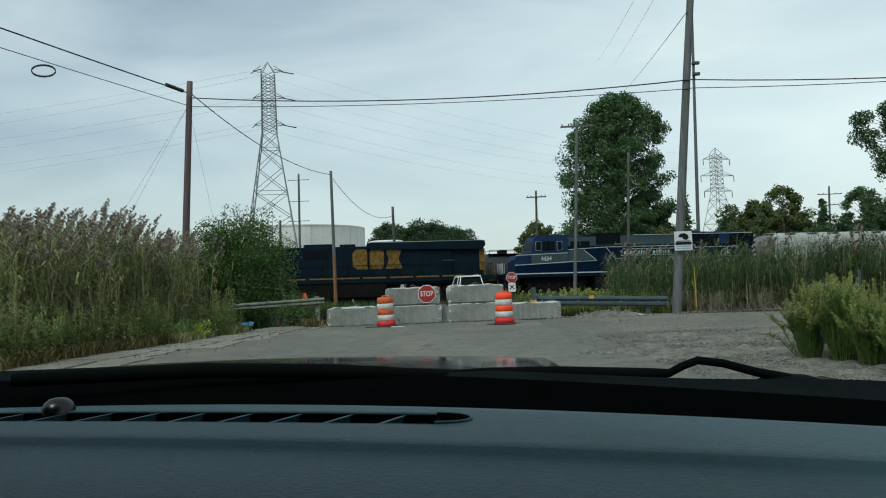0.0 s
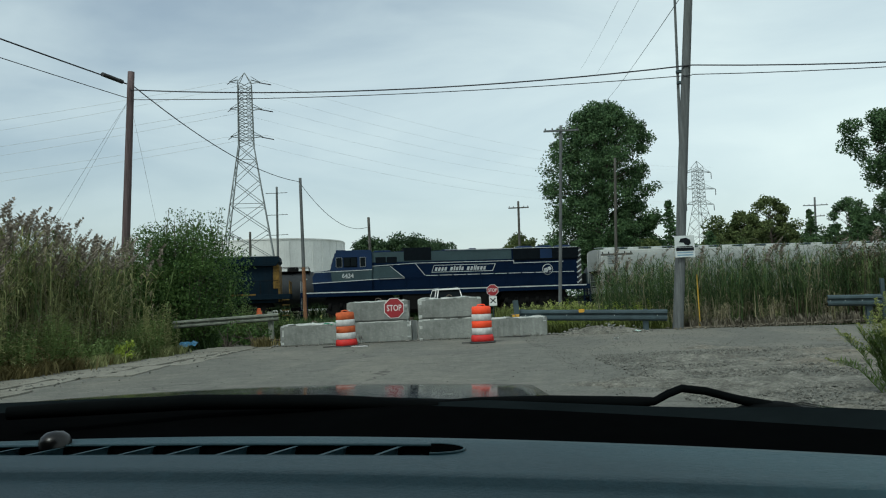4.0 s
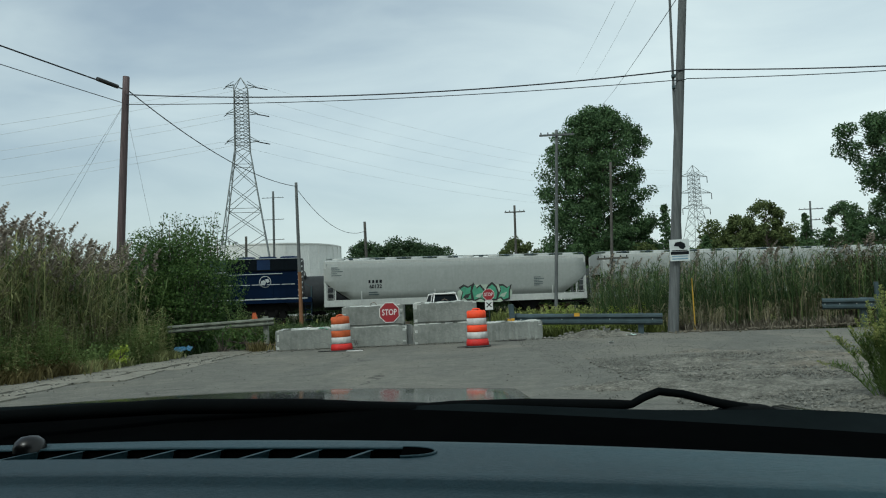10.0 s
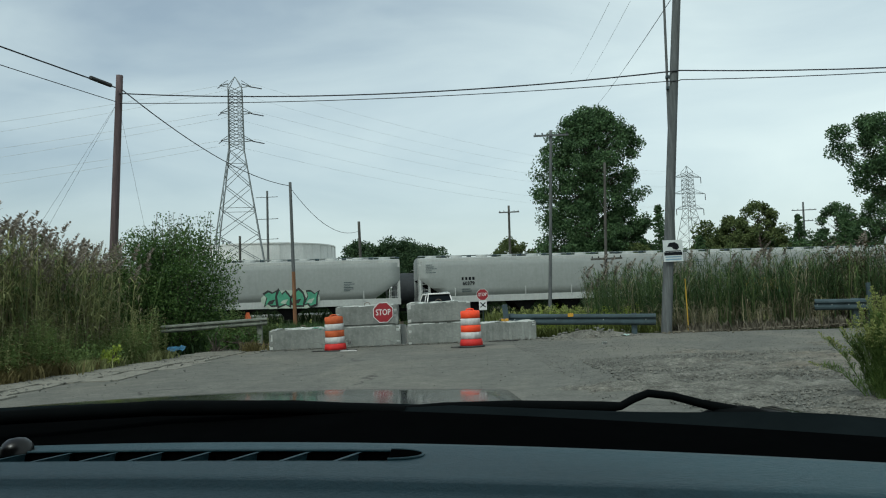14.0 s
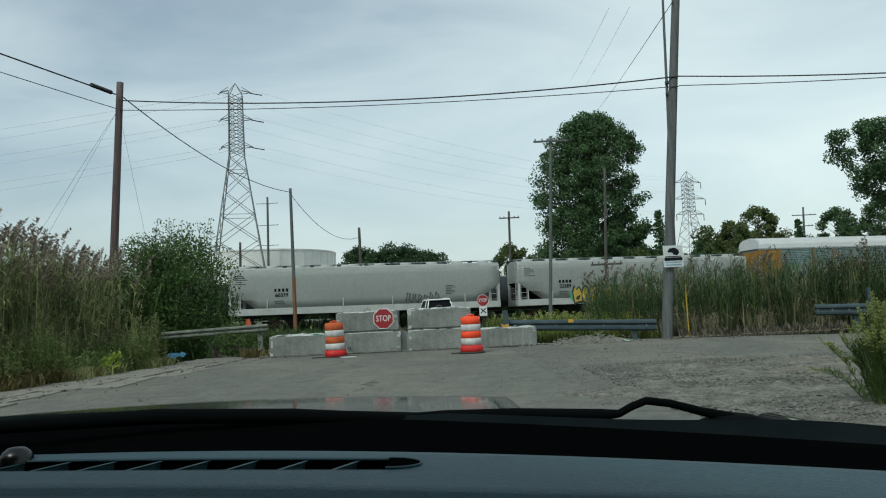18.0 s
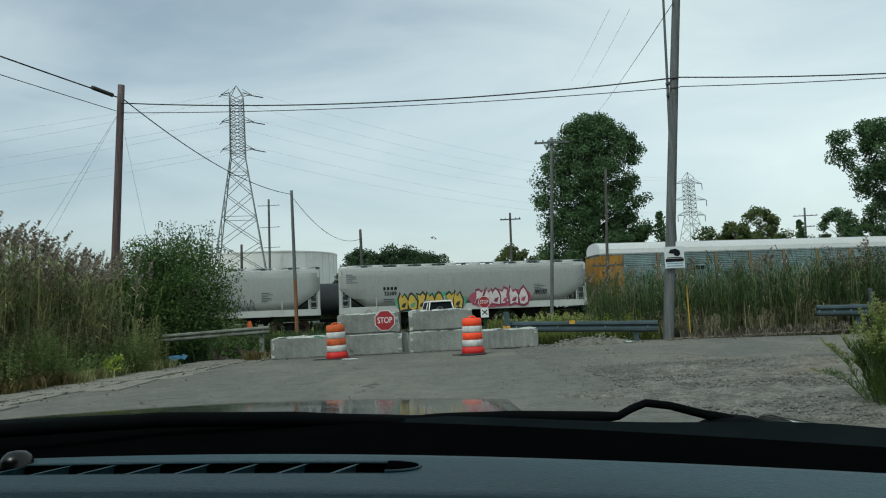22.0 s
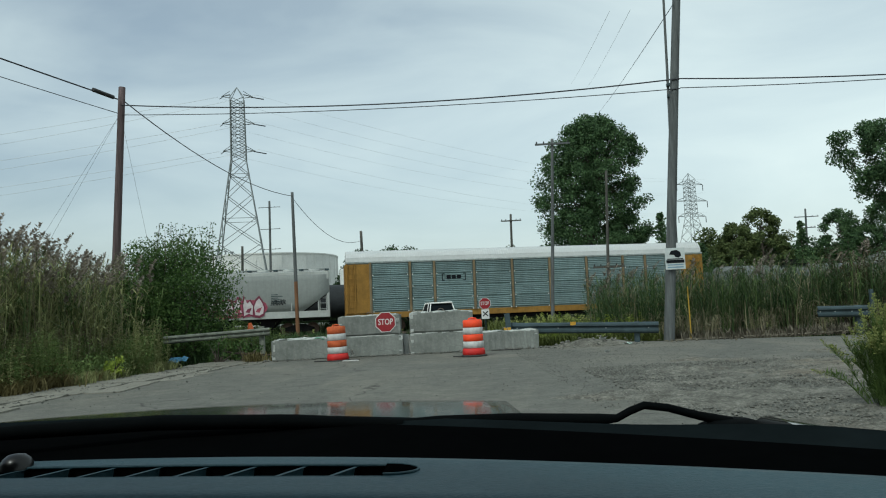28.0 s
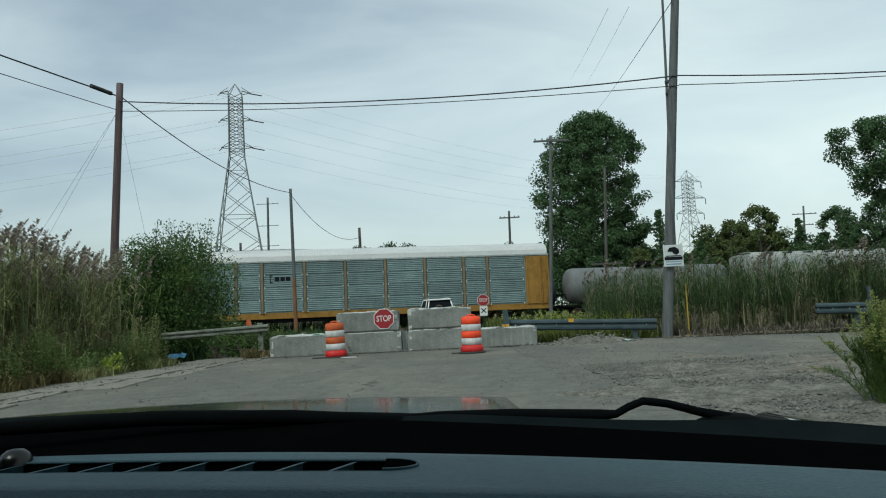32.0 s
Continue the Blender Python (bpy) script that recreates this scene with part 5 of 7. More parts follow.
    part("rear_end", bm, M["black"], th)
    # tanks, trucks, steps, handrails
    bm = bmesh.new()
    prism(bm, [(-1.15, 0.35), (-1.42, 0.6), (-1.42, 1.68), (1.42, 1.68), (1.42, 0.6), (1.15, 0.35)], -3.4, 3.2, axis="x")
    part("fuel_tank", bm, M["under"], th)
    for s in (-1, 1):
        truck(th, s * (h - 4.2), 3, 1.75, True)
        coupler(th, s * h, s)
        bm = bmesh.new()
        for k in range(4):
            box(bm, (s * (h - 0.25), -1.35, 0.45 + k * 0.36), (0.5, 0.3, 0.04))
        for dx in (0, 0.45):
            box(bm, (s * (h - 0.02 - dx), -1.4, 1.1), (0.03, 0.25, 1.6))
        part("steps", bm, M["loco_blue"], th)
        bm = bmesh.new()
        tube(bm, [(s * (h - 0.04), -1.42, 0.8), (s * (h - 0.04), -1.42, 2.75), (s * (h - 0.5), -1.42, 3.0)], 0.03, 6)
        tube(bm, [(s * (h - 0.04), 1.42, 0.8), (s * (h - 0.04), 1.42, 2.9)], 0.03, 6)
        box(bm, (s * (h - 0.02), 0, 2.4), (0.04, 1.8, 0.9))
        part("end_rail", bm, M["loco_grey"] if s > 0 else W, th)
    bm = bmesh.new()
    rod(bm, (-h + 5.5, -1.47, 2.9), (h - 0.9, -1.47, 2.9), 0.018, n=5)
    for i in range(9):
        rod(bm, (-h + 5.6 + i * 1.85, -1.47, 2.0), (-h + 5.6 + i * 1.85, -1.47, 2.9), 0.018, n=5)
    part("handrail", bm, M["loco_blue"], th)
    return th


def loco_worn(s0, s1):
    th, L = train_thing("diesel_locomotive", s0, s1, "weathered dark blue diesel locomotive with faded yellow lettering", "locomotive")
    h = L / 2
    bm = bmesh.new()
    box(bm, (0, 0, 1.82), (L, 3.05, 0.36), 0.02)
    part("walkway_frame", bm, M["navy_worn"], th)
    for i in range(10):
        stripe(th, -h + 1 + i * 2.0, -h + 2.75 + i * 2.0, 2.0, 2.0, 0.13, M["faded_yellow"], -1.54)
    bm = bmesh.new()
    box(bm, (-1.2, 0, 2.92), (L - 4.2, 2.75, 2.95), 0.05)
    part("long_hood", bm, M["navy_worn"], th)
    bm = bmesh.new()
    prism(bm, [(h - 9.9, 4.3), (h - 9.7, 4.62), (h - 0.75, 4.66), (h - 0.7, 4.3), (h - 0.95, 4.0), (h - 9.9, 4.15)], -1.56, 1.56, axis="y")
    part("radiator_wing", bm, M["navy_worn"], th)
    bm = bmesh.new()
    box(bm, (h - 5.2, 0, 4.68), (8.6, 2.6, 0.06))
    part("radiator_roof", bm, M["steel"], th)
    bm = bmesh.new()
    box(bm, (h - 2.1, 0, 2.8), (2.6, 2.5, 2.8), 0.04)
    part("rear_hood", bm, M["navy_worn"], th)
    bm = bmesh.new()
    box(bm, (h - 0.77, 0, 2.75), (0.1, 2.52, 2.6), 0.03)
    part("rear_door_panel", bm, M["faded_yellow"], th, "faded yellow end panel")
    bm = bmesh.new()
    box(bm, (h - 0.98, -1.262, 3.35), (0.36, 0.03, 1.9), 0.01)
    part("yellow_corner", bm, M["faded_yellow"], th)
    for i in range(9):
        bm = bmesh.new()
        box(bm, (-h + 5 + i * 1.55, -1.385, 2.85), (1.35, 0.03, 1.3), 0.012)
        part("hood_door", bm, M["navy_worn"], th)
    for x, w in ((-h + 4.2, 1.1), (-h + 6.2, 1.9), (-h + 9.5, 1.8)):
        bm = bmesh.new()
        box(bm, (x, -1.39, 3.8), (w, 0.04, 0.7), 0.01)
        part("vent_grille", bm, M["loco_grille"], th)
    # company emblem as three plain blocks with cut-outs
    e0 = -6.35 + h - 4.5
    Yl = -1.402
    blocks = [[(0, .3), (.35, 0), (1.2, 0), (1.2, 1.75), (.35, 1.75), (0, 1.45)],
              [(1.4, 0), (2.4, 0), (2.55, .3), (2.55, 1.75), (1.55, 1.75), (1.4, 1.5)],
              [(2.7, 0), (4.1, 0), (3.75, .85), (4.05, 1.75), (2.7, 1.75), (2.95, .85)]]
    for b in blocks:
        bm = bmesh.new()
        prism(bm, [(e0 + p * 0.92, 2.66 + q * 0.86) for p, q in b], Yl - 0.004, Yl, axis="y")
        part("emblem", bm, M["faded_yellow"], th, "faded yellow block")
    bars(th, h - 3.6, 3.25, 0.9, 0.12, 1, M["loco_grey"], y=-1.405)
    bm = bmesh.new()
    prism(bm, [(-h + 0.6, 1.45), (-h + 0.6, 3.2), (-h + 1.8, 3.3), (-h + 2.1, 4.7), (-h + 4.0, 4.7), (-h + 4.0, 1.45)], -1.5, 1.5, axis="y")
    part("cab", bm, M["navy_worn"], th)
    for x0, w, hh in ((h - 13.4, 2.2, 0.25), (h - 11.2, 1.2, 0.2), (-h + 6, 2.0, 0.2)):
        bm = bmesh.new()
        box(bm, (x0, 0, 4.4 + hh / 2), (w, 1.6, hh), 0.05)
        part("roof_unit", bm, M["navy_worn"], th)
    bm = bmesh.new()
    prism(bm, [(-1.2, 0.35), (-1.45, 0.6), (-1.45, 1.64), (1.45, 1.64), (1.45, 0.6), (1.2, 0.35)], -3.6, 3.2, axis="x")
    part("fuel_tank", bm, M["under"], th)
    for s in (-1, 1):
        truck(th, s * (h - 4.0), 3, 1.85, True)
        coupler(th, s * h, s)
    bm = bmesh.new()
    for i in range(10):
        rod(bm, (-h + 4.4 + i * 1.85, -1.48, 2.0), (-h + 4.4 + i * 1.85, -1.48, 2.95), 0.018, n=5)
    rod(bm, (-h + 4.4, -1.48, 2.95), (h - 0.8, -1.48, 2.95), 0.018, n=5)
    part("handrail", bm, M["under"], th)
    bm = bmesh.new()
    for y in (-1.4, -0.5, 0.5, 1.4):
        rod(bm, (h - 0.05, y, 2.0), (h - 0.05, y, 2.9), 0.025, n=5)
    rod(bm, (h - 0.05, -1.4, 2.9), (h - 0.05, 1.4, 2.9), 0.025, n=5)
    for k in range(4):
        box(bm, (h - 0.3, -1.38, 0.5 + k * 0.36), (0.5, 0.3, 0.04))
    part("end_rail", bm, M["faded_yellow"], th)
    return th


def autorack(s0, s1):
    th, L = train_thing("autorack_wagon", s0, s1, "tall autorack wagon with yellow frame, grey corrugated panels and white roof", "freight wagon")
    h = L / 2
    bm = bmesh.new()
    box(bm, (0, 0, 1.22), (L, 2.9, 0.42), 0.02)
    part("sill", bm, M["ar_yellow"], th)
    bm = bmesh.new()
    box(bm, (0, 0, 3.2), (L - 0.6, 2.86, 3.8))
    part("inner_deck", bm, M["ar_panel"], th)
    bm = bmesh.new()
    box(bm, (0, 0, 0.88), (L - 9.5, 2.5, 0.3), 0.03)
    part("skirt", bm, M["under"], th)
    # roof: a peaked sheet with many standing ribs
    prof = [(-1.52, 5.06), (-1.5, 5.36), (-1.32, 5.66), (-0.9, 5.86), (0, 5.95), (0.9, 5.86), (1.32, 5.66), (1.5, 5.36), (1.52, 5.06)]
    bm = bmesh.new()
    prism(bm, prof, -h + 0.15, h - 0.15, axis="x")
    roof = part("roof", bm, M["ar_roof"], th, "white ribbed roof")
    n = 150
    bm = bmesh.new()
    x = 0
    outer = [(y * 1.02, z + 0.03) for y, z in prof[1:-1]]
    prism(bm, outer, -0.03, 0.03, axis="x")
    me = None
    for i in range(n):
        x = -h + 0.3 + (L - 0.6) * i / (n - 1)
        if me is None:
            ob = part("roof_rib", bm, M["ar_roof"], roof, m=pose(x, 0, 0))
            me = ob.data
        else:
            share("roof_rib", me, roof, pose(x, 0, 0))
    for y in (-1.5, 1.5):
        bm = bmesh.new()
        box(bm, (0, y, 5.02), (L - 0.1, 0.1, 0.12), 0.01)
        part("top_rail", bm, M["galv"], th)
    # end bays and posts
    for s in (-1, 1):
        for y in (-1.47, 1.47):
            bm = bmesh.new()
            box(bm, (s * (h - 0.95), y, 3.15), (1.75, 0.12, 3.5), 0.02)
            part("end_bay", bm, M["ar_yellow"], th)
            for dx in (0.15, 0.75, 1.75):
                bm = bmesh.new()
                box(bm, (s * (h - dx), y * 1.04, 3.15), (0.12, 0.1, 3.55), 0.015)
                part("post", bm, M["ar_yellow"], th)
        bm = bmesh.new()
        box(bm, (s * (h - 0.06), 0, 3.1), (0.1, 2.8, 3.5), 0.02)
        part("end_door", bm, M["ar_yellow"], th)
        coupler(th, s * h, s)
        truck(th, s * (h - 3.0), 2, 1.68)
        ladder(th, s * (h - 0.45), -1.6, 1.3, 4.9, 0.4, M["ar_yellow"])
    # seven wide and two narrow corrugated panels
    span = L - 3.7
    widths = [1.0, 0.62, 1.03, 1.0, 1.0, 1.0, 1.0, 0.62, 1.0]
    unit = span / sum(widths)
    x = -span / 2
    for w in widths:
        a, b = x + 0.13, x + w * unit - 0.13
        for y in (-1.5, 1.5):
            pan = None
            for tier in range(4):
                z0, z1 = 1.5 + tier * 0.87, 1.5 + (tier + 1) * 0.87 - 0.06
                bm = bmesh.new()
                pr = []
                k = 6
                for i in range(k):
                    za, zb = z0 + (z1 - z0) * i / k, z0 + (z1 - z0) * (i + 1) / k
                    pr += [(y - 0.03 * (1 if y > 0 else -1), za), (y + 0.02 * (1 if y > 0 else -1), za + (zb - za) * 0.3), (y + 0.02 * (1 if y > 0 else -1), za + (zb - za) * 0.75)]
                pr += [(y - 0.06 * (1 if y > 0 else -1), z1), (y - 0.06 * (1 if y > 0 else -1), z0)]
                prism(bm, pr, a, b, axis="x")
                part("panel", bm, M["ar_panel"], th)
                for e in (a + 0.05, b - 0.05):
                    if y < 0:
                        bm = bmesh.new()
                        box(bm, (e, y - 0.035, z0 - 0.03), (0.06, 0.02, 0.08))
                        part("panel_clip", bm, M["white"], th)
            bm = bmesh.new()
            box(bm, (x, y * 1.02, 3.2), (0.17, 0.12, 3.6), 0.02)
            part("post", bm, M["ar_post"], th)
        x += w * unit
    # small emblem panel
    ex = -h + 7.9
    for s in (-1, 1):
        for q in ((0.85, 3.8, 0.05, 0.5), (0.78, 3.56, 0.2, 0.05), (0.78, 4.04, 0.2, 0.05)):
            bm = bmesh.new()
            box(bm, (ex + s * q[0], -1.55, q[1]), (q[2], 0.008, q[3]))
            part("emblem", bm, M["sign_dark"], th)
    for k in range(3):
        bm = bmesh.new()
        box(bm, (ex - 0.38 + k * 0.38, -1.55, 3.8), (0.3, 0.008, 0.28))
        part("emblem", bm, M["sign_dark"], th)
    return th


def tank_car(th, L, r, zc, material):
    h = L / 2
    bm = bmesh.new()
    lathe(bm, [(0, -h), (r * 0.45, -h + 0.06), (r * 0.8, -h + 0.22), (r * 0.96, -h + 0.45), (r, -h + 0.75), (r, h - 0.75), (r * 0.96, h - 0.45), (r * 0.8, h - 0.22), (r * 0.45, h - 0.06), (0, h)], 32, axis="x", c=(0, 0, zc))
    part("tank", bm, M[material], th)
    bm = bmesh.new()
    lathe(bm, [(0.45, zc + r - 0.1), (0.45, zc + r + 0.35), (0, zc + r + 0.37)], 16)
    part("manway", bm, M["under"], th)
    bm = bmesh.new()
    for y in (-0.9, 0.9):
        rod(bm, (-1.3, y, zc + r + 0.35), (1.3, y, zc + r + 0.35), 0.025, n=5)
        for x in (-1.3, 0, 1.3):
            rod(bm, (x, y, zc + r * 0.7), (x, y, zc + r + 0.35), 0.025, n=5)
    box(bm, (0, 0, zc + r + 0.02), (2.8, 1.9, 0.04))
    part("platform", bm, M["under"], th)
    bm = bmesh.new()
    box(bm, (0, 0, 1.0), (L + 0.8, 0.6, 0.3))
    for s in (-1, 1):
        box(bm, (s * (h - 0.1), 0, 1.1), (0.9, 2.4, 0.15))
        for y in (-1.2, 1.2):
            rod(bm, (s * (h + 0.25), y, 1.0), (s * (h + 0.25), y, 2.0), 0.03, n=5)
        rod(bm, (s * (h + 0.25), -1.2, 2.0), (s * (h + 0.25), 1.2, 2.0), 0.03, n=5)
    part("underframe", bm, M["under"], th)
    for s in (-1, 1):
        coupler(th, s * (h + 0.3), s)
        truck(th, s * (h - 1.6), 2, 1.78)


def build_train():
    loco_worn(-21.2, 1.6)
    loco_striped(2.3, 23.3)
    th, hl = hopper(24.1, 43.3, "60132", "pale grey covered hopper wagon with green spray paint")
    spray(th, 0.1, 1.36, 3.6, 1.1, 4, ("paint_green", "paint_black", "paint_dull"), 3)
    th, hl = hopper(44.5, 63.7, "60379", "pale grey covered hopper wagon with a thin black scrawl")
    scribble(th, 2.7, 1.8, 2.5, 0.7, 6, 5, M["sign_dark"])
    th, hl = hopper(64.9, 83.1, "22389", "grey covered hopper wagon with yellow and pink spray paint", "hop_b")
    spray(th, -hl + 4.2, 1.32, 4.6, 1.25, 7, ("paint_yellow", "paint_black", "paint_green"), 8)
    spray(th, -hl + 9.6, 1.5, 4.1, 1.2, 6, ("paint_pale", "paint_wine", "paint_pink"), 12)
    scribble(th, hl - 4.0, 2.2, 1.0, 0.4, 5, 4, M["sign_dark"])
    autorack(84.1, 111.1)
    th, L = train_thing("tank_wagon", 112.1, 126.3, "grey tank wagon with a dark walkway on top", "freight wagon")
    tank_car(th, L - 1.0, 1.35, 2.62, "tank_grey")
    hopper(127.0, 145.2, "", "pale grey covered hopper wagon", "hop")
    hopper(146.2, 165.0, "", "pale grey covered hopper wagon", "hop")


for _n, _c in (("green", (0.06, 0.26, 0.16)), ("black", (0.015, 0.015, 0.015)), ("dull", (0.33, 0.4, 0.33)), ("yellow", (0.43, 0.31, 0.05)), ("pale", (0.5, 0.46, 0.47)), ("wine", (0.16, 0.02, 0.05)), ("pink", (0.3, 0.05, 0.09))):
    M["paint_" + _n] = mat("paint_" + _n, _c, 0.7, vary=0.25, scale=2.5)


# ---- the place ----
build_ground()
build_road()
build_track(SIDE, "railway_track")
build_track(SIDE + 6.5, "railway_track")

# concrete blocks across the lane
BY = 21.36
BLOCKS = [
    (-3.72, BY + 0.2, 0, 1.83, 1, -3, "low concrete block with a chipped top edge coloured pale as if lit, on the asphalt"),
    (-1.8, BY, 0, 1.78, 2, 0, "lower concrete block of a stack of two"),
    (-1.84, BY, 0.6, 1.74, 3, 0, "upper concrete block carrying a red sign"),
    (0.17, BY, 0, 1.78, 4, 1, "lower concrete block of a stack of two"),
    (0.18, BY, 0.6, 1.78, 5, 1, "upper concrete block with a rough flat top"),
    (1.96, BY + 0.02, -0.06, 1.83, 6, 1, "low grooved concrete block half sunk in grit"),
]
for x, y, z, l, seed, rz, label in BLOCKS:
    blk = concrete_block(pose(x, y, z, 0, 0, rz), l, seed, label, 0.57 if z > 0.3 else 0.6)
    if seed == 6:
        for i in range(9):
            bm = bmesh.new()
            box(bm, (-0.72 + i * 0.18, -0.312, 0.3), (0.07, 0.02, 0.5), 0.006)
            part("cast_rib", bm, M["concrete_ribbed"], blk)
for x, z, w in ((-3.3, 0.585, 0.2), (-3.02, 0.6, 0.12), (-3.16, 0.55, 0.08)):
    sp = thing("paint_mark", pose(x, BY - 0.13, z), "bright green spray paint on a block's top edge", "paint mark")
    bm = bmesh.new()
    tube(bm, [(-w / 2, 0, 0), (-w / 6, -0.01, 0.012), (w / 5, 0, 0.004), (w / 2, 0.01, 0.014)], [0.01, 0.022, 0.018, 0.006], 6)
    part("spray", bm, M["paint_green"], sp)
traffic_drum(pose(-2.54, 19.75, 0.0, 0, -1.5, 20), M["orange_dirty"], "faded orange and white drum with torn sheeting", True)
traffic_drum(pose(0.985, 18.85, 0.0), M["orange"], "bright orange and white drum on a black base", False)
stop_sign(pose(-1.37, BY - 0.33, 0.94), 0.56, "red stop sign fixed to a concrete block")

# crossing signs beyond
sg = stop_sign(pose(2.16, 36.8, 1.47), 0.56, "small red stop sign on a thin post by the crossing")
bm = bmesh.new()
rod(bm, (0, 0.03, -1.6), (0, 0.03, 0.2), 0.025, n=6)
part("post", bm, M["galv_dark"], sg)
bm = bmesh.new()
box(bm, (0, 0, -0.52), (0.38, 0.01, 0.46), 0.004)
part("plate", bm, M["sign_white"], sg, "white plate with a black cross")
for a in (-0.75, 0.75):
    bm = bmesh.new()
    box(bm, (0, -0.008, -0.5), (0.34, 0.004, 0.05), rot=Matrix.Rotation(a, 3, "Y"))
    part("cross_bar", bm, M["sign_dark"], sg)

guard_rail((2.1, 21.75, 0.57), (6.2, 21.1, 0.4), "galvanised guard rail with a dark end shoe, in weeds", (0.15, 3.6), M["galv_dark"])
guard_rail((-8.15, 22.55, 0.73), (-4.98, 22.6, 0.83), "pale weathered guard rail sinking into bushes", (2.9,), M["old_rail"], False, 0.75)
guard_rail((10.6, 21.0, 0.6), (12.0, 20.9, 0.555), "short guard rail end by the reeds", (1.15,), M["galv_dark"])
gp = thing("marker_post", pose(2.1, 21.6, 0), "leaning blue-grey steel post with a yellow reflector", "post")
bm = bmesh.new()
box(bm, (0, 0, 0.5), (0.15, 0.12, 1.0), 0.01, rot=Matrix.Rotation(-0.08, 3, "Y"))
part("post", bm, M["galv_dark"], gp)
bm = bmesh.new()
box(bm, (-0.05, -0.08, 0.5), (0.2, 0.03, 0.2), 0.01)
part("reflector", bm, M["yellow"], gp)
yp = thing("marker_post", pose(7.24, 21.5, 0.0), "thin yellow marker post among the reeds", "post")
bm = bmesh.new()
box(bm, (0, 0, 0.75), (0.032, 0.025, 1.5), 0.006)
part("post", bm, M["marker_yellow"], yp)

# utility poles
PL = utility_pole((-10.95, 25.3, -0.3), (-10.43, 25.2, 9.42), 0.15, 0.112, "tall brown wooden pole leaning a little, with guy wires", "pole_brown")
bm = bmesh.new()
rod(bm, (0.39, -0.5, 9.26), (0.08, -1.3, 9.3), 0.07, n=10)
part("cable_splice", bm, M["black"], PL)
PR = utility_pole((6.5, 21.15, -0.1), (7.75, 21.15, 12.5), 0.152, 0.108, "grey wooden utility pole with a white camera notice", "pole")
P2 = utility_pole((-8.95, 46.3, -0.2), (-9.0, 46.3, 9.1), 0.125, 0.088, "slim weathered grey pole with a brown foot, beside the track", "pole", (), 4.0)
PX = utility_pole((6.75, 47, -0.3), (7.48, 47, 11.75), 0.115, 0.088, "tall grey pole with a single crossarm", "pole", ((11.7, 2.2, 0, 0),))
utility_pole((10.5, 48, -0.4), (10.98, 48, 9.7), 0.11, 0.08, "dark slim pole with a low crossarm standing among reeds", "pole_dark", ((3.9, 2.0, 0, 0),))
utility_pole((7.0, 77, -0.5), (7.2, 77, 10.9), 0.15, 0.11, "dark pole with a short crossarm", "pole_dark", ((10.7, 2.1, 0, 0),))
utility_pole((-6.5, 62, -0.5), (-6.6, 62, 8.25), 0.14, 0.11, "short dark pole beyond the track", "pole_dark")
utility_pole((-16.7, 62, -0.5), (-16.5, 62, 7.5), 0.12, 0.1, "short dark pole near a storage tank", "pole_dark")
utility_pole((-39.9, 170, -1), (-39.5, 170, 28.7), 0.3, 0.24, "slim grey pole with three crossarms by the tank", "pole", ((28.2, 5, 0, 0), (23.2, 5, 0, 0), (18.6, 5, 0, 0)))
utility_pole((52.8, 110, -1), (53.3, 110, 13.6), 0.18, 0.13, "far pole with two crossarms among trees", "pole", ((13.4, 3.6, 0, 0), (11.8, 2.6, 0, 0)))
ms = thing("steel_mast", pose(28.3, 92, -0.5), "very tall slim grey steel mast", "mast")
bm = bmesh.new()
tube(bm, [(0.0, 0, 0), (0.3, 0, 12), (0.7, 0, 26), (1.3, 0, 48)], [0.24, 0.21, 0.17, 0.13], 14)
part("shaft", bm, M["pole"], ms)
for z in (27.0, 28.4):
    bm = bmesh.new()
    box(bm, (0.95, -0.3, z), (0.9, 0.5, 0.35), 0.05)
    part("bracket", bm, M["galv_dark"], ms)

# notice on the pole
nt = thing("notice_sign", pose(6.78, 20.92, 2.28), "white security notice with a dark camera picture", "sign")
bm = bmesh.new()
box(bm, (0, 0, 0), (0.55, 0.008, 0.6), 0.003)
part("plate", bm, M["notice_white"], nt)
bm = bmesh.new()
prism(bm, [(-0.16, 0.12), (-0.02, 0.1), (0.0, 0.05), (0.1, 0.02), (0.17, 0.08), (0.15, 0.18), (0.05, 0.24), (-0.1, 0.22)], -0.012, -0.006, axis="y")
part("picture", bm, M["sign_dark"], nt)
for z, hh, k in ((-0.01, 0.025, "sign_dark"), (-0.08, 0.09, "sign_dark"), (-0.17, 0.03, "sign_blue"), (-0.24, 0.035, "sign_blue")):
    bm = bmesh.new()
    box(bm, (0, -0.008, z), (0.44 if hh < 0.05 else 0.5, 0.004, hh))
    part("text_bar", bm, M[k], nt)

# wires
sag_wire((-10.4, 25.1, 8.76), (7.35, 21.0, 7.41), 0.36, 0.021, "thick black overhead cable between two poles")
sag_wire((-10.4, 25.1, 8.42), (7.33, 21.0, 7.12), 0.19, 0.013, "thin overhead cable between two poles")
sag_wire((7.35, 21.0, 7.41), (32, 15.3, 7.4), 0.83, 0.019, "thick black overhead cable running from the pole")
sag_wire((7.33, 21.0, 7.14), (32, 15.3, 7.25), 0.64, 0.013, "thin overhead cable running from the pole")
sag_wire((-10.5, 25.0, 8.95), (-17.5, 7.5, 9.75), 0.08, 0.024, "black cable running from the pole")
sag_wire((-10.5, 25.0, 8.46), (-17.5, 7.5, 9.02), 0.08, 0.013, "thin cable running from the pole")
sag_wire((-10.4, 25.3, 8.95), (-9.0, 46.2, 8.85), 0.62, 0.02, "drooping cable between two poles")
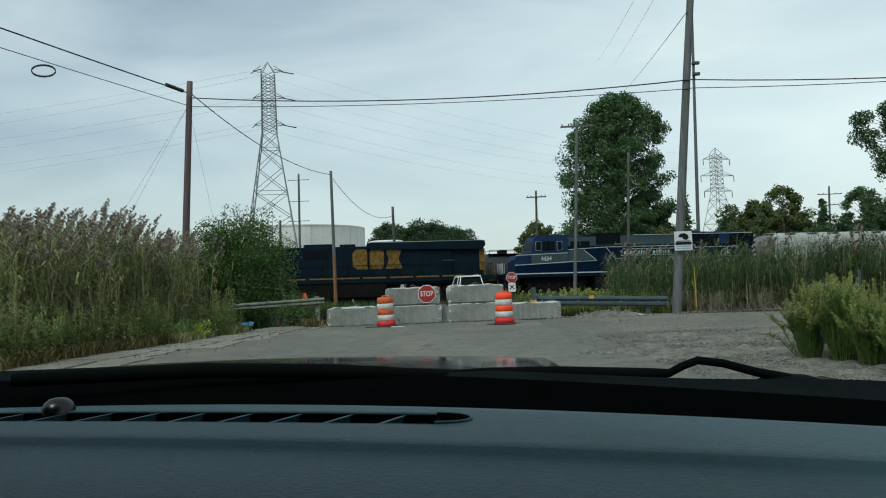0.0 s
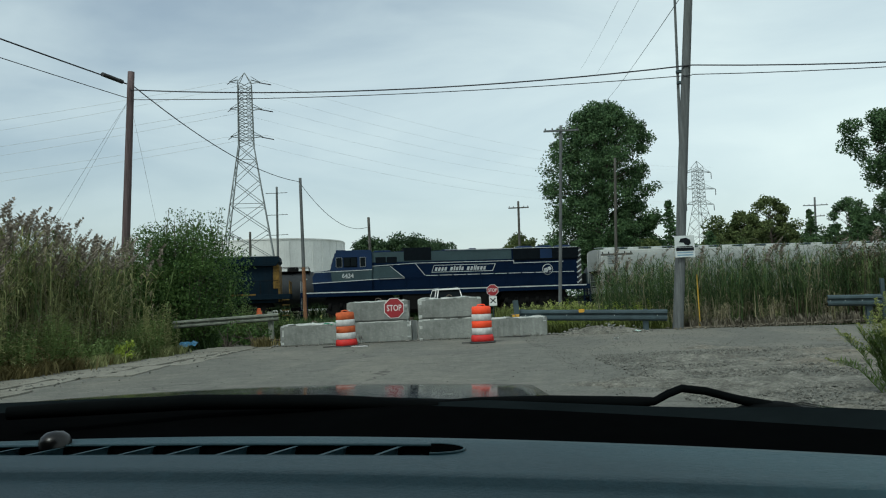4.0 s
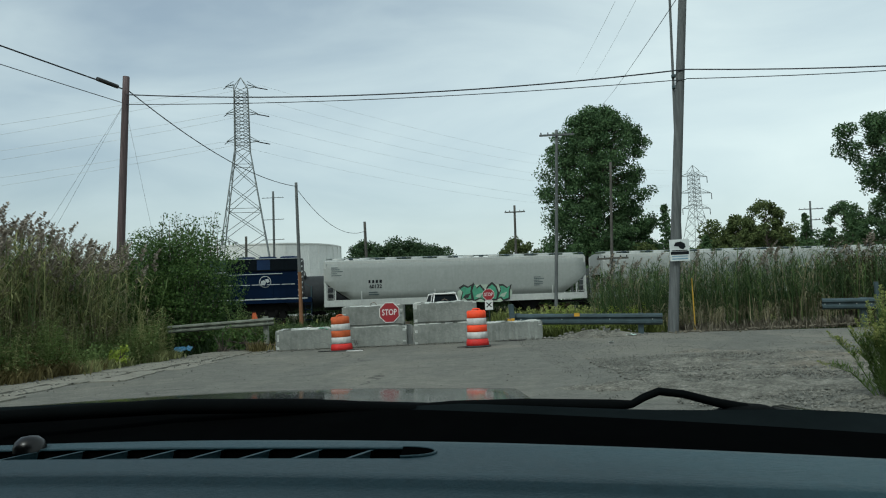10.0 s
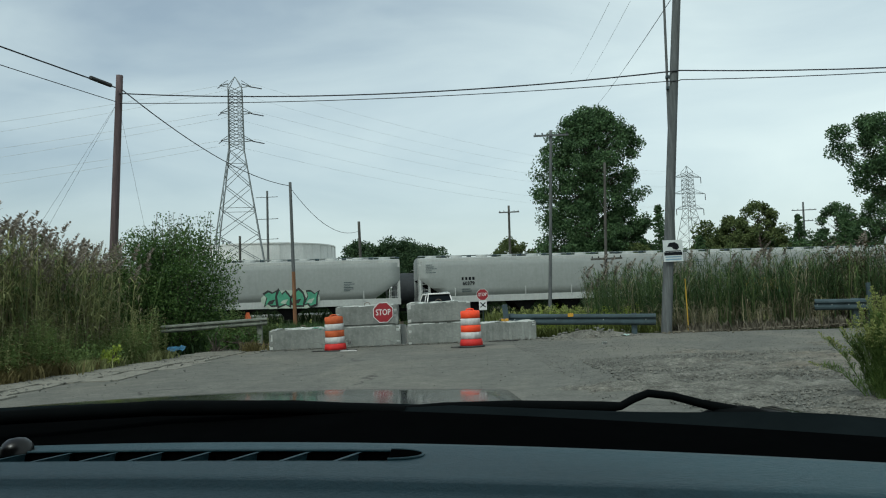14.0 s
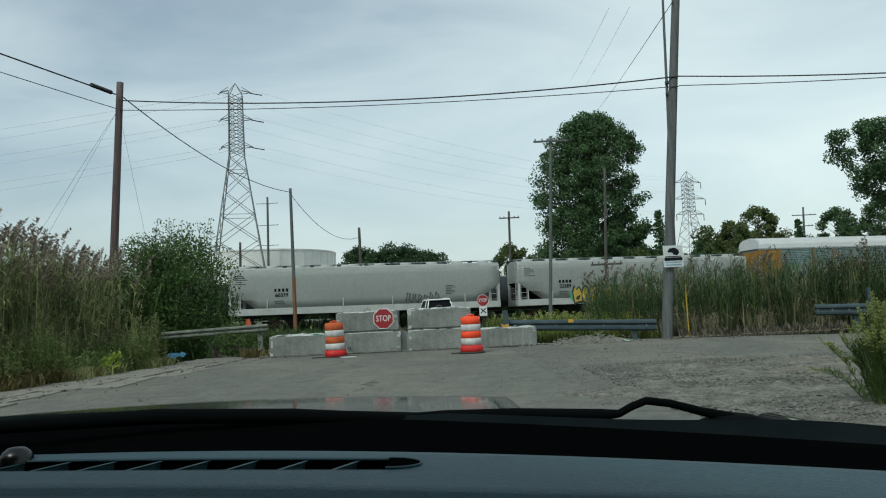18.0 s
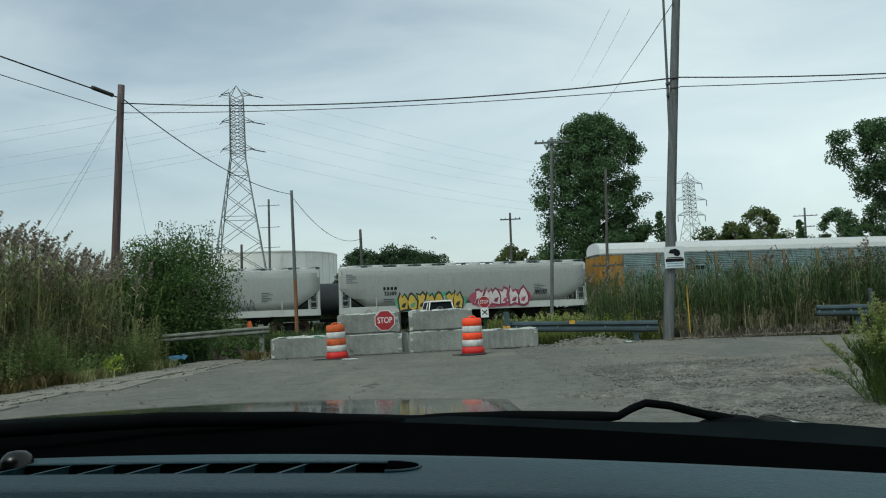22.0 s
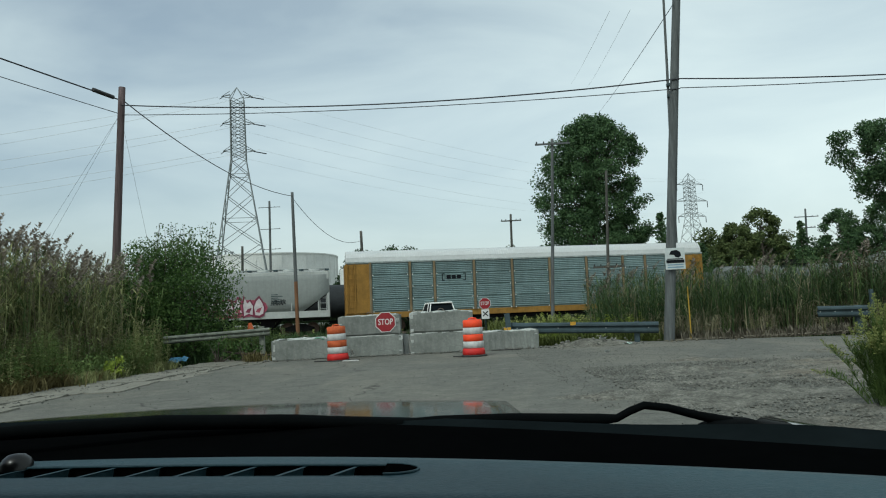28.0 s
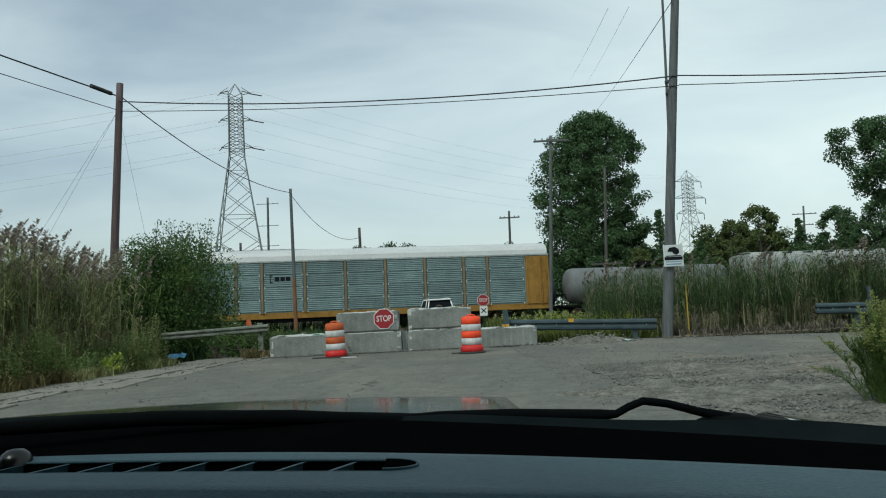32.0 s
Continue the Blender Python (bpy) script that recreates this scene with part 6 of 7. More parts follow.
sag_wire((-9.0, 46.3, 8.75), (-6.6, 61.9, 7.45), 1.1, 0.018, "deeply drooping cable beyond the track")
for x1, y1 in ((-16.0, 25.0), (-15.2, 24.8), (-8.9, 25.3)):
    sag_wire((-10.5, 25.2, 8.5), (x1, y1, 0.0), 0.0, 0.004, "taut guy wire of a pole", "wire", 4, "guy_wire")
sag_wire((7.32, 21.0, 9.6), (23.3, 110, 28.9), 0.3, 0.012, "thin cable running off beyond the track")
sag_wire((10.04, 40, 17.1), (20.3, 110, 34.2), 0.2, 0.011, "faint thin cable against the sky", "wire_thin")
sag_wire((11.17, 40, 17.1), (22.5, 110, 33.3), 0.2, 0.011, "faint thin cable against the sky", "wire_thin")
coil = thing("cable_coil", pose(-13.45, 20.5, 8.62), "small hanging coil of black cable", "cable")
bm = bmesh.new()
for k in range(3):
    tube(bm, [(0.36 * math.cos(2 * math.pi * i / 20), 0.3 * math.sin(2 * math.pi * i / 20), 0.1 * math.cos(2 * math.pi * i / 20 + 1) + 0.02 * k) for i in range(21)], 0.014, 5)
part("loop", bm, M["wire"], coil)

# towers
lattice_tower(pose(-40.0, 147.4, -1, 0, 0, 12), 49.4, 13.0, 2.9, 34.5, ((47.6, 3.0, 3.0, 0.4), (42.1, 3.0, 3.2, 0.4), (36.5, 3.0, 3.2, 0.4)), "tall grey steel lattice transmission tower", 0.125)
lattice_tower(pose(99, 300, -2, 0, 0, 18), 54, 16.5, 3.6, 36, ((49.5, 5.8, 6.4, 0.95), (42.8, 7.2, 8.0, 0.95), (36.6, 6.0, 6.8, 0.95)), "distant steel lattice transmission tower with long arms", 0.14)
TA = (-40.0, 147.4, -1)
for z in (47.6, 42.1, 36.5):
    for s in (-4, 4):
        sag_wire((TA[0] + s, TA[1], TA[2] + z), (-340, 190 + s * 3, TA[2] + z + 2), 8, 0.03, "thin transmission line against the sky", "wire_thin", 24)
        sag_wire((TA[0] + s, TA[1], TA[2] + z), (96 + s * 2, 296, z + 1 - (0 if z > 40 else 2)), 5, 0.02, "thin transmission line against the sky", "wire_thin", 24)

storage_tank(pose(-46.3, 190, -1.5), 18.7, 18.3, "large white cylindrical storage tank with vertical ribs")
st = thing("storage_tank", pose(-13.9, 120, -1), "small white tank beyond the trees", "storage tank")
bm = bmesh.new()
lathe(bm, [(2.9, 0), (2.9, 9.8), (2.6, 9.95), (0, 10.05)], 48, smooth=False)
part("shell", bm, M["tank_white"], st)

# white vehicle beyond the blocks
def parked_suv(m):
    th = thing("parked_suv", m, "white sport utility vehicle with dark windows, behind the blocks", "car")
    bm = bmesh.new()
    rows = []
    for y, z0, z1, w in ((-2.35, 0.4, 0.9, 0.84), (-2.25, 0.32, 1.0, 0.92), (0, 0.3, 1.04, 0.95), (2.2, 0.32, 1.04, 0.92), (2.35, 0.45, 0.9, 0.82)):
        rows.append([(-w, y, z0), (-w, y, z1 - 0.12), (-w * 0.93, y, z1), (w * 0.93, y, z1), (w, y, z1 - 0.12), (w, y, z0)])
    loft(bm, rows, close=True)
    for k in (0, 4):
        bm.verts.ensure_lookup_table()
        bm.faces.new(bm.verts[k * 6:k * 6 + 6])
    bmesh.ops.recalc_face_normals(bm, faces=bm.faces[:])
    part("body", bm, M["white"], th, smooth=False)
    bm = bmesh.new()
    prism(bm, [(-2.22, 1.0), (-1.98, 1.58), (-1.7, 1.66), (0.3, 1.66), (1.1, 1.02)], -0.58, 0.58, axis="x")
    for v in bm.verts:
        if v.co.z < 1.1:
            v.co.x *= 1.22
    part("cabin", bm, M["glass_dark"], th, "dark glass")
    bm = bmesh.new()
    box(bm, (0, -0.83, 1.665), (1.2, 2.5, 0.08), 0.035)
    part("roof", bm, M["white"], th)
    for s in (-1, 1):
        for ya, yb, wd in ((-2.2, -1.95, 0.036), (-1.15, -1.1, 0.03), (1.1, 0.35, 0.035)):
            bm = bmesh.new()
            rod(bm, (s * 0.73, ya, 1.0), (s * 0.585, yb, 1.65), wd, wd * 0.8, n=6)
            part("pillar", bm, M["white"], th)
        bm = bmesh.new()
        rod(bm, (s * 0.55, -1.6, 1.75), (s * 0.55, 0.2, 1.75), 0.022, n=6)
        for y in (-1.5, 0.1):
            rod(bm, (s * 0.55, y, 1.68), (s * 0.55, y, 1.76), 0.02, n=6)
        part("roof_rail", bm, M["galv"], th)
        bm = bmesh.new()
        box(bm, (s * 0.82, -2.32, 0.85), (0.16, 0.08, 0.32), 0.02)
        part("tail_light", bm, M["sign_red"], th)
        bm = bmesh.new()
        box(bm, (s * 1.02, 0.75, 1.08), (0.2, 0.12, 0.14), 0.03)
        part("mirror", bm, M["black"], th)
        for y in (-1.4, 1.45):
            bm = bmesh.new()
            lathe(bm, [(0.18, s * 0.93), (0.34, s * 0.93), (0.36, s * 0.9), (0.36, s * 0.72), (0.1, s * 0.72)], 20, axis="y")
            bm.transform(Matrix.Rotation(math.pi / 2, 4, "Z"))
            bm.transform(Matrix.Translation((0, y, 0.36)))
            wh = part("wheel", bm, M["rubber"], th)
            bm = bmesh.new()
            rod(bm, (s * 0.9, y, 0.36), (s * 0.94, y, 0.36), 0.22, n=16)
            part("rim", bm, M["galv"], wh)
    bm = bmesh.new()
    tube(bm, [(0, -1.7, 1.68), (0, -1.85, 1.8)], 0.012, 5)
    part("antenna", bm, M["black"], th)
    return th


parked_suv(pose(-0.35, 43.4, 0.02, 0, 0, 10))

# torn sheeting and flattened rubber round the drums
for x, y, w, k, seed in ((-2.3, 19.55, 0.42, "rubber", 3), (-2.15, 19.35, 0.3, "retro", 4), (-2.95, 19.7, 0.3, "rubber", 5), (0.75, 18.75, 0.3, "rubber", 6), (2.0, 20.75, 0.5, "rubber", 7)):
    rg = random.Random(seed)
    sc = thing("sheet_scrap", pose(x, y, 0.012, 0, 0, rg.uniform(-20, 20)), "torn flattened scrap of black rubber on the asphalt" if k == "rubber" else "torn white scrap of reflective sheeting on the asphalt", "litter")
    bm = bmesh.new()
    pts = [(w * (0.6 + 0.5 * rg.random()) * math.cos(i * 0.571), 0.3 * w * (0.6 + 0.6 * rg.random()) * math.sin(i * 0.571)) for i in range(11)]
    prism(bm, pts, 0, 0.02, axis="z")
    part("scrap", bm, M[k], sc)

# grit, mound, rubbish
def rubble(name, m, n, w, d, h, size, label, material="stone", seed=1):
    r = random.Random(seed)
    th = thing(name, m, label, "rubble")
    bm = bmesh.new()
    k = 14
    rows = []
    for j in range(k + 1):
        row = []
        for i in range(k + 1):
            x, y = -1 + 2 * i / k, -1 + 2 * j / k
            z = max(0, 1 - x * x - y * y) ** 1.2 * h * (0.8 + 0.5 * noise.noise((x * 3, y * 3, seed)))
            row.append((x * w, y * d, z - 0.02))
        rows.append(row)
    loft(bm, rows, smooth=False)
    part("mound", bm, M["gravel"], th)
    bm = bmesh.new()
    bmesh.ops.create_icosphere(bm, subdivisions=1, radius=1)
    for v in bm.verts:
        v.co *= 0.7 + 0.5 * r.random()
    first = None
    for i in range(n):
        x, y = r.uniform(-1, 1), r.uniform(-1, 1)
        z = max(0, 1 - x * x - y * y) ** 1.2 * h
        s = size * r.uniform(0.4, 1.2)
        mm = pose(x * w, y * d, z + s * 0.2, r.uniform(0, 90), 0, r.uniform(0, 360)) @ Matrix.Diagonal((s, s * 0.8, s * 0.6, 1))
        if first is None:
            first = part("stone", bm, M[material], th, m=mm)
        else:
            share("stone", first.data, th, mm)
    return th


rubble("gravel_heap", pose(4.4, 20.7, 0), 90, 1.4, 0.6, 0.26, 0.045, "low heap of gravel and broken concrete beside the guard rail")
tp = thing("tarp", pose(-7.65, 22.15, 0.02, 28, 0, -8), "crumpled blue plastic tarp in the weeds", "tarp")
bm = bmesh.new()
rows = [[(x * 0.085 - 0.3, y * 0.075, 0.03 + 0.16 * abs(noise.noise((x * 0.9, y * 0.9, 5)))) for x in range(8)] for y in range(5)]
loft(bm, rows, smooth=False)
part("sheet", bm, M["tarp"], tp)
bmesh_cone = thing("traffic_cone", pose(-6.1, 24.6, 0.0), "small orange cone standing in the weeds", "traffic cone")
bm = bmesh.new()
lathe(bm, [(0.16, 0.8), (0.14, 0.82), (0.05, 1.12), (0.0, 1.12)], 14)
part("cone", bm, M["orange_dirty"], bmesh_cone)
bm = bmesh.new()
box(bm, (0, 0, 0.78), (0.34, 0.34, 0.04), 0.01)
part("base", bm, M["rubber"], bmesh_cone)
bm = bmesh.new()
rod(bm, (0, 0, 0), (0, 0, 0.78), 0.03, n=6)
part("stake", bm, M["pole"], bmesh_cone)

for x, y, w, k, lab in ((5.15, 20.35, 0.3, "mint_plastic", "crumpled pale mint plastic sheet on the gravel"), (4.05, 17.6, 0.12, "concrete_chip_lit", "pale lump of broken concrete on the asphalt"), (4.55, 20.5, 0.2, "concrete_chip_lit", "pale lump of broken concrete in a gravel heap")):
    sc = thing("litter_scrap", pose(x, y, 0.02 if x != 4.55 else 0.2, 0, 0, 12), lab, "litter")
    bm = bmesh.new()
    loft(bm, [[(w * (i / 5 - 0.5), w * 0.5 * (j / 3 - 0.5), 0.03 + 0.16 * w * noise.noise((i * 0.8, j * 0.9, x))) for i in range(6)] for j in range(4)] + [[(w * (i / 5 - 0.5), w * 0.25, -0.02) for i in range(6)]], smooth=False)
    part("piece", bm, M[k], sc)
ch = thing("concrete_chunk", pose(-0.84, 21.45, 0), "pale broken concrete chunk wedged between the blocks", "rubble")
bm = bmesh.new()
prism(bm, [(-0.07, 0.0), (0.08, 0.0), (0.06, 0.3), (0.09, 0.45), (0.07, 0.56), (-0.06, 0.58), (-0.09, 0.42), (-0.05, 0.26)], -0.1, 0.1, axis="y")
part("piece", bm, M["hop_trim"], ch)
br = thing("fallen_branch", pose(-5.6, 22.25, 0.08), "dark fallen branch under the guard rail", "branch")
bm = bmesh.new()
tube(bm, [(-0.9, 0.1, 0.28), (-0.3, 0, 0.16), (0.3, -0.05, 0.12), (0.8, 0, 0.05)], [0.02, 0.03, 0.03, 0.02], 6)
tube(bm, [(-0.1, 0, 0.14), (0.2, -0.15, 0.02), (0.5, -0.2, 0.0)], [0.02, 0.02, 0.01], 5)
part("wood", bm, M["tie"], br)
ps = thing("marker_post", pose(12.15, 21.0, -0.1), "grey steel post beside the short guard rail", "post")
bm = bmesh.new()
box(bm, (0, 0, 0.62), (0.1, 0.08, 1.25), 0.01)
part("post", bm, M["galv_dark"], ps)
for x, y, z in ((3.9, 21.38, 0.62),):
    rf = thing("rail_reflector", pose(x, y, z), "small yellow reflector on the guard rail", "reflector")
    bm = bmesh.new()
    box(bm, (0, 0, 0), (0.16, 0.02, 0.1), 0.01)
    part("plate", bm, M["yellow"], rf)

# loose stones on the gravel and the road edge
def scatter(name, n, area, size, label, seed, material="stone"):
    r = random.Random(seed)
    vs, fs = [], []
    for _ in range(n):
        x, y = area(r)
        s = size * r.uniform(0.4, 1.5) ** 1.5
        i = len(vs)
        c = Vector((x, y, 0.02 + s * 0.2))
        for d in ((1, 0, 0), (0, 1, 0), (-1, 0, 0), (0, -1, 0), (0, 0, 0.7), (0, 0, -0.6)):
            vs.append(c + Vector([k * s * r.uniform(0.6, 1.2) for k in d]))
        for a, b in ((0, 1), (1, 2), (2, 3), (3, 0)):
            fs += [(i + a, i + b, i + 4), (i + b, i + a, i + 5)]
    tagged(mesh_of(name, vs, fs, M[material]), label, "stones" if material == "stone" else "litter", kind="stuff")


scatter("loose_stones", 16000, lambda r: (lambda x, y: (x, y))(2.7 + abs(r.gauss(0, 3.6)), r.uniform(5.0, 13.4)), 0.0115, "loose crushed stones lying on the gravel", 5)
scatter("loose_stones", 9000, lambda r: (2.0 + abs(r.gauss(0, 4.0)), r.uniform(8, 20.5)), 0.008, "fine grit strewn over the asphalt", 16)
scatter("loose_stones", 900, lambda r: (r.uniform(-5, 4), r.uniform(6, 21)), 0.008, "scattered grit on the asphalt", 6)
scatter("loose_stones", 900, lambda r: (lambda y: (road_left(y) + r.gauss(0.6, 0.8), y))(r.uniform(7, 22.5)), 0.02, "rubble along the broken concrete edge", 8)
scatter("loose_stones", 500, lambda r: (r.uniform(-4.8, 5.2), r.gauss(21.0, 0.15)), 0.03, "grit gathered at the foot of the blocks", 9)

scatter("reed_litter", 1500, lambda r: (r.uniform(6.3, 17), 21.2 + r.gauss(0, 0.45)), 0.028, "dead leaves and broken stems at the foot of the reeds", 12, "litter")
scatter("loose_stones", 2600, lambda r: (2.6 + abs(r.gauss(0, 3.0)), r.uniform(7.0, 12.6)), 0.019, "larger stones lying on the gravel", 13)

# ---- plants ----
R = random.Random(11)


def z_at(x, y):
    return ground_z(x, y) - 0.08


def left_h(x, y):
    return 3.25 + 0.4 * noise.noise((x * 0.5, y * 0.5, 0)) + 0.03 * (y - 18) - max(0, (x + 9.6)) * 0.5


spots = []
while len(spots) < 6000:
    x, y = R.uniform(-22, -7.2), R.uniform(11.5, 27) if R.random() < 0.7 else R.uniform(12, 20)
    if x < road_left(y) - 0.9 - 0.05 * (y - 12) and not (y > 21.5 and x > -9.3):
        spots.append((x, y, z_at(x, y)))
reed_bed("reed_bed", spots, left_h, 3, "tall dense reeds with brown feathery heads beside the road", 0.36, 0.34)
spots = []
while len(spots) < 5600:
    x, y = R.uniform(4.2, 30), R.uniform(20.6, 31)
    if x > 0.44 + 0.188 * y + 0.5 * noise.noise((y, 4, 0)) and y > 22.2 + (0 if x > 7 else (7 - x) * 1.0) - (max(0, x - 9) * 0.1) and y > 20.6:
        spots.append((x, y, z_at(x, y)))
reed_bed("reed_bed", spots, lambda x, y: 2.45 + 0.32 * noise.noise((x * 0.5, y * 0.4, 7)) - max(0, 6.0 - x) * 0.2, 4, "tall green reeds with dry stems behind the guard rail", 0.8, 0.06, ("reed_green", "reed_deep", "reed_dry", "plume"), 0.6)
spots = [(R.uniform(6.6, 15), 21.5 + abs(R.gauss(0, 0.7)), -0.05) for _ in range(900)]
reed_bed("dry_stems", [q for q in spots if noise.noise((q[0] * 1.1, 5, 3)) > 0.12 or q[0] < 8.2][:260], lambda x, y: 0.45 + 0.9 * abs(noise.noise((x * 1.7, y, 2))), 9, "dry pale dead stems at the foot of the reeds", 0.1, 0.0, ("reed_dry", "reed", "stem_pale", "plume"), 0.5)


def brush(name, n, place, seed, label, material, size=0.06, r0=0.22, leaves=60, hi=0.6):
    """A tangle of small-leaved weeds in uneven clumps."""
    r = random.Random(seed)
    vs, fs = [], []
    for _ in range(n):
        x, y = place(r)
        h = hi * (0.55 + 0.9 * abs(noise.noise((x * 0.8, y * 0.8, seed)))) * r.uniform(0.5, 1.2)
        leaf_cloud(vs, fs, Vector((x, y, h * 0.45)), r0 * r.uniform(0.7, 1.3), leaves, size, r, flat=1.2 * h / (2 * r0), droop=-0.5)
    tagged(mesh_of(name, vs, fs, M[material]), label, "weeds", kind="stuff")


def verge_at(out, spread):
    def f(r):
        y = r.uniform(9, 19.7)
        return road_left(y) + out - abs(r.gauss(0, spread)), y
    return f


spots = []
while len(spots) < 2200:
    y = R.uniform(9, 20)
    x = road_left(y) - abs(R.gauss(0, 0.6)) + 0.2 * R.random() + 0.25 * noise.noise((y * 1.7, 0, 3))
    if noise.noise((x * 0.9, y * 0.9, 8)) > -0.2:
        spots.append((x, y, -0.05))
weed_patch("verge_grass", [p for p in spots if p[1] > 15.5], 0.3, 5, "rough green grass along the road edge", "reed")
weed_patch("verge_grass", [p for p in spots if p[1] <= 15.5], 0.34, 55, "dry reddish brown grass along the road edge", "rust_weed")
brush("verge_weeds", 330, verge_at(-0.25, 0.9), 6, "knee-high tangled green weeds before the reeds", "weed_light", 0.07, 0.22, 60, 0.75)
brush("verge_weeds", 110, lambda r: (lambda y: (road_left(y) - 0.1 - abs(r.gauss(0, 0.55)), y))(r.uniform(9.5, 15.5)), 7, "rusty brown dry weeds at the road edge", "rust_weed", 0.055, 0.22, 60, 0.75)
brush("verge_weeds", 110, verge_at(-0.6, 1.1), 8, "olive weeds among the reeds", "leaf_olive", 0.065, 0.24, 50, 1.1)


def tall_weed(spots, seed, label, material, h):
    """Upright leafy stems, many to a square metre, with drooping narrow leaves."""
    r = random.Random(seed)
    vs, fs = [], []
    for x, y in spots:
        hh = h * r.uniform(0.55, 1.15) * (0.8 + 0.5 * noise.noise((x * 0.7, y * 0.7, seed)))
        lean = Vector((r.gauss(0, 0.12), r.gauss(0, 0.12), 1)) * hh
        root = Vector((x, y, -0.05))
        sd = Vector((0.006, 0.003, 0))
        i = len(vs)
        vs.extend((root - sd, root + sd, root + lean + sd * 0.3, root + lean - sd * 0.3))
        fs.append((i, i + 1, i + 2, i + 3))
        for k in range(int(14 + 22 * hh)):
            f = r.uniform(0.15, 1.0)
            p = root + lean * f
            a = r.uniform(0, 6.28)
            d = Vector((math.cos(a), math.sin(a), r.uniform(-0.2, 0.9))).normalized()
            l = r.uniform(0.07, 0.17) * (1.15 - 0.5 * f)
            w = Vector((-d.y, d.x, 0)) * l * r.uniform(0.1, 0.2)
            i = len(vs)
            vs.extend((p, p + d * l * 0.5 + w, p + d * l - Vector((0, 0, 0.25 * l)), p + d * l * 0.5 - w))
            fs.append((i, i + 1, i + 2, i + 3))
    tagged(mesh_of("tall_weeds", vs, fs, M[material]), label, "weeds", kind="stuff")


def front_row(n, depth, seed, y0=9.0, y1=20.0, hole=True):
    r = random.Random(seed)
    out = []
    while len(out) < n:
        y = r.uniform(y0, y1)
        x = road_left(y) - 0.15 - abs(r.gauss(0, depth)) + 0.3 * noise.noise((y * 0.9, 3, seed))
        if hole and (abs(y - 17.0) < 1.1 and x > -8.1 or y > 20.0 and x > -9.3):
            continue
        out.append((x, y))
    return out


tall_weed(front_row(700, 0.9, 61), 61, "waist-high bright green weeds crowding the road edge", "weed_light", 1.3)
tall_weed(front_row(520, 0.9, 62), 62, "tall olive weeds before the reeds", "reed", 1.6)
tall_weed(front_row(420, 0.35, 63, 9.0, 18.0), 63, "knee-high brown and green weeds at the broken road edge", "rust_weed", 0.5)
weed_patch("dry_tuft", [(R.gauss(-5.15, 0.14), R.gauss(21.5, 0.1), 0) for _ in range(45)], 0.3, 71, "rusty dry grass tuft beside a concrete block", "rust_weed")
weed_patch("dry_tuft", [(R.gauss(-7.9, 0.35), R.gauss(16.0, 0.5), 0) for _ in range(90)], 0.34, 72, "rusty dry grass at the broken road edge", "rust_weed")
brush("rail_weeds", 30, lambda r: (r.uniform(-6.4, -4.6), r.uniform(22.75, 23.4)), 75, "leafy weeds growing up behind the guard rail", "leaf_olive", 0.07, 0.2, 60, 1.25)
tall_weed([(R.uniform(-6.3, -4.7), R.uniform(22.9, 23.6)) for _ in range(80)], 73, "tall straggling weeds behind the guard rail", "weed_light", 1.55)
tall_weed([(R.uniform(3.2, 6.4), R.uniform(22.6, 23.6)) for _ in range(90)], 74, "yellow-green weeds behind the guard rail", "weed_bright", 0.95)
weed_patch("reed_grass", [(R.uniform(6.9, 18), 21.15 + abs(R.gauss(0, 0.5)), -0.05) for _ in range(420)], 0.32, 76, "low dry grass and dead leaves at the foot of the reeds", "litter")
weed_patch("ditch_grass", [(R.uniform(2.8, 6.5), R.uniform(21.9, 24), -0.2) for _ in range(1400)], 0.5, 7, "grass and weeds under the guard rail", "grass", 0.01)
weed_patch("track_weeds", [(R.uniform(2.8, 8), R.uniform(25, 48), z_at(4, 30)) for _ in range(2200)], 0.7, 8, "yellow-green weeds and goldenrod by the track", "grass", 0.06)
weed_patch("track_weeds", [(R.uniform(-12, -4.6), R.uniform(22.6, 46), z_at(-8, 30)) for _ in range(2200)], 0.8, 12, "tall weeds behind the guard rail", "reed_deep", 0.01)

# added hedge: its dark leaves stand in for the shade beneath the wagons
weed_patch("track_weeds", [(lambda x: (x, TRACK_Y + TRACK_K * x + R.uniform(4.2, 6.0), rail_z(x) - 0.3))(R.uniform(-32, 34)) for _ in range(3400)], 1.55, 15, "dense dark weeds added between the two tracks as shade under the train", "reed_deep", 0.0)
weed_patch("track_weeds", [(lambda x: (x, TRACK_Y + TRACK_K * x - R.uniform(0.8, 2.4), rail_z(x) - 0.3))(R.uniform(-24, 26)) for _ in range(900)], 0.5, 16, "scattered weeds along the ballast", "reed_deep", 0.02)
shrub("bush", pose(-8.35, 24.3, -0.1), 1.7, 1.4, 3.95, 21, "dense dark green bush with upright sprigs", "leaf", 300, 0.08, 130, sprigs=30)
shrub("bush", pose(-9.9, 23.4, -0.1), 1.3, 1.2, 2.9, 22, "dense green bush merging with the reeds", "leaf", 200, 0.08, 60)
shrub("weed_clump", pose(-7.16, 17.0, 0), 0.25, 0.25, 0.52, 23, "bright yellow-green leafy weed at the road edge", "weed_bright", 26, 0.07, 14, "weed", 0)
for i, (x, y, w, h) in enumerate(((-5.6, 22.2, 0.5, 0.6), (-6.4, 22.1, 0.5, 0.7))):
    shrub("weed_clump", pose(x, y, 0), w, 0.35, h, 30 + i, "low green weeds under the guard rail", "leaf", 26, 0.07, 16, "weed", 2)


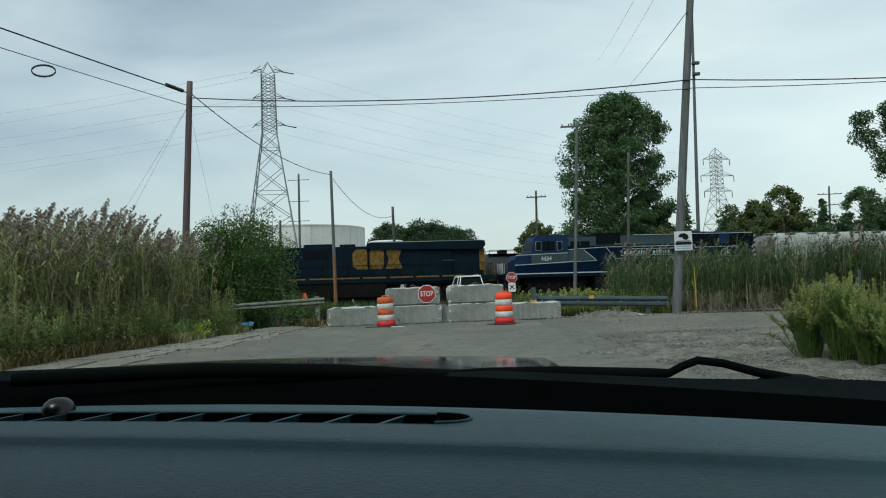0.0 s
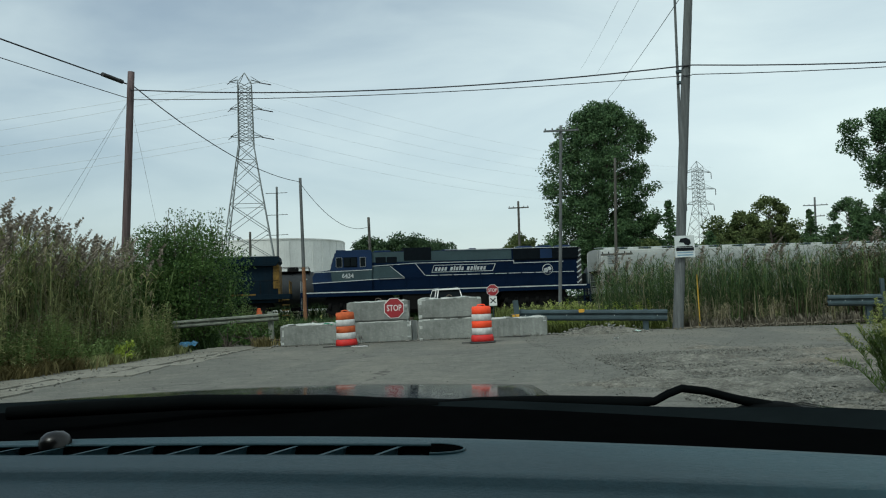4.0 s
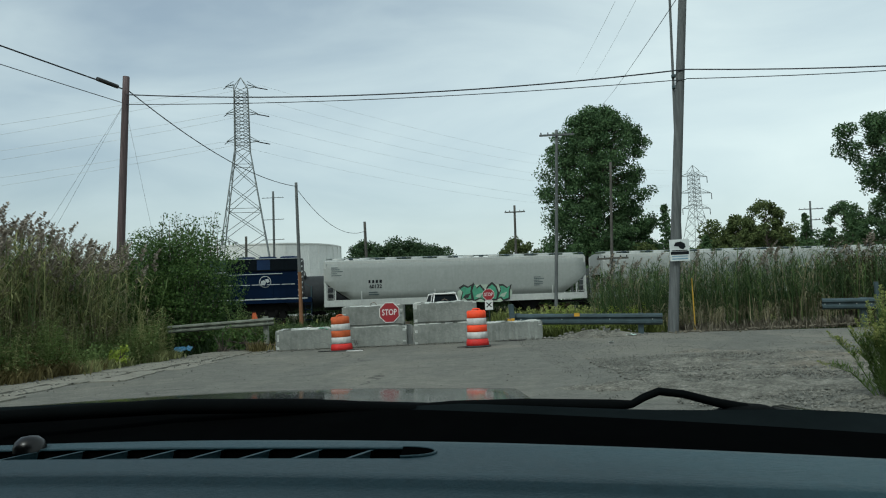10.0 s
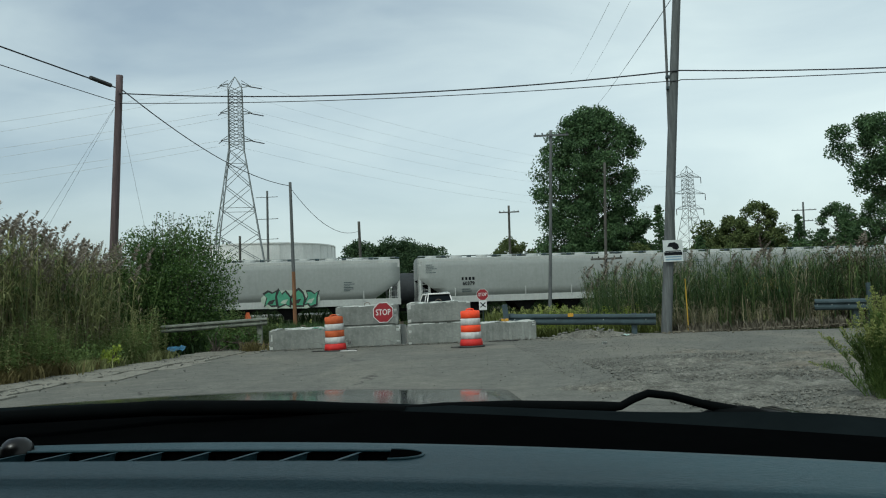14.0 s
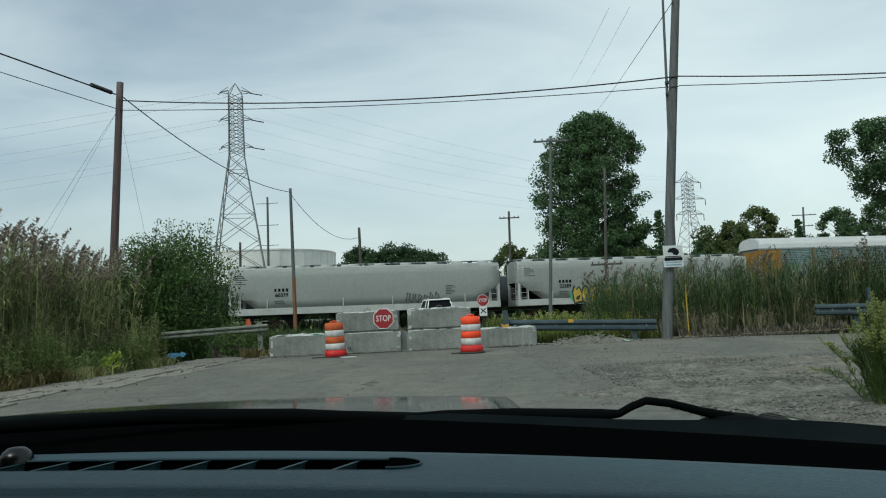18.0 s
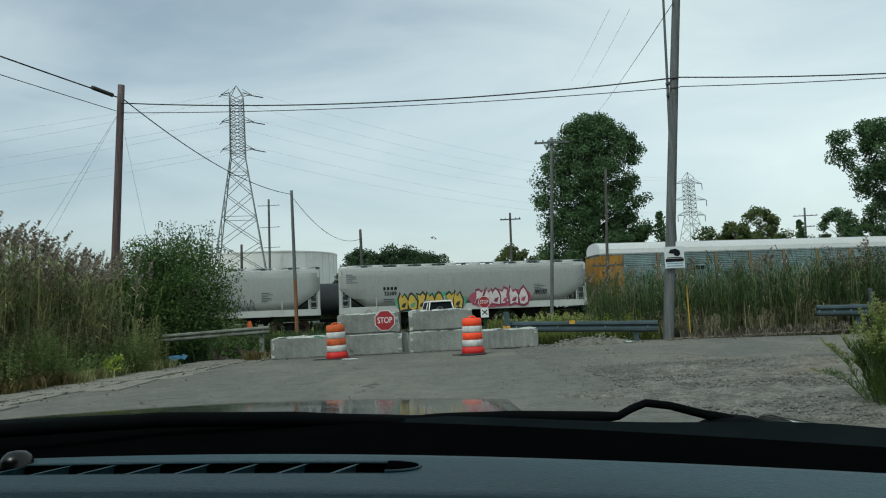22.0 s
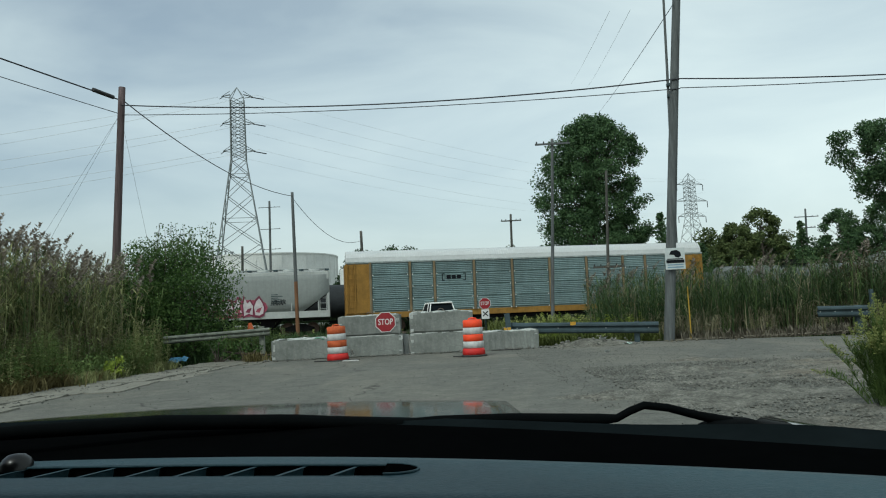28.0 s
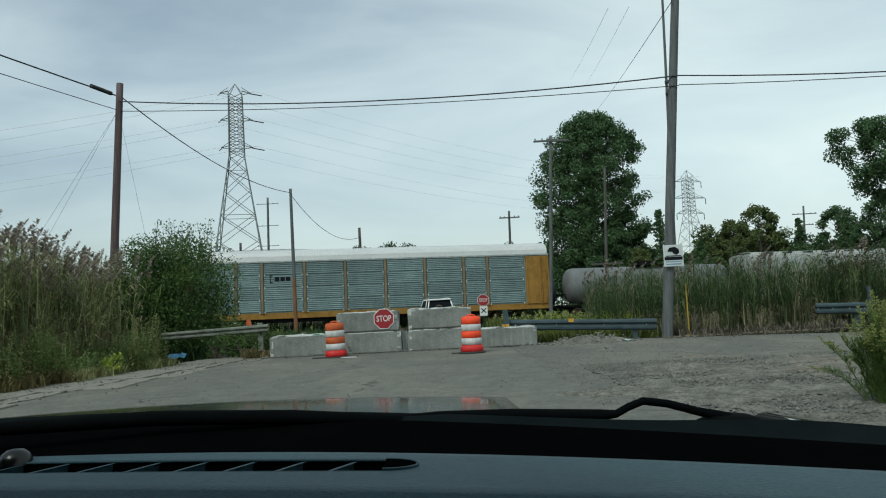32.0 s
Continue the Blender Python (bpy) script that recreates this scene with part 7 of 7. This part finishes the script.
def goldenrod(m, h, spread, n, seed, label, lean=0.0):
    """Arching leafy stems from one root, each ending in a loose feathery flower head."""
    r = random.Random(seed)
    th = thing("goldenrod_plant", m, label, "weed", "goldenrod by the car")
    bm = bmesh.new()
    verts, faces, heads = [], [], []
    for _ in range(n):
        a = r.uniform(0, 6.28)
        k = r.uniform(0.15, 1) ** 0.8
        t = Vector((math.cos(a) * spread * k + lean * r.uniform(0.4, 1.2), math.sin(a) * spread * k, h * r.uniform(0.72, 1.08) * (1 - 0.35 * k * k)))
        b0 = Vector((t.x * 0.34, t.y * 0.34, 0))
        mid = b0.lerp(t, 0.55) + Vector((0, 0, 0.13 * h))
        tube(bm, [b0, mid, t], [0.006, 0.0045, 0.0025], 4)
        for i in range(150):
            f = r.uniform(0.06, 0.99)
            p = b0.lerp(mid, f * 2) if f < 0.5 else mid.lerp(t, f * 2 - 1)
            d = Vector((r.uniform(-1, 1), r.uniform(-1, 1), r.uniform(0.2, 1.5))).normalized()
            s = d.cross(Vector((0, 0, 1))).normalized()
            l = 0.1 * r.uniform(0.6, 1.3) * (1.15 - 0.35 * f)
            q = len(verts)
            verts.extend((p, p + d * l * 0.5 + s * 0.0045, p + d * l + Vector((0, 0, -0.012)), p + d * l * 0.5 - s * 0.0045))
            faces.append((q, q + 1, q + 2, q + 3))
        if r.random() < 0.75:
            heads.append((mid.lerp(t, 0.72), t - mid, r.uniform(0.7, 1.25)))
    part("stem", bm, M["goldenrod"], th)
    mesh_of("foliage", verts, faces, M["goldenrod"], th)
    fv, ff = [], []
    for p, d, k in heads:
        place = Matrix.Translation(p) @ Vector((0, 0, 1)).rotation_difference(d.normalized()).to_matrix().to_4x4() @ Matrix.Scale(k, 4)
        q = len(fv)
        fv.extend(place @ v for v in HEAD[0])
        ff.extend(tuple(i + q for i in f) for f in HEAD[1])
    tagged(mesh_of("flowering_top", fv, ff, M["flower"], th), "yellow-green flower heads", kind="stuff")
    return th


def flower_head():
    """A loose yellow-green plume of short drooping twigs set with small florets."""
    r = random.Random(401)
    verts, faces = [], []
    for i in range(120):
        f = r.random()
        a = r.uniform(0, 6.28)
        w = 0.05 * (1 - f) * r.random() + 0.006
        p = Vector((math.cos(a) * w, math.sin(a) * w, 0.24 * f + 0.3 * w))
        u = Vector((r.uniform(-1, 1), r.uniform(-1, 1), r.uniform(-0.2, 1))).normalized() * r.uniform(0.012, 0.026)
        v = u.cross(Vector((r.uniform(-1, 1), r.uniform(-1, 1), r.uniform(-1, 1)))).normalized() * 0.006
        q = len(verts)
        verts.extend((p, p + u * 0.5 + v, p + u, p + u * 0.5 - v))
        faces.append((q, q + 1, q + 2, q + 3))
    return verts, faces


HEAD = flower_head()
for x, y, h, w, n, seed, lean in ((4.5, 7.1, 0.84, 0.3, 60, 41, -0.04), (4.76, 6.8, 0.96, 0.34, 60, 42, 0.0), (5.05, 7.2, 0.95, 0.36, 50, 43, 0.06), (5.28, 6.7, 0.82, 0.38, 46, 44, 0.1), (4.8, 6.15, 0.72, 0.36, 46, 45, 0.0), (4.85, 5.55, 0.55, 0.34, 40, 46, 0.05), (5.35, 6.05, 0.66, 0.36, 40, 47, 0.1), (5.85, 6.5, 0.6, 0.36, 36, 48, 0.1)):
    goldenrod(pose(x, y, 0, 0, 0, seed * 40), h, w, n, seed, "feathery green goldenrod with yellow-green tips beside the lane")
goldenrod(pose(4.62, 7.25, 0), 0.58, 0.1, 3, 49, "goldenrod stems leaning low over the gravel", -0.72)
goldenrod(pose(4.6, 7.3, 0), 0.84, 0.1, 3, 50, "goldenrod stems leaning over the gravel", -0.36)

# trees beyond the track
tree(pose(17.7, 91, -0.5), 24.3, (7.0, 5.8), 3.0, 51, "large dark green broadleaf tree beside the track", "leaf_dark", 165, 0.29, 560, 0.5, (1.3, 0), shape=(1.1, 0.45, 0.135), profile=((0, 0.84), (0.1, 0.9), (0.3, 0.92), (0.42, 0.88), (0.52, 1.0), (0.7, 1.0), (0.82, 0.78), (0.94, 0.5), (1.0, 0.2)))
tree(pose(21.6, 90, -0.5), 12.0, (4.4, 3.6), 2.0, 52, "dark green broadleaf tree joined to a larger one", "leaf_dark", 170, 0.27, 120, 0.3, shape=(1.05, 0.5, 0.15))
tree(pose(47.2, 74, -0.5), 18.2, (6.6, 5), 10.5, 53, "dark open-crowned tree at the wood's edge", "leaf_dark", 240, 0.27, 110, 0.45, (-2.5, 0), shape=(1.05, 0.5, 0.13), profile=((0, 0.35), (0.15, 0.7), (0.3, 0.75), (0.5, 0.98), (0.75, 0.9), (0.9, 0.6), (1.0, 0.25)))
for i, (x, y, h, w, leaf) in enumerate(((32, 92, 7.4, 3.0, "leaf_olive"), (36, 92, 10.4, 3.3, "leaf_olive"), (40, 94, 12.4, 3.6, "leaf_olive"), (45.5, 96, 6.8, 3.0, "leaf_far"), (50.2, 95, 11.8, 3.6, "leaf_dark"), (55, 92, 13, 4.2, "leaf_dark"), (27, 94, 7.6, 3.2, "leaf_dark"), (9.4, 100, 9.6, 3.6, "leaf_olive"), (22, 96, 8.0, 4.0, "leaf_dark"), (16.5, 88, 8.4, 3.6, "leaf_dark"), (22.6, 87, 7.4, 2.6, "leaf_olive"), (29.5, 96, 7.0, 4.0, "leaf_dark"), (39, 97, 8.8, 4.6, "leaf_dark"), (46.5, 99, 6.6, 4.6, "leaf_dark"), (57, 96, 9.5, 4.5, "leaf_dark"))):
    tree(pose(x, y, -0.5), h, (w, w), 1.2, 60 + i, "dark green tree in a row beyond the railway" if leaf != "leaf_olive" else "olive green tree in a row beyond the railway", leaf, 190, 0.27, 90, 0.2, shape=(0.9, 0.6, 0.18))
for i, (x, y, h) in enumerate(((25.7, 88, 12.2), (31, 90, 8.4), (43.4, 91, 10.6), (48.4, 90, 10.4), (53.5, 88, 11.5))):
    conifer(pose(x, y, -0.5), h, 2.3, 80 + i, "dark narrow conifer beyond the railway")
for i, (x, y, h, w) in enumerate(((-16.5, 150, 15.0, 3.6), (-12, 148, 14.0, 4.2), (-7, 150, 14.8, 4.4), (-2.6, 152, 13.6, 3.2), (-20.5, 156, 12.4, 3.0), (-9.5, 146, 11, 4.5), (-4.5, 146, 11.5, 4), (-15, 146, 11.5, 4))):
    tree(pose(x, y, -1), h, (w * 1.35, w), -1.5, 90 + i, "distant green tree in a belt beyond the railway", "leaf_far", 300, 0.42, 52, 0.3)
for i, (x, y, w, h, leaf) in enumerate(((13.3, 24.6, 0.9, 2.4, "leaf_red"), (15.0, 25.4, 1.3, 2.6, "leaf_red"))):
    shrub("bush", pose(x, y, -0.2), w, w, h, 110 + i, "reddish brown shrub among the reeds", leaf, 130, 0.075, 34, "bush", 6)

# a low hedge line closing the far side
vs, fs = [], []
r_h = random.Random(77)
for i in range(150):
    x = -260 + i * 4.2 + r_h.uniform(-1.5, 1.5)
    if -62 < x < -27:
        continue
    leaf_cloud(vs, fs, Vector((x, 215 + r_h.uniform(-8, 8), 2.5)), r_h.uniform(3.5, 5.5), 150, 0.9, r_h, flat=0.9)
tagged(mesh_of("far_woods", vs, fs, M["leaf_far"]), "low line of far woods", "woods", kind="stuff")

def belt(name, x0, x1, y, lo, hi, n, r, seed, label, material):
    """Overlapping foliage of trees that cannot be told apart."""
    rg = random.Random(seed)
    vs, fs = [], []
    for i in range(n):
        x = rg.uniform(x0, x1)
        top = lo + (hi - lo) * (0.6 + 0.6 * noise.noise((x * 0.22, seed, 0)))
        leaf_cloud(vs, fs, Vector((x, y + rg.uniform(-3, 3), rg.uniform(lo, top))), r * rg.uniform(0.7, 1.3), 130, 0.42, rg)
    tagged(mesh_of(name, vs, fs, M[material]), label, "woods", kind="stuff")


belt("tree_belt", -19, 0.5, 150, 9, 15.2, 110, 1.5, 71, "dense green belt of distant trees", "leaf_far")
belt("tree_belt", 34.5, 42.5, 98, 5, 10.6, 70, 1.3, 72, "dense olive trees massed beyond the railway", "leaf_olive")
belt("tree_belt", 14, 34, 98, 4.5, 7.5, 90, 1.1, 73, "low dark bushes massed beyond the railway", "leaf_dark")
belt("tree_belt", 42, 66, 97, 4.5, 8.6, 150, 1.3, 74, "dark trees massed beyond the railway", "leaf_dark")

# standing tank wagons on the second track
for i, x in enumerate((-27, -11.5, 4.0, 19.5)):
    th = thing("tank_wagon", on_track(x, SIDE + 6.5), "standing dark tank wagon on the second track", "freight wagon", "standing wagons")
    keep = len(WHEELS)
    tank_car(th, 13.8, 1.45, 2.4, "tank_dark")
    del WHEELS[keep:]
build_train()


# ---- the car that carries the camera ----
def build_car():
    th = thing("car_front", pose(0, 0, 0), "dark car seen from inside: grey dashboard, wipers and glossy black bonnet", "car")

    def front(x):
        return 1.187 - 0.19 * x - 0.21 * x * x
    xs = [-0.9 + i * 0.05 for i in range(45)]

    def near_cut(x):
        return 0.925 - 0.2 * (x + 0.0) - 0.1 * x * x
    # dashboard top: from the glass edge back over a crease to the occupants
    bm = bmesh.new()
    rows = []
    for f, z in ((0.0, 0.88), (0.01, 0.897), (0.04, 0.9)):
        rows.append([(x, front(x) - f, z) for x in xs])

    def slot(x, k):
        """Far and near edge of the long defroster opening."""
        return (1.103 - 0.2 * x - 0.1 * x * x, 1.023 - 0.2 * x - 0.05 * x * x)[k]
    def far(x):
        return min(slot(x, 0) + 0.003, front(x) - 0.045) if x > 0.34 else slot(x, 0) + 0.003
    far_rows = rows + [[(x, far(x), 0.9) for x in xs]]
    loft(bm, far_rows)
    right = [x for x in xs if x > 0.34]
    loft(bm, [[(x, far(x), 0.9) for x in right], [(x, min(far(x) - 0.02, slot(x, 1) - 0.003), 0.9) for x in right]])
    rows = [[(x, min(far(x) - 0.02, slot(x, 1) - 0.003), 0.9) for x in xs], [(x, min(far(x) - 0.04, near_cut(x) + 0.02), 0.9005) for x in xs], [(x, min(far(x) - 0.05, near_cut(x)), 0.8985) for x in xs], [(x, near_cut(x) - 0.007, 0.8915) for x in xs], [(x, near_cut(x) - 0.02, 0.889) for x in xs], [(x, near_cut(x) - 0.08, 0.8855) for x in xs], [(x, 0.58 - 0.1 * x, 0.865) for x in xs], [(x, 0.42, 0.72) for x in xs], [(x, 0.38, 0.45) for x in xs]]
    loft(bm, rows)
    bmesh.ops.recalc_face_normals(bm, faces=bm.faces[:])
    part("dashboard", bm, M["dash"], th, "blue-grey textured dashboard", smooth=True)
    # opening: well with its darkness put into the colour, frame and slanted vanes
    left = [x for x in xs if x <= 0.36]
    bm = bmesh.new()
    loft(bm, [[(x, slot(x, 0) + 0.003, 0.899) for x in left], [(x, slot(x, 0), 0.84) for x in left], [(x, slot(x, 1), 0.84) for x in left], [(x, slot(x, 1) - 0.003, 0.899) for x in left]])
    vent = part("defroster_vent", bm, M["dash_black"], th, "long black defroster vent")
    bm = bmesh.new()
    for k in (0, 1):
        tube(bm, [(x, slot(x, k), 0.8985) for x in left], 0.0018, 6)
    cx, cy, hw = 0.35, (slot(0.35, 0) + slot(0.35, 1)) / 2, (slot(0.35, 0) - slot(0.35, 1)) / 2 - 0.004
    e = [(cx + 0.045 * math.sin(math.pi * i / 12), cy + hw * math.cos(math.pi * i / 12) - 0.2 * 0.05 * math.sin(math.pi * i / 12)) for i in range(13)]
    tube(bm, [(a, b, 0.9015) for a, b in e], 0.0018, 6)
    part("vent_frame", bm, M["dash"], vent)
    # flat black plate on the surface stands in for the opening's dark rounded end
    bm = bmesh.new()
    prism(bm, [(a, b) for a, b in e], 0.8995, 0.902, axis="z")
    part("vent_end", bm, M["dash_black"], vent)
    for i in range(13):
        x = 0.285 - i * 0.0745
        bm = bmesh.new()
        a, b = Vector((x + 0.022, slot(x + 0.022, 0), 0.897)), Vector((x - 0.014, slot(x - 0.014, 1), 0.897))
        d = (b - a).normalized()
        s = Vector((-d.y, d.x, 0)) * 0.0032
        loft(bm, [[a - s, a + s], [b - s, b + s]])
        loft(bm, [[a - s, b - s], [a - s + Vector((-0.006, 0, -0.03)), b - s + Vector((-0.006, 0, -0.03))]])
        part("vane", bm, M["dash"], vent)
    bm = bmesh.new()
    lathe(bm, [(0.024, 0.896), (0.0235, 0.905), (0.02, 0.9125), (0.0125, 0.9185), (0.0, 0.9205)], 20, c=(-0.235, 1.15, 0))
    part("light_sensor", bm, M["sensor"], th, "black domed light sensor", smooth=True)
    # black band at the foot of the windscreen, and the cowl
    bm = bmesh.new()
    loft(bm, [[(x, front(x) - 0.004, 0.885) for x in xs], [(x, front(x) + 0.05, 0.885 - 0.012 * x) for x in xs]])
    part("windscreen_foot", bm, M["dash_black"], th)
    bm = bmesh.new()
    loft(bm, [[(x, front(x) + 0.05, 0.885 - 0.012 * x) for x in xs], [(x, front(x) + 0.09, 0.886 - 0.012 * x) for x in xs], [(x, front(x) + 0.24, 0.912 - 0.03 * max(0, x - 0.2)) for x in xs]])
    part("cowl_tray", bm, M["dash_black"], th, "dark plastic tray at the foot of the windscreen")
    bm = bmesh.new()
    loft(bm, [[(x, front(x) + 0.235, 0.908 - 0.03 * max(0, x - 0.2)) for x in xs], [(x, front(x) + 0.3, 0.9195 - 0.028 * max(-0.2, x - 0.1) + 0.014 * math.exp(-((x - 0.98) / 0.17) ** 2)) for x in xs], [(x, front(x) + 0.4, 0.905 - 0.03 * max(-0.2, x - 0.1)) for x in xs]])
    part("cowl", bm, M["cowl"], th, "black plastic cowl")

    # bonnet: crowned middle, a fall at its edge, then the wing
    def hood_z(x, y):
        c = -0.3
        u = (x - c)
        z = 0.9 - 0.055 * (y - 1.5) - 0.02 * max(0, y - 2.0) ** 2
        z -= 0.028 * u * u
        edge = 0.93 - 0.02 * (y - 1.5)
        for s in (1, -1):
            t = s * u - edge
            if t > 0:
                z -= 0.15 * min(1, t / 0.16) ** 0.8
                t2 = s * u - edge - 0.42
                if t2 > 0:
                    z += 0.03 * math.sin(min(1, t2 / 0.25) * math.pi)
        return z
    bm = bmesh.new()
    hx = [-1.5 + i * 0.06 for i in range(51)]
    rows = [[(x, y - 0.1 * (x + 0.3) ** 2 * 0.6, hood_z(x, y)) for x in hx] for y in [1.5 + 0.08 * j for j in range(11)]]
    rows.append([(x, 2.36 - 0.06 * (x + 0.3) ** 2, hood_z(x, 2.3) - 0.03) for x in hx])
    rows.append([(x, 2.4 - 0.06 * (x + 0.3) ** 2, hood_z(x, 2.3) - 0.16) for x in hx])
    rows.append([(x, 2.4 - 0.06 * (x + 0.3) ** 2, 0.3) for x in hx])
    loft(bm, rows)
    part("bonnet", bm, M["hood"], th, "glossy black bonnet", smooth=True)
    bm = bmesh.new()
    rows = []
    for j in range(9):
        y = 1.56 + 0.055 * j
        rows.append([(1.21 + 0.06 * i, y - 0.02 * i, 0.813 - 0.2 * 0.06 * i - (0.4 if y < 1.8 else 1.5) * (y - 1.8) ** 2) for i in range(9)])
    loft(bm, rows)
    part("wing", bm, M["hood"], th, "glossy black wing", smooth=True)
    # wipers
    bm = bmesh.new()
    tube(bm, [(0.3, 1.38, 0.902), (0.42, 1.375, 0.904), (0.55, 1.38, 0.9), (0.71, 1.38, 0.892), (0.745, 1.385, 0.892), (0.77, 1.39, 0.903), (0.8, 1.4, 0.911), (0.845, 1.4, 0.904), (0.9, 1.4, 0.887), (0.96, 1.4, 0.872)], [0.008, 0.011, 0.012, 0.011, 0.0075, 0.0075, 0.0075, 0.0075, 0.008, 0.01], 8)
    part("wiper_arm", bm, M["wiper"], th)
    bm = bmesh.new()
    tube(bm, [(-0.4, 1.3, 0.932), (-0.1, 1.36, 0.93), (0.15, 1.36, 0.92), (0.35, 1.36, 0.905)], [0.012, 0.014, 0.013, 0.01], 8)
    part("wiper_blade", bm, M["wiper"], th)
    bm = bmesh.new()
    lathe(bm, [(0.07, 0.84), (0.06, 0.868), (0.035, 0.877), (0, 0.879)], 14, c=(0.96, 1.4, 0))
    part("wiper_pivot", bm, M["wiper"], th)
    # unseen cabin round the camera: roof, rear wall, sides and floor in dark trim
    # roof reaches further forward on the left only to shade that half of the dashboard
    bm = bmesh.new()
    prism(bm, [(-0.68, -3.7), (1.08, -3.7), (1.08, 0.05), (0.6, 0.12), (0.2, 0.6), (-0.68, 0.7)], 1.44, 1.48, axis="z")
    part("roof_lining", bm, M["dash_black"], th)
    # unseen wall added on the left to keep side light off the dashboard
    bm = bmesh.new()
    prism(bm, [(-3.7, 0.9), (0.9, 0.9), (1.25, 0.92), (0.7, 1.45), (-3.7, 1.45)], -0.72, -0.68, axis="x")
    part("side_trim", bm, M["dash_black"], th)
    bm = bmesh.new()
    box(bm, (0.2, -3.7, 0.9), (1.7, 0.05, 1.1), 0.01)
    part("rear_trim", bm, M["dash_black"], th)
    for s in (-1, 1):
        bm = bmesh.new()
        box(bm, (0.2 + s * 0.88, -1.6, 0.55), (0.05, 4.4, 0.7), 0.02)
        part("door_trim", bm, M["dash_black"], th)
    bm = bmesh.new()
    box(bm, (0.2, -1.6, 0.2), (1.7, 4.4, 0.04))
    part("cabin_floor", bm, M["dash_black"], th)
    return th


CAR = build_car()


# ---- an insect that darts past before the windscreen ----
def flying_insect(m):
    th = thing("flying_insect", m, "small dark flying insect with pale wings", "insect")
    bm = bmesh.new()
    lathe(bm, [(0.0, -0.024), (0.005, -0.02), (0.0065, -0.008), (0.0045, 0.0), (0.007, 0.008), (0.006, 0.016), (0.004, 0.019), (0.005, 0.024), (0.0, 0.028)], 10, axis="x")
    part("body", bm, M["black"], th, smooth=True)
    for k in (-1, 1):
        bm = bmesh.new()
        prism(bm, [(0.008, 0.0), (0.014, k * 0.012), (0.006, k * 0.03), (-0.006, k * 0.032), (-0.01, k * 0.02), (0.0, 0.0)][::k], 0.005, 0.0056, axis="z")
        part("wing", bm, M["retro"], th, "pale thin wing")
    return th


INSECT = flying_insect(pose(0.0, 6.0, 3.0))


# ---- what moves ----
def motions():
    ts = [i * 0.5 for i in range(65)]
    for th, mid in TRAIN:
        walk(th, [(t, on_track(mid - run(t), SIDE)) for t in ts])
    tw = [i * 0.2 for i in range(161)]
    for ob, x, r in WHEELS:
        walk(ob, [(t, Matrix.Translation((x, 0, r)) @ Matrix.Rotation(-(run(t) - run(0)) * 1.0129 / r, 4, "Y")) for t in tw])
    walk(CAR, [
        (0, pose(-0.2778, -2.9878, 0.0865, 0.646, 0, -0.188)),
        (0.5, pose(-0.1904, -1.9526, 0.0641, 0.436, 0, -0.228)),
        (1, pose(-0.1365, -1.1657, 0.0607, 0.330, 0, -0.239)),
        (1.5, pose(-0.0871, -0.5594, 0.0165, 0.184, 0, -0.219)),
        (2, pose(-0.0175, -0.2190, 0.0257, 0.145, 0, -0.300)),
        (2.5, pose(-0.0208, -0.0490, 0.0065, 0.041, 0, -0.464)),
        (3, pose(-0.0414, -0.0331, 0.0422, 0.217, 0, -0.263)),
        (3.5, pose(-0.0313, -0.0091, 0.0229, 0.051, 0, -0.334)),
        (4.5, pose(0, 0, 0)),
        (32.0, pose(0, 0, 0)),
    ])
    walk(INSECT, [
        (0, pose(-7.0, 6.0, 11.0, 0, 10, 20)),
        (21.4, pose(-0.35, 6.0, 6.2, 0, 10, 20)),
        (21.7, pose(0.06, 6.0, 4.2, 0, 25, 20)),
        (21.8, pose(0.165, 6.0, 2.75, 0, 30, 20)),
        (21.9, pose(0.257, 6.0, 2.042, 20, 35, 20)),
        (22.0, pose(0.345, 6.0, 1.693, 30, 15, 15)),
        (22.1, pose(0.432, 6.0, 1.346, 20, 20, 15)),
        (22.3, pose(0.6, 6.0, 0.65, 10, 20, 10)),
        (22.6, pose(0.9, 6.2, 0.05, 0, 0, 0)),
        (32.0, pose(0.95, 6.3, 0.05, 0, 0, 0)),
    ])


motions()
